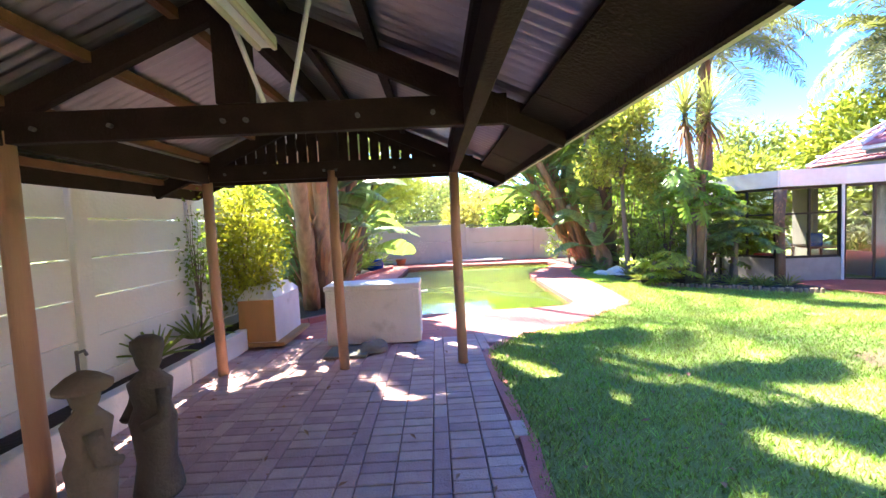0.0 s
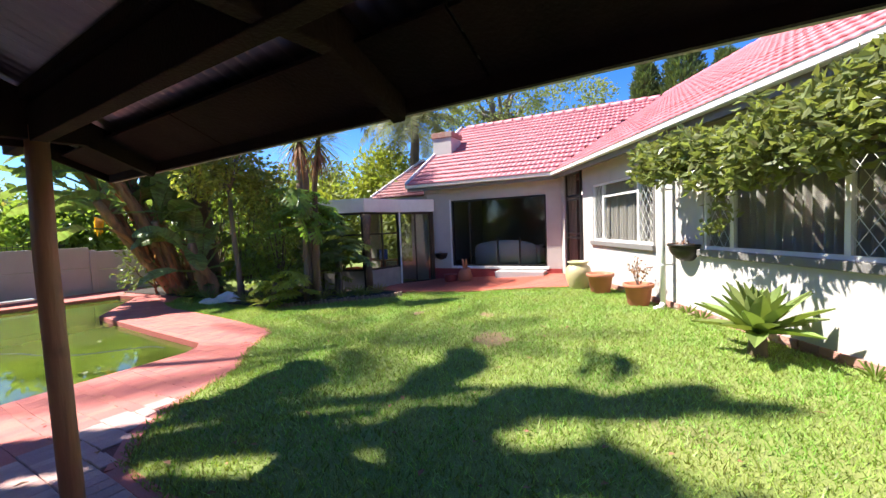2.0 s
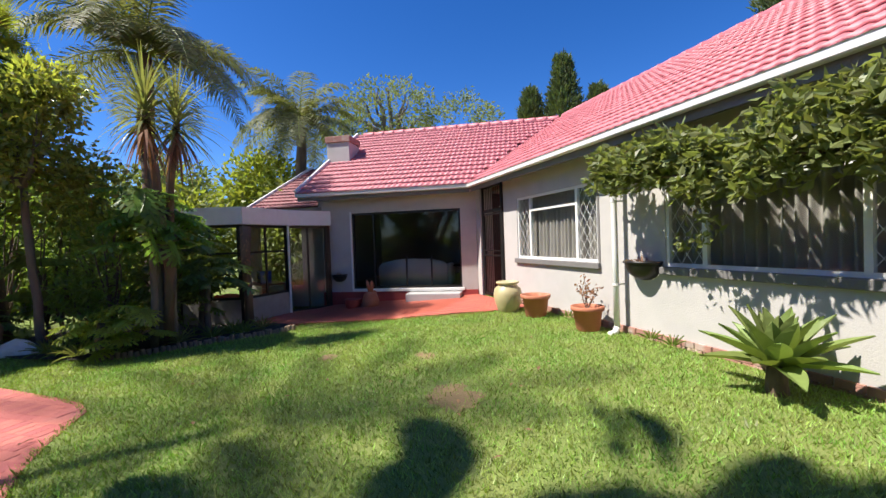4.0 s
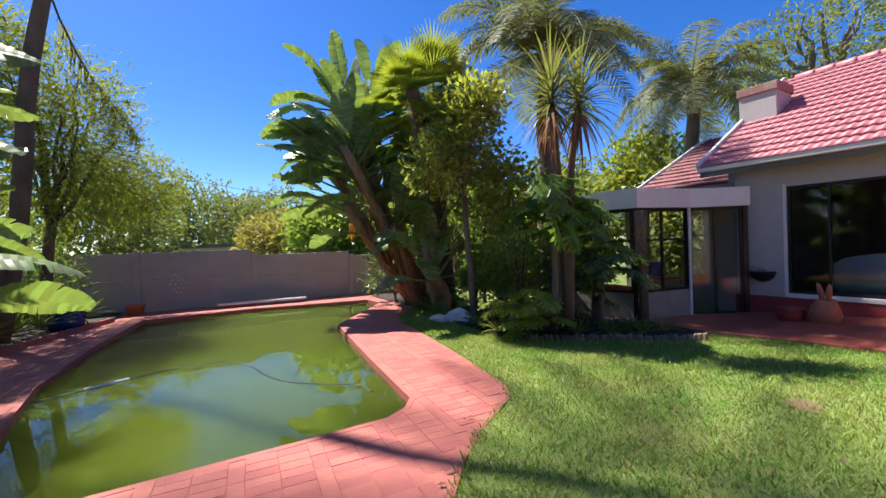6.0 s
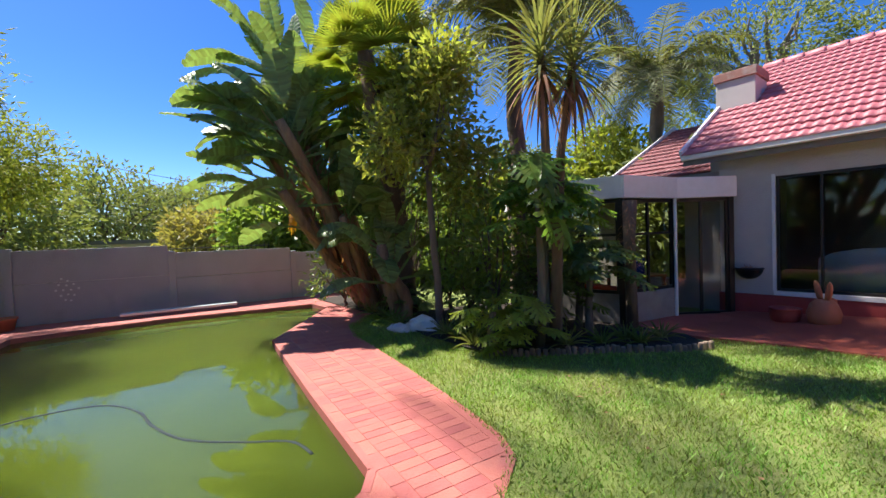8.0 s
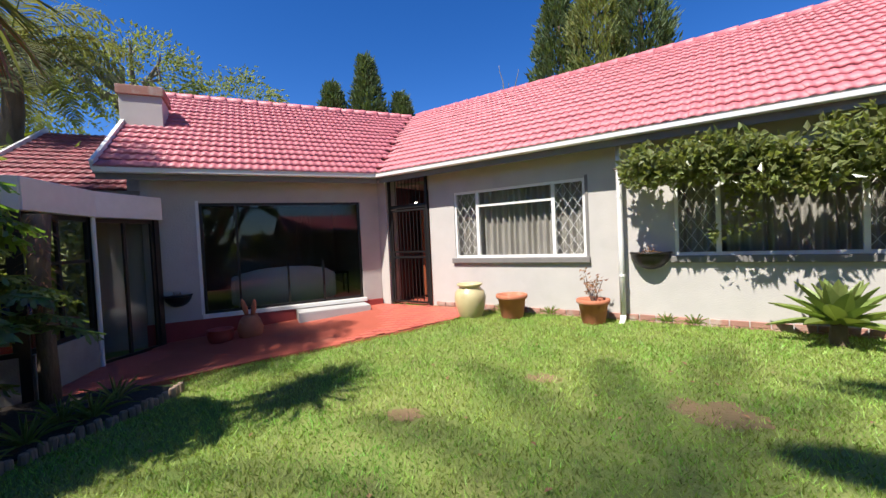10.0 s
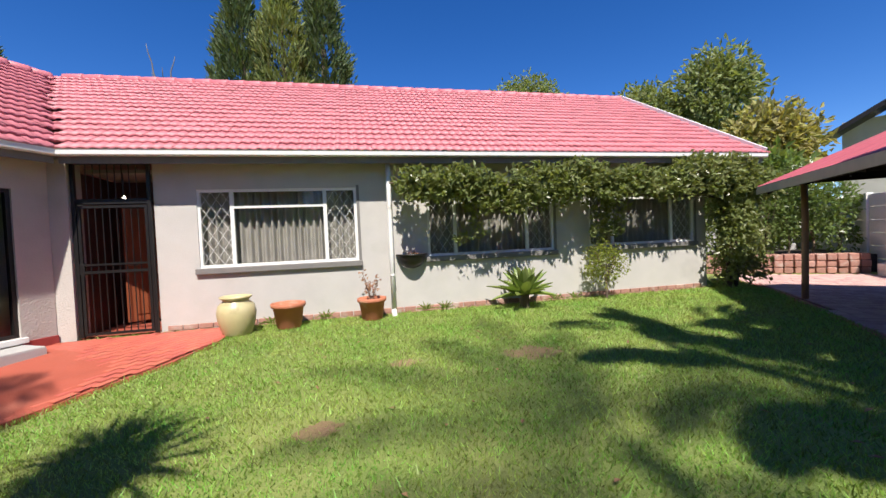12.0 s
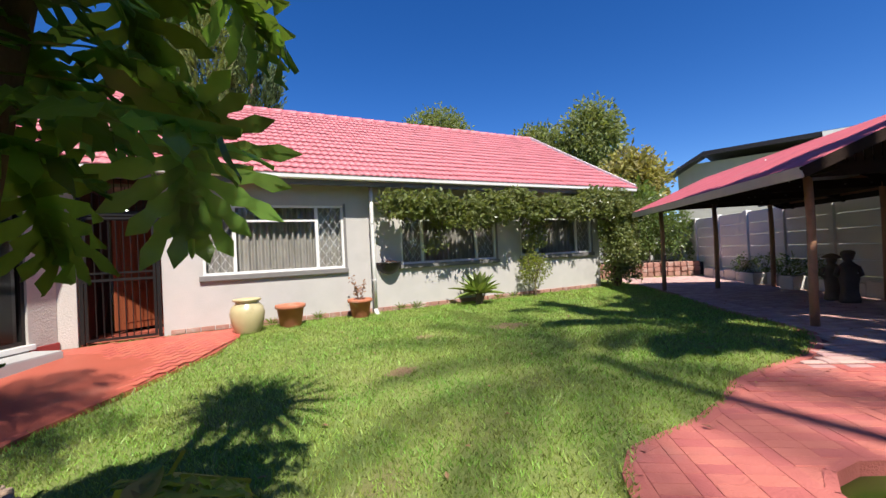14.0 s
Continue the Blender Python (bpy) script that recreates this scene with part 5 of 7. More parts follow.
    # sunlit here, so the far shrubs carry their shade in the dark leaf colour
    for i in range(7):
        q = gw(-2.7 + 0.55 * i, -10.3)
        broadleaf("far_shrub", "shrub over the stone planter, leaves darkened in place of shade", (q.x, q.y, 0.3), 1.6, (q.x, q.y, 1.5 + 0.25 * (i % 3)), (0.55, 0.55, 1.2), 130, 11, 0.12, 0.06, L_DARK, 720 + i, 0.03, None, 0.2, 5, 0.2)
    # along the house wall
    agave = rosette("agave", "large pale green agave with broad pointed leaves", (4.2, -2.2, 0.13), 36, 0.64, 0.235, 50, L_AGAVE, 0.25, el=(0.0, 1.48))
    part("stem", tube(bmesh.new(), [(0, 0, -0.24), (0.01, 0, -0.05), (0, 0, 0.16)], [0.10, 0.085, 0.07], 10), M_BARK, agave, smooth=True)
    broadleaf("round_shrub", "small round light green shrub at the wall", (2.4, -2.38, 0.0), 1.2, (2.4, -2.38, 0.72), (0.42, 0.32, 0.46), 110, 12, 0.055, 0.035, L_LIGHT, 9, 0.03, None, 0.12, 7, 0.3)
    L, bm, rng = Leaves(), bmesh.new(), random.Random(10)
    t = thing("creeper", "leafy creeper trained along the eave over the windows", "climbing plant", Matrix.Translation((-0.75, -2.5, 0)))
    for k in range(5):
        branch(bm, rng, (rng.uniform(-0.12, 0.12), rng.uniform(-0.08, 0.08), 0), (rng.uniform(-0.3, 0.35), rng.uniform(0, 0.25), 2.1), 0.06, 0.035, 0.09, 8)
    branch(bm, rng, (0, 0.1, 2.05), (7.3, 0.2, 2.3), 0.035, 0.012, 0.05, 16)
    branch(bm, rng, (0, 0.15, 1.95), (7.1, 0.3, 2.1), 0.03, 0.012, 0.06, 16)
    part("stem", bm, M_BARK, t, smooth=True)
    for i in range(900):
        u = rng.uniform(-0.75, 7.12)
        dip = 0.16 * math.sin(u * 2.1) + 0.10 * math.sin(u * 5.3 + 1)
        thick = (0.27 + 0.08 * math.sin(u * 1.7)) * (1.0 if u < 7.1 else 0.6)
        q = Vector((u, 0.28 + rng.uniform(-0.26, 0.22), 2.30 - (0.10 if u > 3 else 0) + dip * 0.5 + rng.uniform(-thick, thick)))
        for _ in range(12):
            L.blade(q + rv(rng) * 0.15, (rv(rng) + Vector((0, 0.5, 0.1))).normalized(), rv(rng), rng.uniform(0.09, 0.15), rng.uniform(0.05, 0.085))
    for i in range(200):
        u = rng.choice((-0.5, -0.3, -0.1, 0.1, 0.2, 0.3, 0.4, 2.9, 3.15, 5.9)) + rng.uniform(-0.25, 0.25)
        z = rng.uniform(1.25 if u > 1 else 0.3, 1.95)
        for _ in range(8):
            L.blade(Vector((u, 0.02 + rng.uniform(-0.1, 0.15), z)) + rv(rng) * 0.1, rv(rng), rv(rng), rng.uniform(0.07, 0.12), 0.055)
    for i in range(300):
        f = rng.random()
        q = Vector((rng.uniform(-0.55, 0.5), rng.uniform(-0.1, 0.4), 0.25 + 2.0 * f))
        for _ in range(9):
            L.blade(q + rv(rng) * 0.16, (rv(rng) + Vector((0, 0.3, -0.4))).normalized(), rv(rng), rng.uniform(0.08, 0.14), rng.uniform(0.05, 0.08))
    L.make("foliage", L_CREEPER, t)


planting()


L_CONIFER = leafmat("bright_conifer_spray", (0.13, 0.18, 0.05), (0.07, 0.11, 0.03), 0.6, 0.2)


def conifer(base, h, r, seed, material):
    """A dense upright conifer: rising sprays round a straight trunk, narrowing to a tip."""
    rng = random.Random(seed)
    t = thing("conifer", "tall dense dark green conifer behind the roof", "tree", Matrix.Translation(base), "conifers")
    part("trunk", branch_mesh(rng, (0, 0, 0), (0, 0, h * 0.95), 0.28, 0.04), M_BARK, t, smooth=True)
    L = Leaves()
    for i in range(900):
        f = rng.random() ** 0.8
        z = h * (0.18 + 0.8 * f)
        w = r * (1 - f ** 2.2) * rng.uniform(0.55, 1.0) * (1 + 0.18 * math.sin(z * 2.1 + seed)) + 0.08
        a = rng.uniform(0, 6.283)
        d = Vector((math.cos(a), math.sin(a), 0))
        for _ in range(13):
            L.blade(d * w + Vector((0, 0, z)) + rv(rng) * 0.34, d * 0.6 + Vector((0, 0, 0.8)) + rv(rng) * 0.6, rv(rng), rng.uniform(0.2, 0.42), rng.uniform(0.06, 0.11))
    L.make("crown", material, t)


def branch_mesh(rng, p, q, r0, r1):
    bm = bmesh.new()
    branch(bm, rng, p, q, r0, r1)
    return bm


def far_trees():
    broadleaf("umbrella_tree", "spreading thorn tree with flat airy crown behind the house", (31, -5, -0.3), 12, (31, -4.6, 10.6), (3.2, 3.7, 2.5), 190, 16, 0.30, 0.13, L_FAR, 70, 0.4, M_BARK_GREY, 0.6, 16, 0.45, lobes=(((30, -9.6, 10.4), (2.8, 2.9, 1.6), 110), ((31.5, -1.2, 8.6), (2.2, 2.2, 1.6), 70)))
    for i, (x, y, h, r) in enumerate(((23.2, -11.6, 10.6, 1.25), (21.8, -12.9, 12.2, 1.5), (20.4, -14.2, 10.0, 1.1), (11.6, -15.6, 13.6, 2.0), (9.8, -15.4, 14.2, 2.0), (8.0, -15.6, 14.8, 1.6))):
        conifer((x, y, -0.3), h, r, 170 + i, L_CYPRESS if i != 4 else L_CONIFER)
    for i, (x, y, z, rx, rz, m) in enumerate(((-6.3, -24, 10.8, 2.6, 2.2, L_FAR), (-9.0, -15.1, 7.3, 1.9, 1.9, L_FAR), (-11.4, -12.8, 8.0, 1.9, 2.2, L_FAR), (-8.4, -7.6, 4.0, 1.3, 1.6, L_FARY), (18.6, 31, 3.6, 4.2, 3.0, L_FAR), (23.5, 33, 3.4, 3.4, 2.6, L_FAR), (28.6, 34, 4.0, 4.2, 3.4, L_FAR), (19.2, 21.6, 1.7, 2.8, 1.7, L_FARY),
                                              (15.3, 14.4, 1.8, 1.6, 1.3, L_MID), (17.5, 11.5, 1.8, 1.8, 1.5, L_MID), (12.5, 27, 2.6, 3.5, 2.6, L_FAR), (6, 26, 3.0, 3.5, 3.0, L_FAR), (22.5, 12.5, 2.6, 2.5, 2.4, L_FAR), (17.0, 5.6, 1.5, 1.5, 1.7, L_LIGHT), (16.6, 8.2, 1.6, 1.6, 1.8, L_MID), (18.5, 1.6, 1.7, 1.9, 1.9, L_FAR), (26, 8, 3.2, 2.5, 2.8, L_FAR), (22.6, 3.2, 3.6, 2.2, 2.2, L_LIGHT), (-14, 4, 5.6, 2.0, 2.0, L_FAR), (-5.2, -9.6, 2.6, 1.5, 1.9, L_DARK), (-7.0, -6.8, 2.2, 1.2, 1.6, L_DARK), (-1.5, 22, 3.0, 3.0, 2.6, L_FAR))):
        broadleaf("garden_tree", "broad leafy tree beyond the garden wall", (x, y, -0.3), z + rz, (x, y, z), (rx, rx, rz), 380, 14, 0.34, 0.16, m, 190 + i, 0.16, None, 0.6, 8, 0.2)
    rng = random.Random(99)
    bm = bmesh.new()
    t = thing("bare_tree", "leafless tree behind the ridge", "tree", Matrix.Translation((17.8, -23.4, -0.3)))
    branch(bm, rng, (0, 0, 0), (0, 0, 10), 0.3, 0.12, 0.2)
    for i in range(22):
        h = rng.uniform(8, 11)
        branch(bm, rng, (0, 0, h), (rng.uniform(-1.3, 1.3), rng.uniform(-1.3, 1.3), h + rng.uniform(1.2, 3.6)), 0.07, 0.015, 0.15)
    part("trunk", bm, M_BARK_GREY, t, smooth=True)


far_trees()


BARE = ((5.35, 0.42, 0.30), (6.7, 0.28, 0.17), (7.55, 1.4, 0.16))


def grass():
    """Short blades over the lawn, thicker near the walk."""
    rng = np.random.default_rng(3)
    n = 520000
    x = rng.uniform(-3.5, 11.2, n)
    y = rng.uniform(-3.6, 8.4, n)
    pv = np.array(pave_xy + pave_xy[:1])
    pt = np.array(PATIO + PATIO[:1])
    bed = np.array([(9.35, 4.75), (9.6, 4.0), (10.05, 3.2), (10.6, 1.9), (13, 1.5), (13, 9), (11.5, 8.2), (10.75, 6.8), (10.1, 6.0), (9.35, 4.75)])

    def isin(poly):
        c = np.zeros(n, bool)
        for (x0, y0), (x1, y1) in zip(poly[:-1], poly[1:]):
            if y0 == y1:
                continue
            c ^= ((y0 > y) != (y1 > y)) & (x < (x1 - x0) * (y - y0) / (y1 - y0) + x0)
        return c
    keep = ~isin(pv) & ~isin(pt) & ~isin(bed)
    for cx, cy, r in BARE:
        keep &= ((x - cx) ** 2 / (r * 1.5) ** 2 + (y - cy) ** 2 / r ** 2 + 0.35 * np.sin(x * 23 + y * 17) > 0.75) | (rng.random(n) < 0.3)
    left = (x - G[0][3]) * 0.8192 + (y - G[1][3]) * -0.5736
    keep &= (left > -0.1) & ~((y < -2.7) & (x > -0.4))
    x, y = x[keep], y[keep]
    m = len(x)
    z = np.array([ground_z(a, b) + 0.012 * noise.noise((a * 0.9, b * 0.9, 0)) for a, b in zip(x, y)])
    bare = np.array([noise.noise((a * 0.8, b * 0.8, 4.2)) for a, b in zip(x, y)])
    h = rng.gamma(5.0, 0.0062, m).clip(0.012, 0.075) * np.where(bare > 0.42, 0.8, 1.0)
    w = rng.uniform(0.003, 0.0075, m)
    az = rng.uniform(0, 2 * np.pi, m)
    lean = rng.uniform(0.2, 1.3, m) * h
    la = rng.uniform(0, 2 * np.pi, m)
    dx, dy = np.cos(az) * w, np.sin(az) * w
    v = np.empty((m, 3, 3))
    v[:, 0] = np.stack([x - dx, y - dy, z - 0.004], 1)
    v[:, 1] = np.stack([x + dx, y + dy, z - 0.004], 1)
    v[:, 2] = np.stack([x + np.cos(la) * lean, y + np.sin(la) * lean, z + h], 1)
    me = bpy.data.meshes.new("grass")
    me.vertices.add(m * 3)
    me.vertices.foreach_set("co", v.ravel())
    me.loops.add(m * 3)
    me.loops.foreach_set("vertex_index", np.arange(m * 3))
    me.polygons.add(m)
    me.polygons.foreach_set("loop_start", np.arange(m) * 3)
    me.polygons.foreach_set("loop_total", np.full(m, 3))
    me.update()
    me.materials.append(M_GRASS)
    tagged(new("grass", me), "short bright green lawn grass", "grass", kind="stuff")


M_GRASS = mat("grass_blade", (0.165, 0.34, 0.04), (0.38, 0.42, 0.11), 1.3, 0.5, 0.0, trans=0.35, island=True, random_value=0.6, hue=0.03, fine=0.9)
grass()


def bare_soil():
    """Worn patches of reddish earth, with ragged rims."""
    for i, (cx, cy, r) in enumerate(BARE):
        bm = bmesh.new()
        ring = []
        for k in range(60):
            a = 2 * math.pi * k / 60
            q = r * (0.8 + 0.35 * noise.noise((math.cos(a) * 2 + i * 3, math.sin(a) * 2, 0)) + 0.3 * noise.noise((math.cos(a) * 9 + i * 3, math.sin(a) * 9, 0)))
            x, y = cx + math.cos(a) * q * 1.5, cy + math.sin(a) * q
            ring.append(bm.verts.new((x, y, ground_z(x, y) + 0.003)))
        c = bm.verts.new((cx, cy, ground_z(cx, cy) + 0.013))
        for k in range(60):
            bm.faces.new((c, ring[k], ring[(k + 1) % 60]))
        tagged(part("bare_patch", bm, M_BARE), "worn patch of dry reddish earth in the lawn", "soil", kind="structure")


M_BARE = mat("dry_red_earth", (0.27, 0.16, 0.09), (0.20, 0.17, 0.06), 7, 0.95, 0.9, 40, fine=0.7)
bare_soil()


def fallen_leaves():
    rng = random.Random(55)
    L = Leaves()
    for i in range(160):
        if i < 60:
            x, y = rng.uniform(2, 10), rng.uniform(-2, 4)
        else:
            q = gw(rng.uniform(-2.6, 2.2), rng.uniform(-3, 2.6))
            x, y = q.x, q.y
        L.blade(Vector((x, y, ground_z(x, y) + 0.022)), Vector((rng.uniform(-1, 1), rng.uniform(-1, 1), 0.1)), Vector((0, 0, 1)), rng.uniform(0.03, 0.09), rng.uniform(0.02, 0.04))
    ob = L.make("leaf_litter", L_DRY)
    tagged(ob, "scattered dry brown fallen leaves", "leaves", kind="stuff")


fallen_leaves()

# ---- house fittings ----
M_REDDOOR = mat("varnished_red_brown_door", (0.30, 0.085, 0.035), (0.20, 0.055, 0.025), 4, 0.4, 0.2, 50, stretch=(1, 1, 0.15))
M_DOORDARK = mat("dark_door_boards", (0.10, 0.035, 0.03), (0.06, 0.022, 0.02), 4, 0.5, 0.3, 50, stretch=(1, 1, 0.15))
M_TERRA = mat("terracotta", (0.48, 0.17, 0.09), (0.38, 0.13, 0.07), 5, 0.8, 0.4, 60, dirt=(0.50, 0.33, 0.24), dirt_scale=4, dirt_lo=0.6)
M_GLAZE = mat("pale_green_glaze", (0.54, 0.47, 0.27), (0.45, 0.37, 0.19), 4, 0.35, 0.1, 40, dirt=(0.28, 0.24, 0.12), dirt_scale=3, dirt_lo=0.6)
M_BLUE = mat("cobalt_blue_glaze", (0.015, 0.05, 0.30), (0.01, 0.035, 0.20), 4, 0.2)
M_STATUE = mat("weathered_carved_wood", (0.20, 0.145, 0.105), (0.12, 0.09, 0.065), 6, 0.8, 0.6, 40)
M_STATUE_DARK = mat("dark_carved_wood", (0.11, 0.085, 0.07), (0.07, 0.055, 0.045), 6, 0.7, 0.5, 40)
M_ROCK = mat("grey_rock", (0.22, 0.21, 0.18), (0.13, 0.125, 0.11), 5, 0.95, 1.0, 20)
M_WHITEROCK = mat("white_quartz_rock", (0.82, 0.80, 0.77), (0.70, 0.68, 0.64), 5, 0.9, 0.8, 20)
M_SOFA = mat("pale_sofa_cloth", (0.80, 0.73, 0.66), (0.72, 0.65, 0.58), 4, 0.9, 0.2, 90)
M_PLYWOOD = mat("warm_plywood", (0.45, 0.25, 0.10), (0.36, 0.19, 0.075), 5, 0.6, 0.2, 40, stretch=(1, 1, 0.2))
M_LOG = mat("split_log_edging", (0.30, 0.22, 0.16), (0.20, 0.14, 0.10), 6, 0.9, 0.7, 40, random_value=0.2, stretch=(1, 1, 0.2))
M_ORANGE = leafmat("orange_dead_leaf", (0.62, 0.20, 0.02), (0.5, 0.13, 0.01), 0.6, 0.4)
M_BOARD = mat("faded_pool_board", (0.62, 0.70, 0.68), (0.50, 0.60, 0.60), 5, 0.5)
M_HOSE = mat("dark_ribbed_hose", (0.04, 0.055, 0.055), (0.025, 0.035, 0.035), 8, 0.75, spec=0.15)
M_TILEFLOOR = mat("terracotta_floor_tile", (0.42, 0.16, 0.08), (0.34, 0.12, 0.06), 3, 0.3, 0.1, 30)
M_REDCLOTH = mat("bright_red_cloth", (0.62, 0.045, 0.02), (0.5, 0.03, 0.015), 5, 0.8)


def gate():
    m = Matrix.Translation((0, -2.70, 0.03))
    t = thing("security_gate", "black steel security gate with upright bars, closed", "gate", m)
    u0, u1 = 10.27, 11.34
    for a, b in ((u0, u0 + 0.05), (u1 - 0.05, u1)):
        part("gate_post", B(a, b, -0.05, 0.0, 0, 2.72), M_BLACK, t)
    part("head_rail", B(u0 + 0.05, u1 - 0.05, -0.045, -0.005, 2.05, 2.13), M_BLACK, t)
    part("top_rail", B(u0 + 0.05, u1 - 0.05, -0.04, -0.01, 2.66, 2.70), M_BLACK, t)
    leaf = part("gate_leaf", bmesh.new(), M_BLACK, t)
    bm = bmesh.new()
    for a, b, c, d in ((u0 + 0.06, u0 + 0.10, 0.02, 2.03), (u1 - 0.10, u1 - 0.06, 0.02, 2.03), (u0 + 0.10, u1 - 0.10, 0.02, 0.06), (u0 + 0.10, u1 - 0.10, 1.99, 2.03), (u0 + 0.10, u1 - 0.10, 0.98, 1.02), (u0 + 0.10, u1 - 0.10, 1.10, 1.13)):
        bx(bm, a, b, -0.042, -0.008, c, d)
    bm.to_mesh(leaf.data)
    bm.free()
    n = 9
    for i in range(1, n):
        x = u0 + 0.10 + (u1 - u0 - 0.20) * i / n
        part("bar", tube(bmesh.new(), [(x, -0.025, 0.06), (x, -0.025, 1.99)], 0.008, 6), M_BLACK, leaf)
        part("bar", tube(bmesh.new(), [(x, -0.025, 2.13), (x, -0.025, 2.66)], 0.008, 6), M_BLACK, t)
    part("lock_box", B(u1 - 0.12, u1 - 0.05, -0.05, 0.0, 0.96, 1.14, 0.006), M_BLACK, leaf)
    # porch behind it
    bm = bmesh.new()
    bx(bm, 10.27, 11.36, -4.0, -2.77, -0.1, 0.02)
    tagged(part("porch_floor", bm, M_PATIO), "red porch step behind the gate", "step", kind="structure")
    wall("wall_porch_left", Matrix.Translation((11.36, -3.02, 0)) @ pose(0, 0, 0, 0, 0, 90), -1.0, 0.0, -0.1, 2.6, 0.2, [], M_DOORDARK, "dark boarded porch side")
    wall("wall_porch_right", Matrix.Translation((10.22, -3.0, 0)) @ pose(0, 0, 0, 0, 0, -90), 0.0, 1.0, -0.1, 2.6, 0.2, [], M_DOORDARK, "dark boarded porch side wall")
    wall("wall_porch_back", Matrix.Translation((0, -4.02, 0)), 10.1, 11.5, -0.1, 2.6, 0.12, [(10.38, 11.24, 0.08, 2.10)], M_DOORDARK, "dark boarded porch back wall")
    d = thing("door_1", "varnished red-brown front door standing ajar", "door", Matrix.Translation((10.40, -4.0, 0.09)) @ pose(0, 0, 0, 0, 0, 34), kind="structure")
    part("door_leaf", B(0, 0.82, -0.02, 0.02, 0, 1.99, 0.004), M_REDDOOR, d)
    for z0, z1 in ((0.12, 0.85), (1.0, 1.85)):
        part("door_panel", B(0.12, 0.70, 0.021, 0.032, z0, z1, 0.008), M_REDDOOR, d)
    part("door_handle", tube(bmesh.new(), [(0.75, 0.03, 1.0), (0.75, 0.08, 1.0), (0.64, 0.08, 1.0)], 0.01, 8), M_GREYSTEEL, d)
    lamp = thing("porch_lamp", "small lit bulb lamp over the porch gate", "lamp", Matrix.Translation((10.75, -2.95, 2.2)))
    part("lamp_base", tube(bmesh.new(), [(0, 0, 0.03), (0, 0, 0.40)], 0.008, 8), M_BLACK, lamp)
    e = bpy.data.materials.new("bulb_glow")
    e.use_nodes = True
    bs = e.node_tree.nodes["Principled BSDF"]
    bs.inputs["Emission Color"].default_value, bs.inputs["Emission Strength"].default_value = (1, 0.9, 0.75, 1), 8
    bm = bmesh.new()
    bmesh.ops.create_icosphere(bm, subdivisions=2, radius=0.028)
    part("bulb", bm, e, lamp, "glowing bulb", smooth=True)


gate()


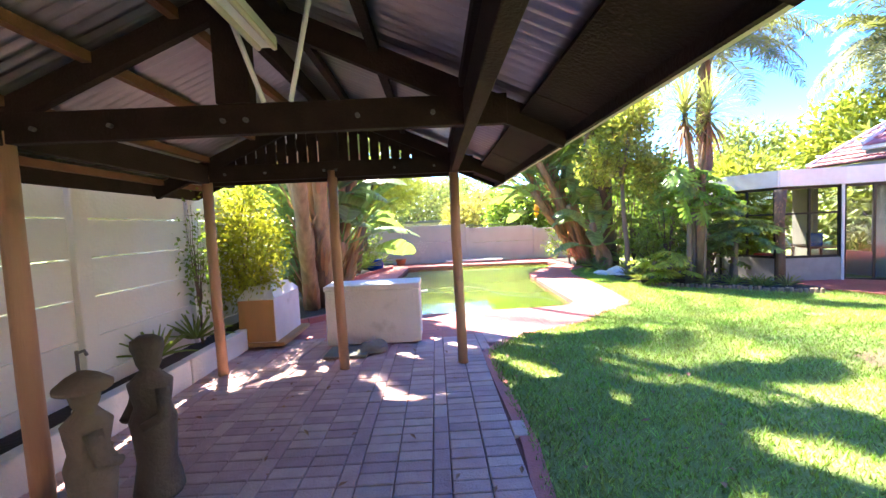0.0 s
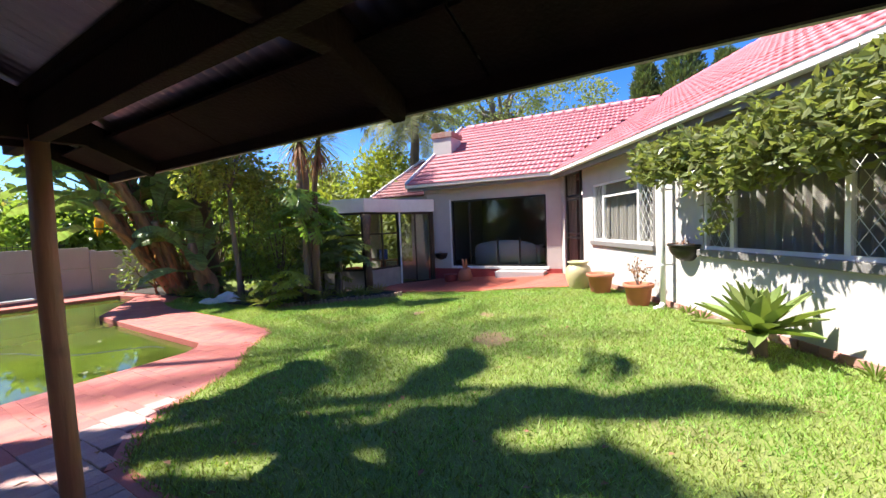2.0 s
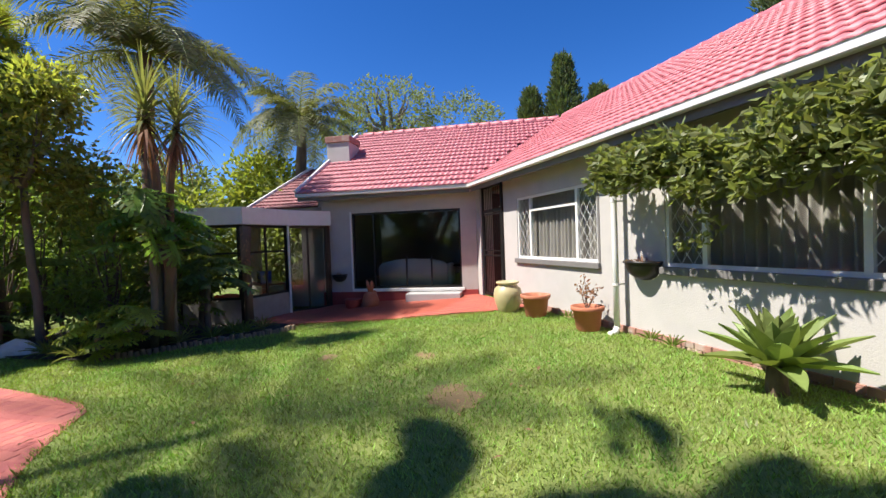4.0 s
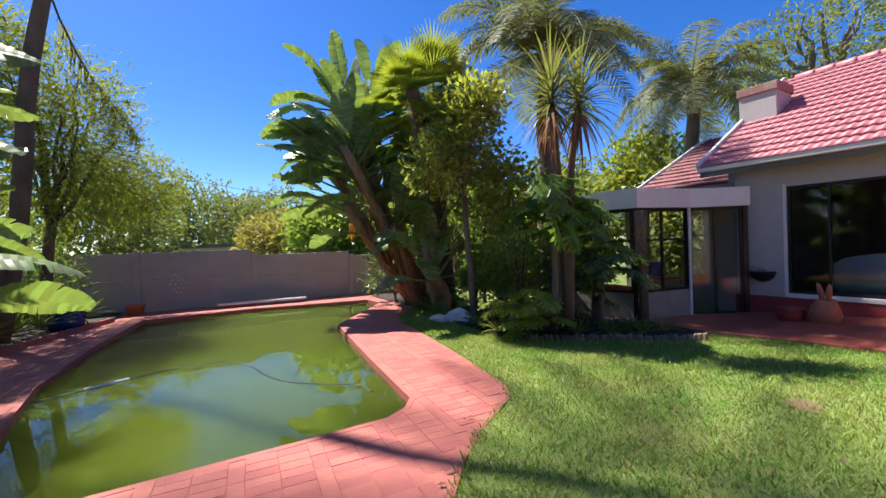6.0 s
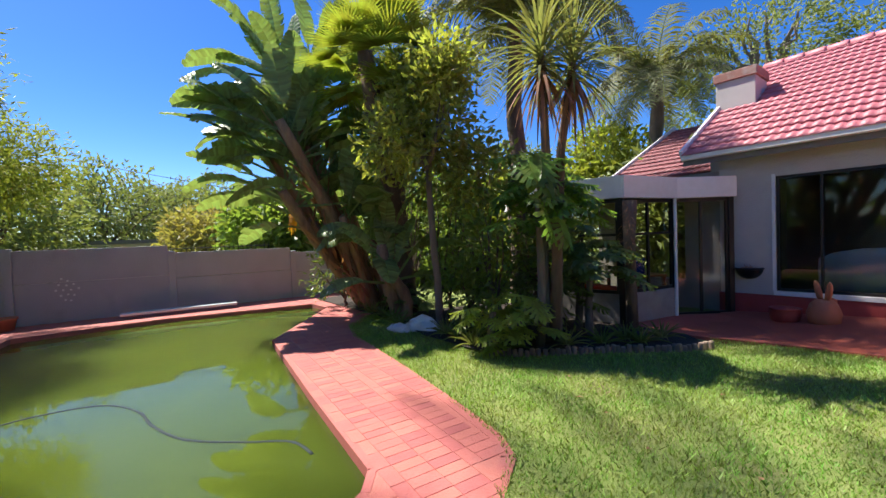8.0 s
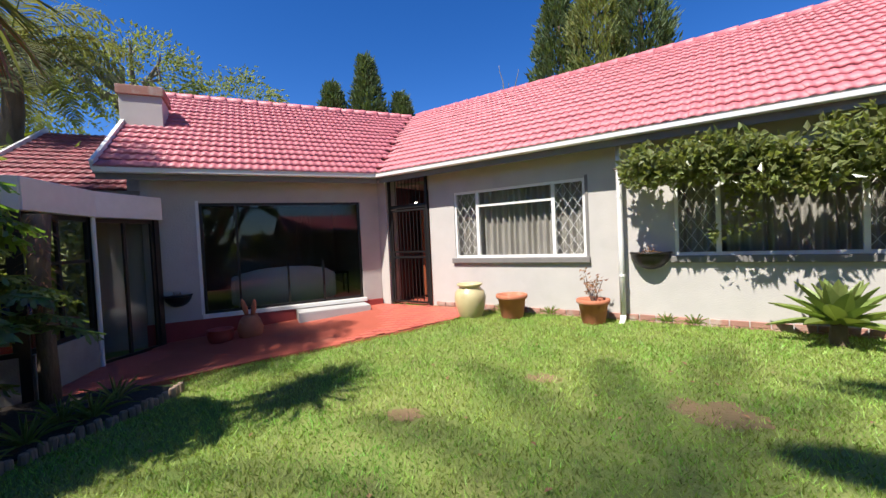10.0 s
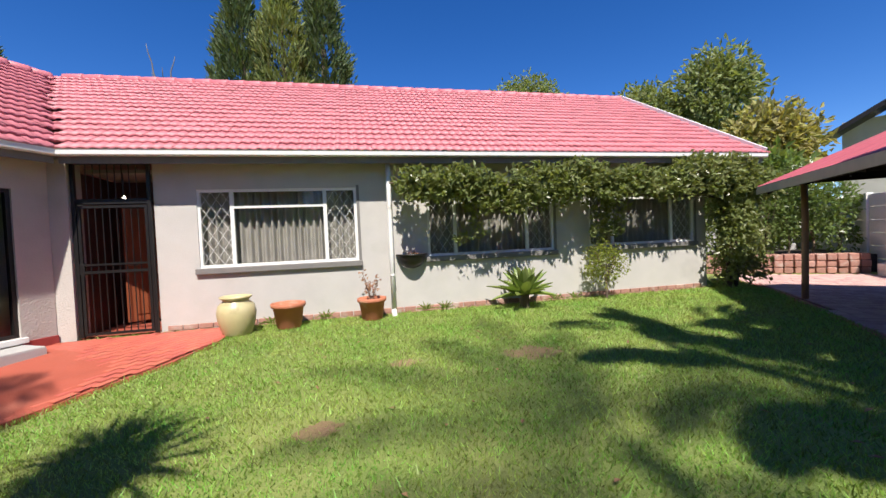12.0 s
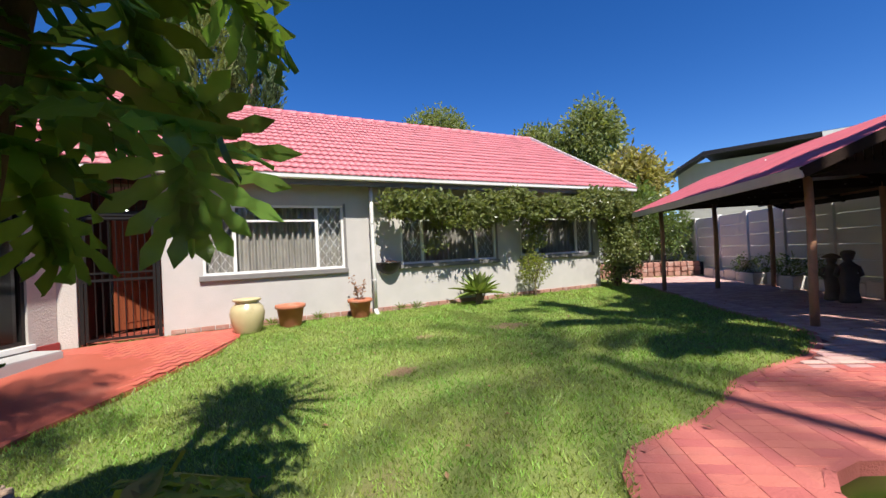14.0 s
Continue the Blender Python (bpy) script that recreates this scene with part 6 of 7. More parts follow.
def lounge_window():
    t = thing("window_lounge", "large dark-framed sliding window with pale curtains inside", "window", WB, kind="structure")
    u0, u1, z0, z1 = 0.42, 3.47, 0.18, 2.28
    for a, b, c, d in ((u0, u1, z0, z0 + 0.05), (u0, u1, z1 - 0.05, z1), (u0, u0 + 0.05, z0 + 0.05, z1 - 0.05), (u1 - 0.05, u1, z0 + 0.05, z1 - 0.05)):
        part("window_frame", B(a, b, -0.12, -0.04, c, d), M_BLACK, t)
    for u in (1.25, 1.95, 2.85):
        part("mullion", B(u - 0.018, u + 0.018, -0.115, -0.045, z0 + 0.05, 1.05 if u < 2 else z1 - 0.05), M_DARKFRAME, t)
    for a, b in ((u0 + 0.05, 1.95), (1.95, u1 - 0.05)):
        p = part("pane", B(a, b, -0.083, -0.079, z0 + 0.05, z1 - 0.05), M_GLASS_DARK, t)
        p.visible_shadow = False
    part("window_sill", B(u0 - 0.06, u1 + 0.03, -0.04, 0.05, 0.10, 0.178, 0.006), M_WHITE, t)
    part("outer_frame", B(u1, u1 + 0.05, -0.03, 0.012, z0, z1 + 0.04), M_WHITE, t)
    s = thing("door_step", "low pale grey tiled step below the window", "step", WB)
    part("tread", B(0.42, 1.85, 0.055, 0.50, -0.26, 0.085, 0.012), M_STEP, s)
    part("riser_tile", B(0.42, 1.85, 0.502, 0.508, -0.25, 0.06), M_STEP, s)
    bm = B(0.0, 0.42, 0.002, 0.035, -0.5, 0.12)
    bx(bm, 1.86, 4.37, 0.002, 0.035, -0.5, 0.095)
    ob = part("plinth_wing", bm, M_PLINTH_RED)
    ob.matrix_basis = WB
    tagged(ob, "dark red painted plinth of the wing", "plinth", kind="structure")
    # pale sofa seen from behind through the glass
    so = thing("sofa", "long pale cloth sofa with curved back", "sofa", WB @ pose(1.95, -0.75, 0.16))
    bm = bmesh.new()
    prof = [(-1.0, 0.0), (-1.02, 0.55), (-0.9, 0.68), (-0.5, 0.76), (0, 0.78), (0.5, 0.76), (0.9, 0.68), (1.02, 0.55), (1.0, 0.0)]
    fr = [bm.verts.new((x, 0.11, z)) for x, z in prof]
    bk = [bm.verts.new((x, -0.11, z)) for x, z in prof]
    bm.faces.new(fr)
    bm.faces.new(bk[::-1])
    for i in range(len(prof)):
        j = (i + 1) % len(prof)
        bm.faces.new((fr[i], bk[i], bk[j], fr[j]))
    bmesh.ops.bevel(bm, geom=bm.edges[:], offset=0.03, segments=2, affect="EDGES")
    part("backrest", bm, M_SOFA, so, smooth=True)
    part("seat", B(-0.95, 0.95, -0.85, -0.12, 0.05, 0.42, 0.05), M_SOFA, so)
    for x in (-1.0, 1.0):
        part("armrest", B(x - 0.1, x + 0.1, -0.85, -0.12, 0.0, 0.6, 0.07), M_SOFA, so)
    tb = thing("side_table", "dark wooden side table in the lounge", "table", WB @ pose(0.75, -1.5, 0.16))
    part("tabletop", B(-0.3, 0.3, -0.3, 0.3, 0.5, 0.54, 0.01), M_DARKWOOD, tb)
    for x in (-0.26, 0.26):
        for y in (-0.26, 0.26):
            part("leg", B(x - 0.02, x + 0.02, y - 0.02, y + 0.02, 0, 0.5), M_DARKWOOD, tb)
    # window in the far wall, with tied curtains
    w = thing("lounge_curtain", "dark tied-back curtains at the far lounge window", "curtain", WB)
    for u, s in ((0.75, 1), (1.35, -1)):
        V, Fc = [], []
        for k in range(13):
            f = k / 12
            for z, wd in ((2.3, 0.5), (1.4, 0.12), (0.5, 0.3)):
                V.append((u + s * (0.02 + f * wd), -4.86 + 0.03 * math.sin(f * 25), z))
        for k in range(12):
            for j in range(2):
                Fc.append((3 * k + j, 3 * k + 3 + j, 3 * k + 4 + j, 3 * k + 1 + j))
        raw("drape", V, Fc, M_CURTAIN, w, smooth=True)


lounge_window()


def chimney():
    t = thing("chimney", "plastered chimney stack with red cap", "chimney", WB @ pose(4.55, -2.1, 0))
    part("chimney_body", B(-0.38, 0.38, -0.42, 0.42, 3.2, 4.72, 0.01), M_PLASTER, t)
    part("cap", B(-0.42, 0.42, -0.46, 0.46, 4.72, 4.92, 0.015), M_PLINTHBRICK, t)


chimney()


def downpipe():
    t = thing("downpipe", "white painted round downpipe on the house wall", "downpipe", Matrix.Translation((6.53, -2.58, 0)))
    part("pipe", tube(bmesh.new(), [(0, 0, 0.08), (0, 0, 1.2), (0, 0, 2.2), (0, 0, 2.69)], 0.042, 12), M_WHITE, t, smooth=True)
    part("shoe", tube(bmesh.new(), [(0, 0, 0.10), (0, 0.03, 0.03), (0, 0.14, 0.0)], 0.044, 12), M_WHITE, t, smooth=True)
    for z in (0.7, 1.9):
        part("bracket", tube(bmesh.new(), [(0, 0, z), (0, 0, z + 0.03)], 0.05, 12), M_WHITE, t)
        part("stud", B(-0.01, 0.01, -0.175, -0.04, z + 0.005, z + 0.025), M_WHITE, t)


downpipe()

# pots and planters along the wall
JAR = [(0.17, 0), (0.20, 0.05), (0.255, 0.22), (0.275, 0.36), (0.25, 0.47), (0.185, 0.53), (0.18, 0.55), (0.22, 0.575), (0.225, 0.60), (0.205, 0.605), (0.16, 0.56), (0.15, 0.3)]
t = thing("glazed_jar", "large pale green glazed garden jar, empty", "pot", Matrix.Translation((8.97, -2.12, -0.03)) @ Matrix.Scale(1.02, 4))
part("jar", lathe(bmesh.new(), JAR, 36), M_GLAZE, t, smooth=True)
POT = [(0.17, 0), (0.185, 0.02), (0.235, 0.33), (0.26, 0.335), (0.268, 0.35), (0.268, 0.40), (0.24, 0.405), (0.225, 0.34), (0.20, 0.30)]


def pot(x, y, s, label, plant):
    t = thing("terracotta_pot", label, "pot", pose(x, y, ground_z(x, y)) @ Matrix.Scale(s, 4), group="terracotta pots at the wall")
    part("pot", lathe(bmesh.new(), POT, 36), M_TERRA, t, smooth=True)
    part("soil", lathe(bmesh.new(), [(0.205, 0.30), (0.21, 0.33), (0.1, 0.34)], 24), M_SOIL, t)
    if plant:
        rng = random.Random(6)
        bm, L = bmesh.new(), Leaves()
        p = thing("pot_plant", "sparse dry-leaved plant growing in the pot", "plant", pose(x, y, ground_z(x, y) + 0.34 * s))
        for i in range(6):
            q = Vector((rng.uniform(-0.16, 0.16), rng.uniform(-0.16, 0.16), rng.uniform(0.25, 0.52)))
            branch(bm, rng, (0, 0, -0.03), q, 0.008, 0.004, 0.03)
            for _ in range(16):
                L.blade(q * rng.uniform(0.4, 1.05) + rv(rng) * 0.05, rv(rng), rv(rng), 0.07, 0.03)
        part("stem", bm, M_BARK, p)
        L.make("foliage", L_DRY, p)


pot(8.25, -2.3, 1.0, "wide terracotta pot with thick rim", False)
pot(6.92, -2.38, 0.92, "terracotta pot holding a sparse dry plant", True)


def wall_basket(m, r, label, material):
    t = thing("wall_planter", label, "planter", m)
    bm = bmesh.new()
    rings = []
    for k in range(7):
        a = k / 6 * math.pi / 2
        rr, z = r * math.cos(a), -r * 0.95 * math.sin(a)
        rings.append([bm.verts.new((rr * math.cos(math.pi * j / 14), rr * math.sin(math.pi * j / 14), z)) for j in range(15)])
    for a, b in zip(rings, rings[1:]):
        for j in range(14):
            bm.faces.new((a[j], a[j + 1], b[j + 1], b[j]))
    bmesh.ops.remove_doubles(bm, verts=bm.verts, dist=0.001)
    bm.faces.ensure_lookup_table()
    part("basket", bm, material, t, smooth=True)
    part("rim", tube(bmesh.new(), [(r * math.cos(math.pi * j / 14), r * math.sin(math.pi * j / 14), 0) for j in range(15)], 0.02, 8), material, t, smooth=True)
    rng = random.Random(13)
    L = Leaves()
    for _ in range(70):
        a, q = rng.uniform(0, math.pi), rng.uniform(0.1, 0.9) * r
        L.strip(Vector((q * math.cos(a), q * math.sin(a), -0.02)), Vector((rng.uniform(-1, 1), rng.uniform(-0.2, 1), 1.2)), rng.uniform(0.08, 0.2), 0.012, 2.2, 4)
    L.make("dry_fibre", L_DRY, t, "dry brown fibre lining")


wall_basket(Matrix.Translation((6.15, WALL_Y + 0.003, 1.05)), 0.27, "dark half-round wall planter lined with dry fibre", M_BLACK)
wall_basket(WB @ pose(3.88, 0.003, 0.58), 0.22, "dark iron wall basket with dried fibre", M_BLACK)


def bunny_planter(x, y):
    t = thing("rabbit_planter", "terracotta rabbit-shaped planter with upright ears", "ornament", pose(x, y, ground_z(x, y) + 0.028, 0, 0, 200) @ Matrix.Scale(1.22, 4))
    bm = lathe(bmesh.new(), [(0.10, 0), (0.16, 0.06), (0.18, 0.18), (0.14, 0.30), (0.09, 0.36)], 24)
    part("body", bm, M_TERRA, t, smooth=True)
    for s in (-0.05, 0.05):
        part("ear", tube(bmesh.new(), [(s, 0, 0.36), (s * 1.5, 0, 0.45), (s * 2.0, -0.01, 0.56), (s * 2.2, -0.02, 0.60)], [0.028, 0.038, 0.028, 0.008], 10), M_TERRA, t, smooth=True)
    part("snout", lathe(bmesh.new(), [(0.02, -0.03), (0.06, 0.0), (0.055, 0.05), (0.02, 0.07)], 14, Matrix.Translation((0, 0.09, 0.31))), M_TERRA, t, smooth=True)


bunny_planter(12.28, 0.08)
t = thing("red_bowl_pot", "low round red pot on the patio", "pot", pose(12.5, 0.5, ground_z(12.5, 0.5) + 0.028))
part("pot", lathe(bmesh.new(), [(0.12, 0), (0.19, 0.08), (0.215, 0.18), (0.20, 0.25), (0.22, 0.27), (0.19, 0.27), (0.15, 0.15)], 28), M_PLINTH_RED, t, smooth=True)

# ---- glazed room ----


def sunroom():
    P = [(13.55, 1.02), (13.05, 2.05), (11.98, 2.98), (12.35, 4.3), (14.6, 5.6)]
    z0, zt, zf = -0.32, 2.0, 2.36
    t = thing("glazed_room", "glazed garden room with dark frames and white fascia", "garden room", kind="structure")
    for i in range(4):
        p, q = Vector((*P[i], 0)), Vector((*P[i + 1], 0))
        d = (q - p)
        ln = d.length
        m = Matrix.Translation(p) @ Matrix.Rotation(math.atan2(d.y, d.x), 4, "Z")
        f = part("fascia", B(-0.06, ln + 0.06, -0.03, 0.12, zt - 0.03, zf, 0.006), M_WHITE, t, "white painted fascia box", matrix=m)
        part("frame_post", B(-0.05, 0.05, -0.05, 0.05, z0, zt - 0.031), M_DARKFRAME, t, matrix=m)
        n = 2
        low = 0.28 if i else z0 + 0.04
        if i:
            part("low_wall", B(0.05, ln - 0.05, -0.06, 0.06, z0 - 0.1, low - 0.02), M_CONCRETE, t, "grey rendered low wall", matrix=m)
        for k in range(n):
            a, b = 0.05 + (ln - 0.1) * k / n, 0.05 + (ln - 0.1) * (k + 1) / n
            part("frame_bar", B(a, b, -0.02, 0.02, low - 0.02, low + 0.04), M_DARKFRAME, t, matrix=m)
            part("frame_bar", B(a, b, -0.02, 0.02, zt - 0.10, zt - 0.032), M_DARKFRAME, t, matrix=m)
            part("frame_bar", B(a, a + 0.045, -0.021, 0.021, low + 0.041, zt - 0.101), M_DARKFRAME, t, matrix=m)
            if i:
                part("frame_bar", B(a + 0.045, b, -0.02, 0.02, 1.30, 1.345), M_DARKFRAME, t, matrix=m)
            g = part("pane", B(a + 0.045, b, -0.004, 0.0, low + 0.04, zt - 0.10), M_GLASS, t, matrix=m)
            g.visible_shadow = False
    bm = prism(bmesh.new(), [(13.55, 1.02), (15.6, 2.6), (14.6, 5.6), (12.35, 4.3), (11.98, 2.98), (13.05, 2.05)][::1], z0 - 0.05, z0 + 0.02)
    part("floor_slab", bm, M_TILEFLOOR, t)
    bm = prism(bmesh.new(), [(13.6, 1.15), (15.6, 2.6), (14.6, 5.5), (12.42, 4.25), (12.08, 3.0), (13.08, 2.15)], 2.20, 2.30)
    part("roof_deck", bm, M_ROOM, t)
    for x, y in ((13.05, 2.05),):
        part("drain_pipe", tube(bmesh.new(), [(x - 0.09, y - 0.03, z0), (x - 0.09, y - 0.03, zt)], 0.03, 10), M_WHITE, t)
    # weathered tiled slope behind it
    up = Matrix.Rotation(radians(25), 4, "X")
    m = WB @ Matrix.Translation((0, -0.55, 2.58)) @ Matrix.Rotation(math.pi, 4, "Z") @ up
    tiled_slope("roof_garden_room", m, lambda s: -7.05, lambda s: -4.3, 14, M_ROOF_OLD, "weathered dark red tiled roof behind the glazed room")
    bm = beam(bmesh.new(), (7.07, -0.55, 2.62), (7.07, -4.7, 4.58), 0.05, 0.14)
    ob = part("verge_garden_room", bm, M_WHITE)
    ob.matrix_basis = WB
    tagged(ob, "white verge board of the lower roof", "trim", kind="structure")
    wall("wall_garden_room", WB, 4.36, 7.0, -0.4, 2.5, 0.15, [(5.0, 6.4, 0.3, 2.0)], M_ROOM, "inner wall behind the glazed room")
    # things inside
    s = thing("red_bench", "low bench with bright red cushion in the glazed room", "bench", pose(12.75, 3.3, z0 + 0.02, 0, 0, 40))
    part("cushion", B(-0.5, 0.5, -0.22, 0.22, 0.46, 0.60, 0.04), M_REDCLOTH, s)
    for x in (-0.42, 0.42):
        part("leg", B(x - 0.03, x + 0.03, -0.18, 0.18, 0, 0.46), M_DARKWOOD, s)
    s = thing("wooden_table", "dark wooden table in the glazed room", "table", pose(13.9, 2.7, z0 + 0.02, 0, 0, 30))
    part("tabletop", B(-0.6, 0.6, -0.35, 0.35, 0.72, 0.76, 0.01), M_REDDOOR, s)
    for x in (-0.54, 0.54):
        for y in (-0.3, 0.3):
            part("leg", B(x - 0.03, x + 0.03, y - 0.03, y + 0.03, 0, 0.72), M_REDDOOR, s)
    s = thing("blue_box", "blue storage box on the table", "box", pose(13.8, 2.7, z0 + 0.78, 0, 0, 20))
    part("body", B(-0.18, 0.18, -0.14, 0.14, 0, 0.30, 0.01), M_BLUE, s)
    part("lid", B(-0.19, 0.19, -0.15, 0.15, 0.30, 0.33, 0.01), M_BLUE, s)
    # old trunk beside it
    s = thing("tree_fern", "shaggy brown tree fern trunk at the glazed room", "plant", pose(11.65, 2.85, -0.3))
    part("trunk", tube(bmesh.new(), [(0, 0, 0), (0.02, 0, 0.8), (0, 0.02, 1.5), (0.01, 0, 2.2)], [0.10, 0.085, 0.095, 0.12], 12), M_BARK, s, smooth=True)
    rng = random.Random(77)
    D = Leaves()
    for i in range(170):
        az, z = rng.uniform(0, 6.3), rng.uniform(0.9, 2.2)
        D.strip(Vector((math.cos(az) * 0.08, math.sin(az) * 0.08, z)), Vector((math.cos(az), math.sin(az), 0.1)), rng.uniform(0.08, 0.2), 0.02, 2, 3)
    D.make("fibre", L_DRY, s)


sunroom()

# ---- bed edging, rocks and poolside things ----


def log_edging():
    t = thing("log_edging", "row of upright split logs edging the bed", "edging")
    pts = [(9.3, 4.68), (9.42, 4.3), (9.6, 3.92), (9.85, 3.5), (10.05, 3.1), (10.2, 2.6), (10.4, 2.2), (10.65, 1.85)]
    rng = random.Random(15)
    me = bpy.data.meshes.new("log")
    bm = tube(bmesh.new(), [(0, 0, -0.15), (0, 0, 0.08), (0, 0, 0.095)], [0.036, 0.035, 0.028], 8)
    bm.to_mesh(me)
    bm.free()
    me.materials.append(M_LOG)
    for (x0, y0), (x1, y1) in zip(pts, pts[1:]):
        n = int(math.hypot(x1 - x0, y1 - y0) / 0.072)
        for i in range(n):
            x, y = x0 + (x1 - x0) * i / n, y0 + (y1 - y0) * i / n
            o = new("log", me)
            o.parent = t
            o.matrix_basis = pose(x + rng.uniform(-0.012, 0.012), y + rng.uniform(-0.012, 0.012), ground_z(x, y) + rng.uniform(-0.02, 0.02), rng.uniform(-6, 6), rng.uniform(-6, 6), rng.uniform(0, 360))


log_edging()
bm = bmesh.new()
BED = [(9.35, 4.7), (9.65, 3.95), (10.1, 3.15), (10.7, 1.9), (11.4, 2.1), (12.0, 3.0), (13.6, 5.3), (14.5, 9.5), (12.8, 10.5), (11.5, 8.3), (10.75, 6.9), (10.0, 6.0)]
bm.faces.new([bm.verts.new((x, y, ground_z(x, y) + 0.03)) for x, y in BED])
bmesh.ops.triangulate(bm, faces=bm.faces[:])
tagged(part("bed_soil", bm, M_SOIL), "dark leaf-strewn bed soil", "soil", kind="structure")
bm = bmesh.new()
bm.faces.new([bm.verts.new(gw(a, b, pave_z(b) + 0.06)) for a, b in ((-2.80, 2.4), (-2.74, 2.65), (-2.08, 3.24), (-1.97, 3.94), (-1.99, 4.68), (-2.23, 5.22), (-2.83, 5.72), (-3.22, 6.5), (-3.0, 7.6), (-2.62, 9.6), (-1.97, 11.7), (-2.05, 12.95), (-4.55, 12.95), (-4.55, 2.4))])
tagged(part("pool_bed_soil", bm, M_SOIL), "dark soil of the poolside bed", "soil", kind="structure")


def kerb():
    t = thing("bed_kerb", "low red brick kerb round the poolside bed", "kerb", kind="structure")
    pts = [(-2.72, 2.6), (-2.05, 3.2), (-1.93, 3.94), (-1.95, 4.7), (-2.2, 5.26), (-2.8, 5.75), (-3.2, 6.5), (-3.0, 7.5), (-2.6, 9.5), (-1.95, 11.6)]
    for (a0, b0), (a1, b1) in zip(pts, pts[1:]):
        p, q = gw(a0, b0, pave_z(b0)), gw(a1, b1, pave_z(b1))
        n = int((q - p).length / 0.235)
        for i in range(n):
            s, e = p + (q - p) * (i / n), p + (q - p) * ((i + 0.94) / n)
            part("brick", beam(bmesh.new(), s + Vector((0, 0, 0.05)), e + Vector((0, 0, 0.05)), 0.105, 0.11), M_BRICK_RED, t)


kerb()


def rock(name, label, p, size, material, seed):
    bm = bmesh.new()
    bmesh.ops.create_icosphere(bm, subdivisions=3, radius=1)
    for v in bm.verts:
        k = 1 + 0.28 * noise.noise(v.co * 1.4 + Vector((seed, 0, 0))) + 0.1 * noise.noise(v.co * 4 + Vector((0, seed, 0)))
        v.co = Vector((v.co.x * size[0] * k, v.co.y * size[1] * k, max(-0.3, v.co.z) * size[2] * k))
    ob = part(name, bm, material)
    ob.location = p
    return tagged(ob, label, "rock")


rock("rock", "white painted rock at the lawn edge", (10.42, 6.2, -0.15), (0.22, 0.3, 0.2), M_WHITEROCK, 1)
rock("rock", "smaller white rock at the lawn edge", (10.2, 6.55, -0.15), (0.16, 0.22, 0.1), M_WHITEROCK, 3)
c = gw(-1.02, 0.55)
rock("rock", "flat grey rock on the paving before the counter", (c.x, c.y, 0.04), (0.2, 0.13, 0.09), M_ROCK, 5)
tagged(part("paving_slab", B(-0.24, 0.24, -0.2, 0.2, 0.012, 0.045, 0.008, G @ Matrix.Translation((-1.3, 0.5, 0))), M_ROCK), "loose dark slab beside the pole", "slab")


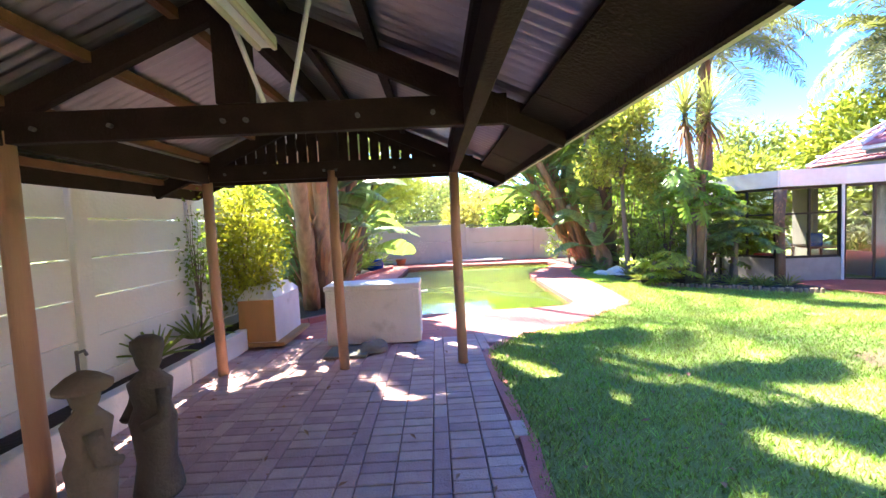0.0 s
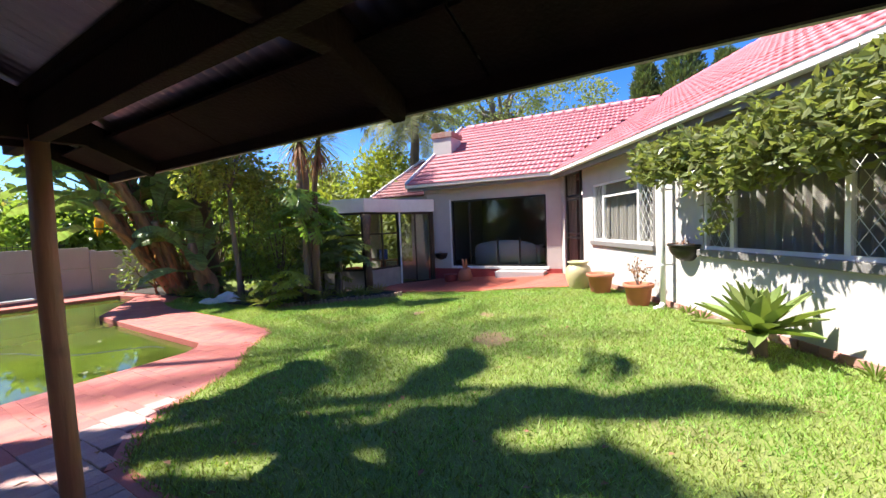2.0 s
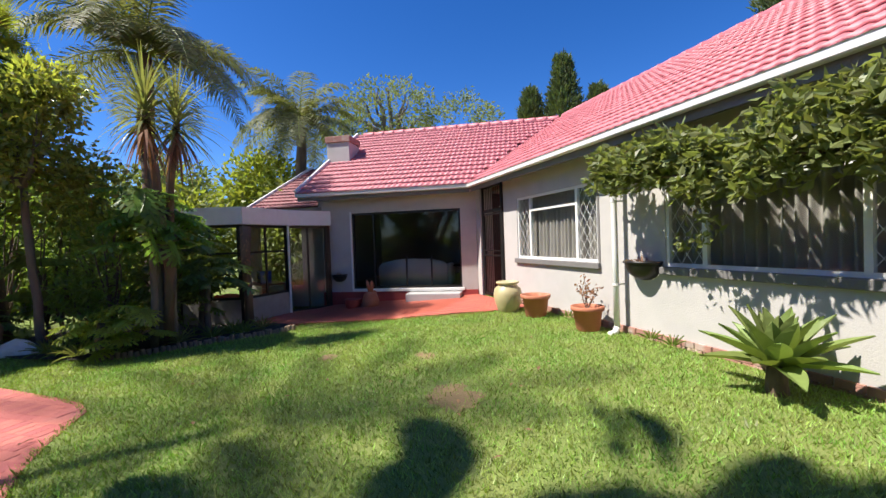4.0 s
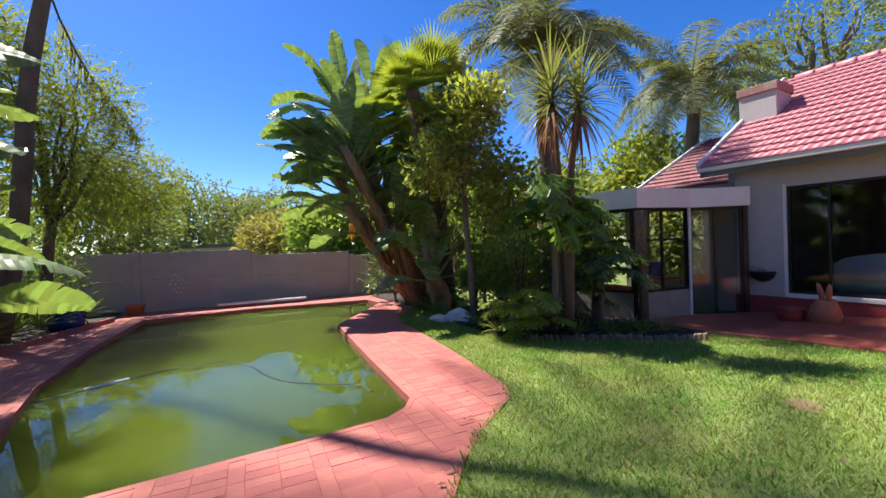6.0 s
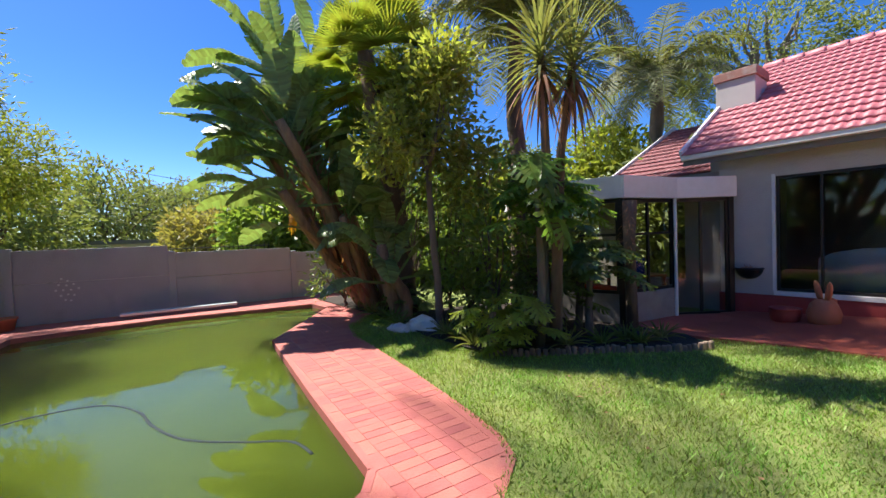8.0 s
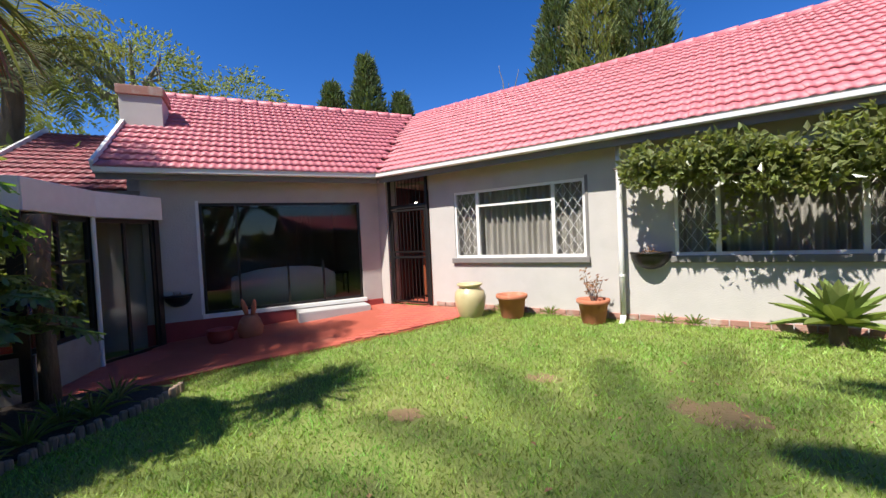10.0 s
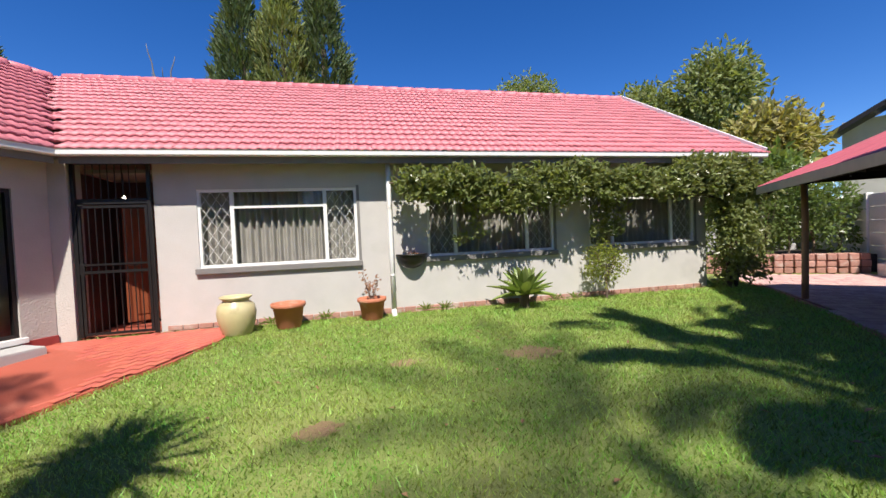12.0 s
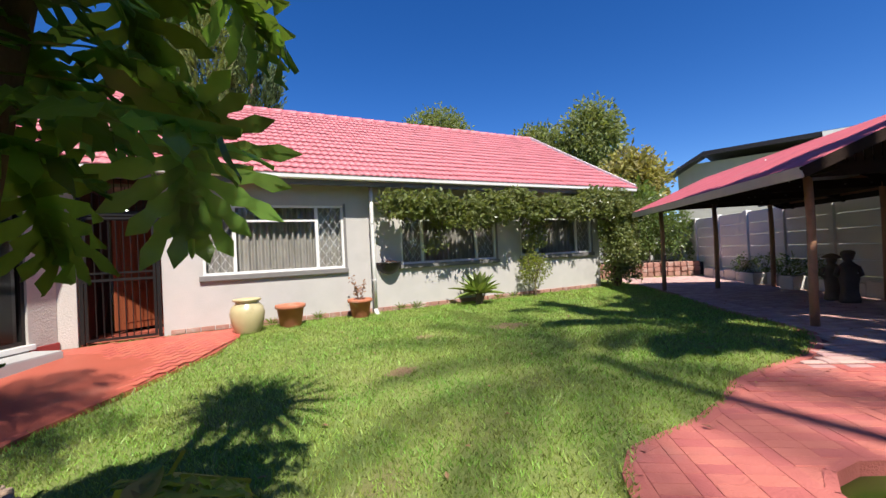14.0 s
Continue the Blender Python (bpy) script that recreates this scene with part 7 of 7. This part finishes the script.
def pool_things():
    t = thing("blue_pot", "round cobalt blue glazed pot beside the pool", "pot", Matrix.Translation(gw(-2.5, 10.7, -0.11)))
    part("pot", lathe(bmesh.new(), [(0.2, 0), (0.3, 0.1), (0.34, 0.25), (0.28, 0.38), (0.31, 0.42), (0.27, 0.42), (0.22, 0.2)], 30), M_BLUE, t, smooth=True)
    t = thing("clay_pot", "small square clay pot at the wall", "pot", Matrix.Translation(gw(-1.7, 12.5, -0.15)))
    part("pot", lathe(bmesh.new(), [(0.15, 0), (0.2, 0.22), (0.22, 0.23), (0.22, 0.27), (0.18, 0.27), (0.15, 0.1)], 24), M_TERRA, t, smooth=True)
    t = thing("pool_board", "faded white and turquoise float board by the pool", "board", G @ pose(1.3, 12.25, -0.135, 0, 0, -2))
    bm = bmesh.new()
    bx(bm, -1.15, 1.15, -0.22, 0.22, 0, 0.06, 0.025)
    for v in bm.verts:
        v.co.y *= 1 - 0.55 * (abs(v.co.x) / 1.15) ** 3
        v.co.z += 0.07 * (v.co.x / 1.15) ** 2
    part("board", bm, M_BOARD, t)
    t = thing("cleaner_hose", "dark ribbed pool cleaner hose floating on the water", "hose", G)
    pts = [(-1.3, 5.9), (-0.6, 6.3), (0.0, 6.6), (0.6, 6.55), (0.95, 6.1), (1.1, 5.6), (1.35, 5.1), (1.75, 4.75), (2.1, 4.5), (2.2, 4.15)]
    sm = []
    for i in range(len(pts) - 1):
        for k in range(6):
            f = k / 6
            p0, p1, p2, p3 = (Vector((*pts[min(max(j, 0), len(pts) - 1)], 0)) for j in (i - 1, i, i + 1, i + 2))
            sm.append(0.5 * (2 * p1 + (p2 - p0) * f + (2 * p0 - 5 * p1 + 4 * p2 - p3) * f * f + (3 * p1 - p0 - 3 * p2 + p3) * f ** 3))
    part("hose", tube(bmesh.new(), [p + Vector((0, 0, -0.245)) for p in sm], 0.019, 8), M_HOSE, t, smooth=True)
    part("float", tube(bmesh.new(), [(-0.9, 6.12, -0.235), (-0.5, 6.34, -0.235)], 0.028, 8), M_WHITE, t, smooth=True)
    # white marks on the garden wall
    t = thing("wall_ornament", "diamond of small white dots on the garden wall", "ornament", G)
    rng = random.Random(8)
    for i, (a, z) in enumerate(((-0.9, 0.95), (-0.8, 0.9), (-0.95, 0.82), (-0.82, 0.8), (-0.7, 0.82), (-1.0, 0.7), (-0.88, 0.7), (-0.75, 0.7), (-0.62, 0.72), (-0.92, 0.58), (-0.8, 0.6), (-0.7, 0.58), (-0.85, 0.48), (-0.76, 0.46))):
        bm = tube(bmesh.new(), [(a, 13.0, z - 0.15), (a, 13.02, z - 0.15)], 0.022, 10)
        part("dot", bm, M_WHITE, t)
    t = thing("wall_railing", "black spiked railing on the low wall", "railing", G)
    part("rail", tube(bmesh.new(), [(0.65, 13.05, 1.36), (3.4, 13.05, 1.36)], 0.012, 6), M_BLACK, t)
    for i in range(26):
        a = 0.7 + i * 0.107
        part("spike", tube(bmesh.new(), [(a, 13.05, 1.25), (a, 13.05, 1.40), (a, 13.05, 1.46)], [0.008, 0.008, 0.002], 5), M_BLACK, t)
    L = Leaves()
    t = thing("orange_leaves", "hanging orange dead leaves on the strelitzia", "plant", Matrix.Translation((11.6, 10.1, 1.2)))
    rng = random.Random(19)
    for i in range(9):
        L.strip(Vector((rng.uniform(-0.1, 0.1), rng.uniform(-0.1, 0.1), 0.9)), Vector((rng.uniform(-0.4, 0.4), rng.uniform(-0.4, 0.4), -0.6)), rng.uniform(0.4, 0.75), 0.10, 0.8, 4)
    part("stalk", tube(bmesh.new(), [(0.0, 0, 0.9), (0.12, -0.25, 1.05), (0.25, -0.6, 0.95), (0.35, -1.0, 0.7)], 0.02, 6), M_BARK, t)
    L.make("foliage", M_ORANGE, t)


pool_things()

# ---- under the shelter ----


def shelter_things():
    t = thing("counter", "whitewashed masonry counter block under the shelter edge", "counter", G)
    bm = B(-1.66, -0.46, 0.93, 1.42, -0.02, 0.675, 0.018)
    bmesh.ops.subdivide_edges(bm, edges=bm.edges[:], cuts=3, use_grid_fill=True)
    for v in bm.verts:
        v.co += 0.006 * Vector((noise.noise(v.co * 5), noise.noise(v.co * 5 + Vector((3, 0, 0))), noise.noise(v.co * 5 + Vector((0, 5, 0)))))
    part("block", bm, M_WHITEWASH, t)
    part("top_slab", B(-1.672, -0.448, 0.918, 1.432, 0.672, 0.745, 0.016), M_WHITEWASH, t, "smooth whitewashed top slab")
    t = thing("braai", "white barbecue cabinet with plywood front and sloping hood", "barbecue", G)
    part("cabinet", B(-2.8, -2.33, 1.02, 1.95, 0.02, 0.62, 0.01), M_WHITEWASH, t)
    part("front_panel", B(-2.79, -2.34, 1.002, 1.018, 0.06, 0.60), M_PLYWOOD, t, "warm plywood front panel")
    part("base_board", B(-2.84, -2.22, 0.98, 2.02, 0.0, 0.05, 0.006), M_PLYWOOD, t)
    bm = bmesh.new()
    lo = [(-2.8, 1.02), (-2.33, 1.02), (-2.33, 1.95), (-2.8, 1.95)]
    hi = [(-2.72, 1.15), (-2.42, 1.15), (-2.42, 1.8), (-2.72, 1.8)]
    a = [bm.verts.new((x, y, 0.622)) for x, y in lo]
    b = [bm.verts.new((x, y, 0.76)) for x, y in hi]
    bm.faces.new(a[::-1])
    bm.faces.new(b)
    for i in range(4):
        bm.faces.new((a[i], a[(i + 1) % 4], b[(i + 1) % 4], b[i]))
    part("hood", bm, M_WHITEWASH, t)
    part("cowl", tube(bmesh.new(), [(-2.57, 1.5, 0.76), (-2.57, 1.5, 0.86), (-2.53, 1.5, 0.95), (-2.48, 1.5, 1.0)], [0.14, 0.13, 0.11, 0.05], 10), M_WHITEWASH, t, smooth=True)
    # whitewashed planter along the wall
    t = thing("planter_wall", "low whitewashed planter wall along the panel wall", "planter", G, kind="structure")
    b = -8.6
    while b < 0.85:
        part("kerb_block", B(-2.80, -2.68, b, b + 0.58, -0.02, 0.25 + (0.05 if int(b * 7) % 3 == 0 else 0), 0.012), M_WHITEWASH, t)
        b += 0.60
    part("soil", B(-3.12, -2.80, -8.6, 2.2, 0.0, 0.20), M_SOIL, t)
    for b in (-4.2, -5.6):
        k = thing("planter_box", "square white concrete planter box", "planter", G @ pose(-2.55, b, 0))
        part("box", B(-0.2, 0.2, -0.2, 0.2, 0, 0.3, 0.015), M_WHITEWASH, k)
        part("soil", B(-0.16, 0.16, -0.16, 0.16, 0.3, 0.31), M_SOIL, k)
    # two carved standing figures
    def figure(a, b, h, hat, material, turn):
        bm = bmesh.new()
        s = h / 0.92
        prof = [(0.13, 0.0), (0.15, 0.03), (0.14, 0.10), (0.115, 0.2), (0.125, 0.34), (0.14, 0.44), (0.105, 0.52), (0.12, 0.60), (0.13, 0.66), (0.075, 0.71), (0.055, 0.735), (0.075, 0.77), (0.085, 0.82)]
        prof += [(0.15, 0.835), (0.155, 0.855), (0.09, 0.90), (0.03, 0.925)] if hat else [(0.10, 0.86), (0.095, 0.90), (0.05, 0.925)]
        lathe(bm, prof, 20, Matrix.Diagonal((s, s * 0.8, s, 1)))
        for sg in (-1, 1):
            tube(bm, [(sg * 0.12 * s, 0, 0.64 * s), (sg * 0.165 * s, 0.02, 0.5 * s), (sg * 0.10 * s, 0.10 * s, 0.45 * s)], [0.04 * s, 0.035 * s, 0.028 * s], 8)
        for v in bm.verts:
            v.co += 0.008 * Vector((noise.noise(v.co * 9), noise.noise(v.co * 9 + Vector((2, 0, 0))), 0))
        ob = part("statue", bm, material, smooth=True)
        ob.matrix_basis = G @ pose(a, b, 0.0, 0, 0, turn)
        return ob
    tagged(figure(-1.9, -2.29, 0.85, True, M_STATUE, -40), "brown carved wooden garden figure with a broad hat", "statue")
    tagged(figure(-1.87, -1.9, 0.91, False, M_STATUE_DARK, 150), "dark carved wooden garden figure with flowing hair", "statue")
    t = thing("wall_tap", "thin standpipe tap against the panel wall", "tap", G @ pose(-3.03, -1.05, 0.2))
    part("pipe", tube(bmesh.new(), [(0, 0, 0), (0, 0, 0.42)], 0.012, 8), M_GREYSTEEL, t)
    part("spout", tube(bmesh.new(), [(0, 0, 0.40), (0.06, 0, 0.42), (0.08, 0, 0.38)], 0.012, 8), M_GREYSTEEL, t)
    # stone planter far end
    t = thing("stone_planter", "low rough red stone planter wall at the far end", "planter", G, kind="structure")
    rng = random.Random(31)
    for i in range(16):
        for j in range(3):
            part("stone", B(-2.85 + i * 0.22, -2.66 + i * 0.22, -9.5 - rng.uniform(0, 0.04), -9.2 + rng.uniform(0, 0.05), j * 0.17, j * 0.17 + 0.16, 0.02), M_PLINTHBRICK, t)
    part("soil", B(-3.1, 0.7, -12.5, -9.5, 0.0, 0.45), M_SOIL, t)


shelter_things()

# ---- beyond the walls ----


def neighbour():
    t = thing("neighbour_house", "two-storey cream neighbour house with dark low-pitched roof", "house", pose(-12.5, -5.0, -0.3, 0, 0, 112))
    part("wall", B(-2.5, 8.5, 0.0, 6.0, 0, 5.4), M_PLASTER, t)
    bm = bmesh.new()
    beam(bm, (-3.0, -0.35, 4.75), (-1.2, -0.35, 5.75), 0.9, 0.16)
    beam(bm, (-1.25, -0.35, 5.72), (9.2, -0.35, 5.72), 0.9, 0.20)
    bx(bm, -1.2, 9.2, 0.1, 6.6, 5.62, 5.82)
    part("roof", bm, M_DARKFRAME, t)
    part("fascia", B(3.0, 9.2, -0.84, -0.80, 5.55, 5.80), M_WHITE, t)
    for x in (0.4, 3.2, 6.0):
        w = part("window", B(x, x + 0.9, -0.02, 0.0, 4.55, 4.85), M_DARKFRAME, t)
        part("frame", B(x - 0.04, x + 0.94, -0.03, -0.021, 4.51, 4.55), M_WHITE, w)
    t = thing("street_house", "long white house beyond the garden wall", "house", pose(22, 26, -0.3, 0, 0, -38))
    part("wall", B(-9, 9, -2, 2, 0, 1.95), M_WHITEWASH, t)
    part("roof", B(-9.3, 9.3, -2.3, 2.3, 1.95, 2.15), M_SILL, t)
    for x in (-6, -2, 2, 6):
        part("window", B(x, x + 1.2, -2.02, -1.995, 0.9, 1.6), M_DARKFRAME, t)
    # overhead cable
    c = thing("overhead_cable", "thin black overhead cable", "cable")
    p, q = Vector((5.6, 41.8, 9.7)), Vector((36.3, 13.2, 1.9))
    part("cable", tube(bmesh.new(), [p + (q - p) * (i / 12) - Vector((0, 0, 1.2 * (i / 12) * (1 - i / 12))) for i in range(13)], 0.016, 6), M_BLACK, c)


neighbour()


# ---- paving bricks ----


def lay_bricks():
    """Bands of bricks across and along the walk, laid on the sand bed."""
    rng = random.Random(22)
    meshes = {}

    def brick_data(w, l, painted):
        key = (w, l, painted)
        if key not in meshes:
            g, c, h = (0.0006, 0.0025, 0.03) if painted else (0.0035, 0.006, 0.03)
            x0, x1, y0, y1 = g, w - g, g, l - g
            v = [(x0, y0, -0.02), (x1, y0, -0.02), (x1, y1, -0.02), (x0, y1, -0.02), (x0, y0, h * 0.2 - 0.004), (x1, y0, h * 0.2 - 0.004), (x1, y1, h * 0.2 - 0.004), (x0, y1, h * 0.2 - 0.004),
                 (x0 + c, y0 + c, 0.007), (x1 - c, y0 + c, 0.007), (x1 - c, y1 - c, 0.007), (x0 + c, y1 - c, 0.007)]
            f = [(8, 9, 10, 11)] + [(i, (i + 1) % 4, 4 + (i + 1) % 4, 4 + i) for i in range(4)] + [(4 + i, 4 + (i + 1) % 4, 8 + (i + 1) % 4, 8 + i) for i in range(4)]
            meshes[key] = (v, f, {})
        return meshes[key]
    single, V, Fc = 0, {}, {}
    a, band = -2.72, 0
    while a < 5.1:
        across = band % 3 != 1
        w, l = (0.22, 0.11) if across else (0.11, 0.22)
        b = -9.0 - (0.11 if band % 2 else 0)
        while b < 12.95:
            ca, cb = a + w / 2, b + l / 2
            ok = all(inside(PAVE, ca + i * w * 0.42, cb + j * l * 0.42) for i in (-0.6, 0.6) for j in (-0.6, 0.6)) and not any(inside(POOL, ca + i * w * 0.2, cb + j * l * 0.4) for i in (-1, 1) for j in (-1, 1))
            if ok:
                red = cb > 1.3 + 0.25 * math.sin(ca * 2)
                v, f, me = brick_data(w, l, red)
                z = pave_z(cb) + rng.uniform(-0.003, 0.003) * (0.4 if red else 1)
                mat_ = M_BRICK_RED if red else M_BRICK
                if -2.3 < cb < 0.35 and -1.15 < ca < 0.3 and single < 300:
                    if mat_.name not in me:
                        d = bpy.data.meshes.new("brick")
                        d.from_pydata(v, [], f)
                        d.materials.append(mat_)
                        me[mat_.name] = d
                    o = new("brick", me[mat_.name])
                    o.parent = pavement
                    o.location = (a, b, z)
                    single += 1
                else:
                    vs, fs = V.setdefault(mat_.name, []), Fc.setdefault(mat_.name, [])
                    k = len(vs)
                    vs.extend((a + x, b + y, z + zz) for x, y, zz in v)
                    fs.extend(tuple(i + k for i in q) for q in f)
            b += l
        a += w
        band += 1
    for key, m in ((M_BRICK.name, M_BRICK_J), (M_BRICK_RED.name, M_BRICK_RED_J)):
        if key in V:
            o = raw("bricks", V[key], Fc[key], m, pavement)
            o["kind"] = "stuff"


M_BRICK_J = mat("clay_paving_bricks", (0.56, 0.36, 0.325), (0.44, 0.27, 0.245), 9, 0.85, 0.5, 70, random_value=0.16, hue=0.012, dirt=(0.34, 0.26, 0.24), dirt_scale=2.2, dirt_lo=0.6, island=True)
M_BRICK_RED_J = mat("red_painted_bricks", (0.48, 0.145, 0.12), (0.41, 0.115, 0.095), 6, 0.75, 0.4, 60, random_value=0.09, hue=0.006, dirt=(0.35, 0.14, 0.12), dirt_scale=1.7, dirt_lo=0.58, island=True)
lay_bricks()


def edging_strip(name, pts, w, z0, z1, material, label):
    """A mortar haunch or coping strip along an outline."""
    bm = bmesh.new()
    for (a0, b0), (a1, b1) in zip(pts, pts[1:]):
        beam(bm, (a0, b0, pave_z(b0) + (z0 + z1) / 2), (a1, b1, pave_z(b1) + (z0 + z1) / 2), w, z1 - z0)
    ob = part(name, bm, material)
    ob.matrix_basis = G
    tagged(ob, label, "edging", kind="structure")


edging_strip("pavement_edge", PAVE[1:22], 0.11, -0.12, 0.004, M_BRICK_RED, "red painted edge strip of the paving")
edging_strip("pool_coping", POOL + POOL[:1], 0.06, -0.09, 0.006, M_BRICK_RED, "red painted pool coping edge")


def patio_bricks():
    """Red painted bricks laid in running bond over the patio, square to the wing."""
    patio = bpy.data.objects["patio"]
    rng = random.Random(41)
    me = bpy.data.meshes.new("brick")
    g, c = 0.0015, 0.005
    x0, x1, y0, y1 = g, 0.22 - g, g, 0.11 - g
    me.from_pydata([(x0, y0, 0), (x1, y0, 0), (x1, y1, 0), (x0, y1, 0), (x0 + c, y0 + c, 0.007), (x1 - c, y0 + c, 0.007), (x1 - c, y1 - c, 0.007), (x0 + c, y1 - c, 0.007)], [],
                   [(4, 5, 6, 7)] + [(i, (i + 1) % 4, 4 + (i + 1) % 4, 4 + i) for i in range(4)])
    me.materials.append(M_PATIO_BRICK)
    tv, tf = [tuple(v.co) for v in me.vertices], [tuple(p.vertices) for p in me.polygons]
    V, Fc, single = [], [], 0
    for j in range(-8, 46):
        for i in range(-14, 26):
            m = WB @ Matrix.Translation((i * 0.22 + (0.11 if j % 2 else 0), j * 0.11, 0))
            mid = m @ Vector((0.11, 0.055, 0))
            ends = [m @ Vector(p) for p in ((0.02, 0.02, 0), (0.2, 0.02, 0), (0.2, 0.09, 0), (0.02, 0.09, 0))]
            if not all(inside(PATIO, e.x, e.y) for e in ends):
                continue
            z, e = ground_z(mid.x, mid.y), 0.05
            gx, gy = (ground_z(mid.x + e, mid.y) - z) / e, (ground_z(mid.x, mid.y + e) - z) / e
            lie = Matrix(((1, 0, 0, 0), (0, 1, 0, 0), (gx, gy, 1, z - gx * mid.x - gy * mid.y + 0.022 + rng.uniform(-0.0006, 0.0006)), (0, 0, 0, 1)))
            m = lie @ m
            if mid.x < 10.9 and single < 300:
                o = new("brick", me)
                o.parent = patio
                o.matrix_basis = m
                single += 1
            else:
                k = len(V)
                V.extend(tuple(m @ Vector(p)) for p in tv)
                Fc.extend(tuple(n + k for n in f) for f in tf)
    raw("bricks", V, Fc, M_PATIO_BRICK, patio)["kind"] = "stuff"


M_PATIO_BRICK = mat("red_painted_patio_brick", (0.50, 0.125, 0.085), (0.43, 0.10, 0.068), 4, 0.6, 0.3, 50, random_value=0.07, hue=0.005, dirt=(0.42, 0.15, 0.10), dirt_scale=1.5, dirt_lo=0.6)
patio_bricks()
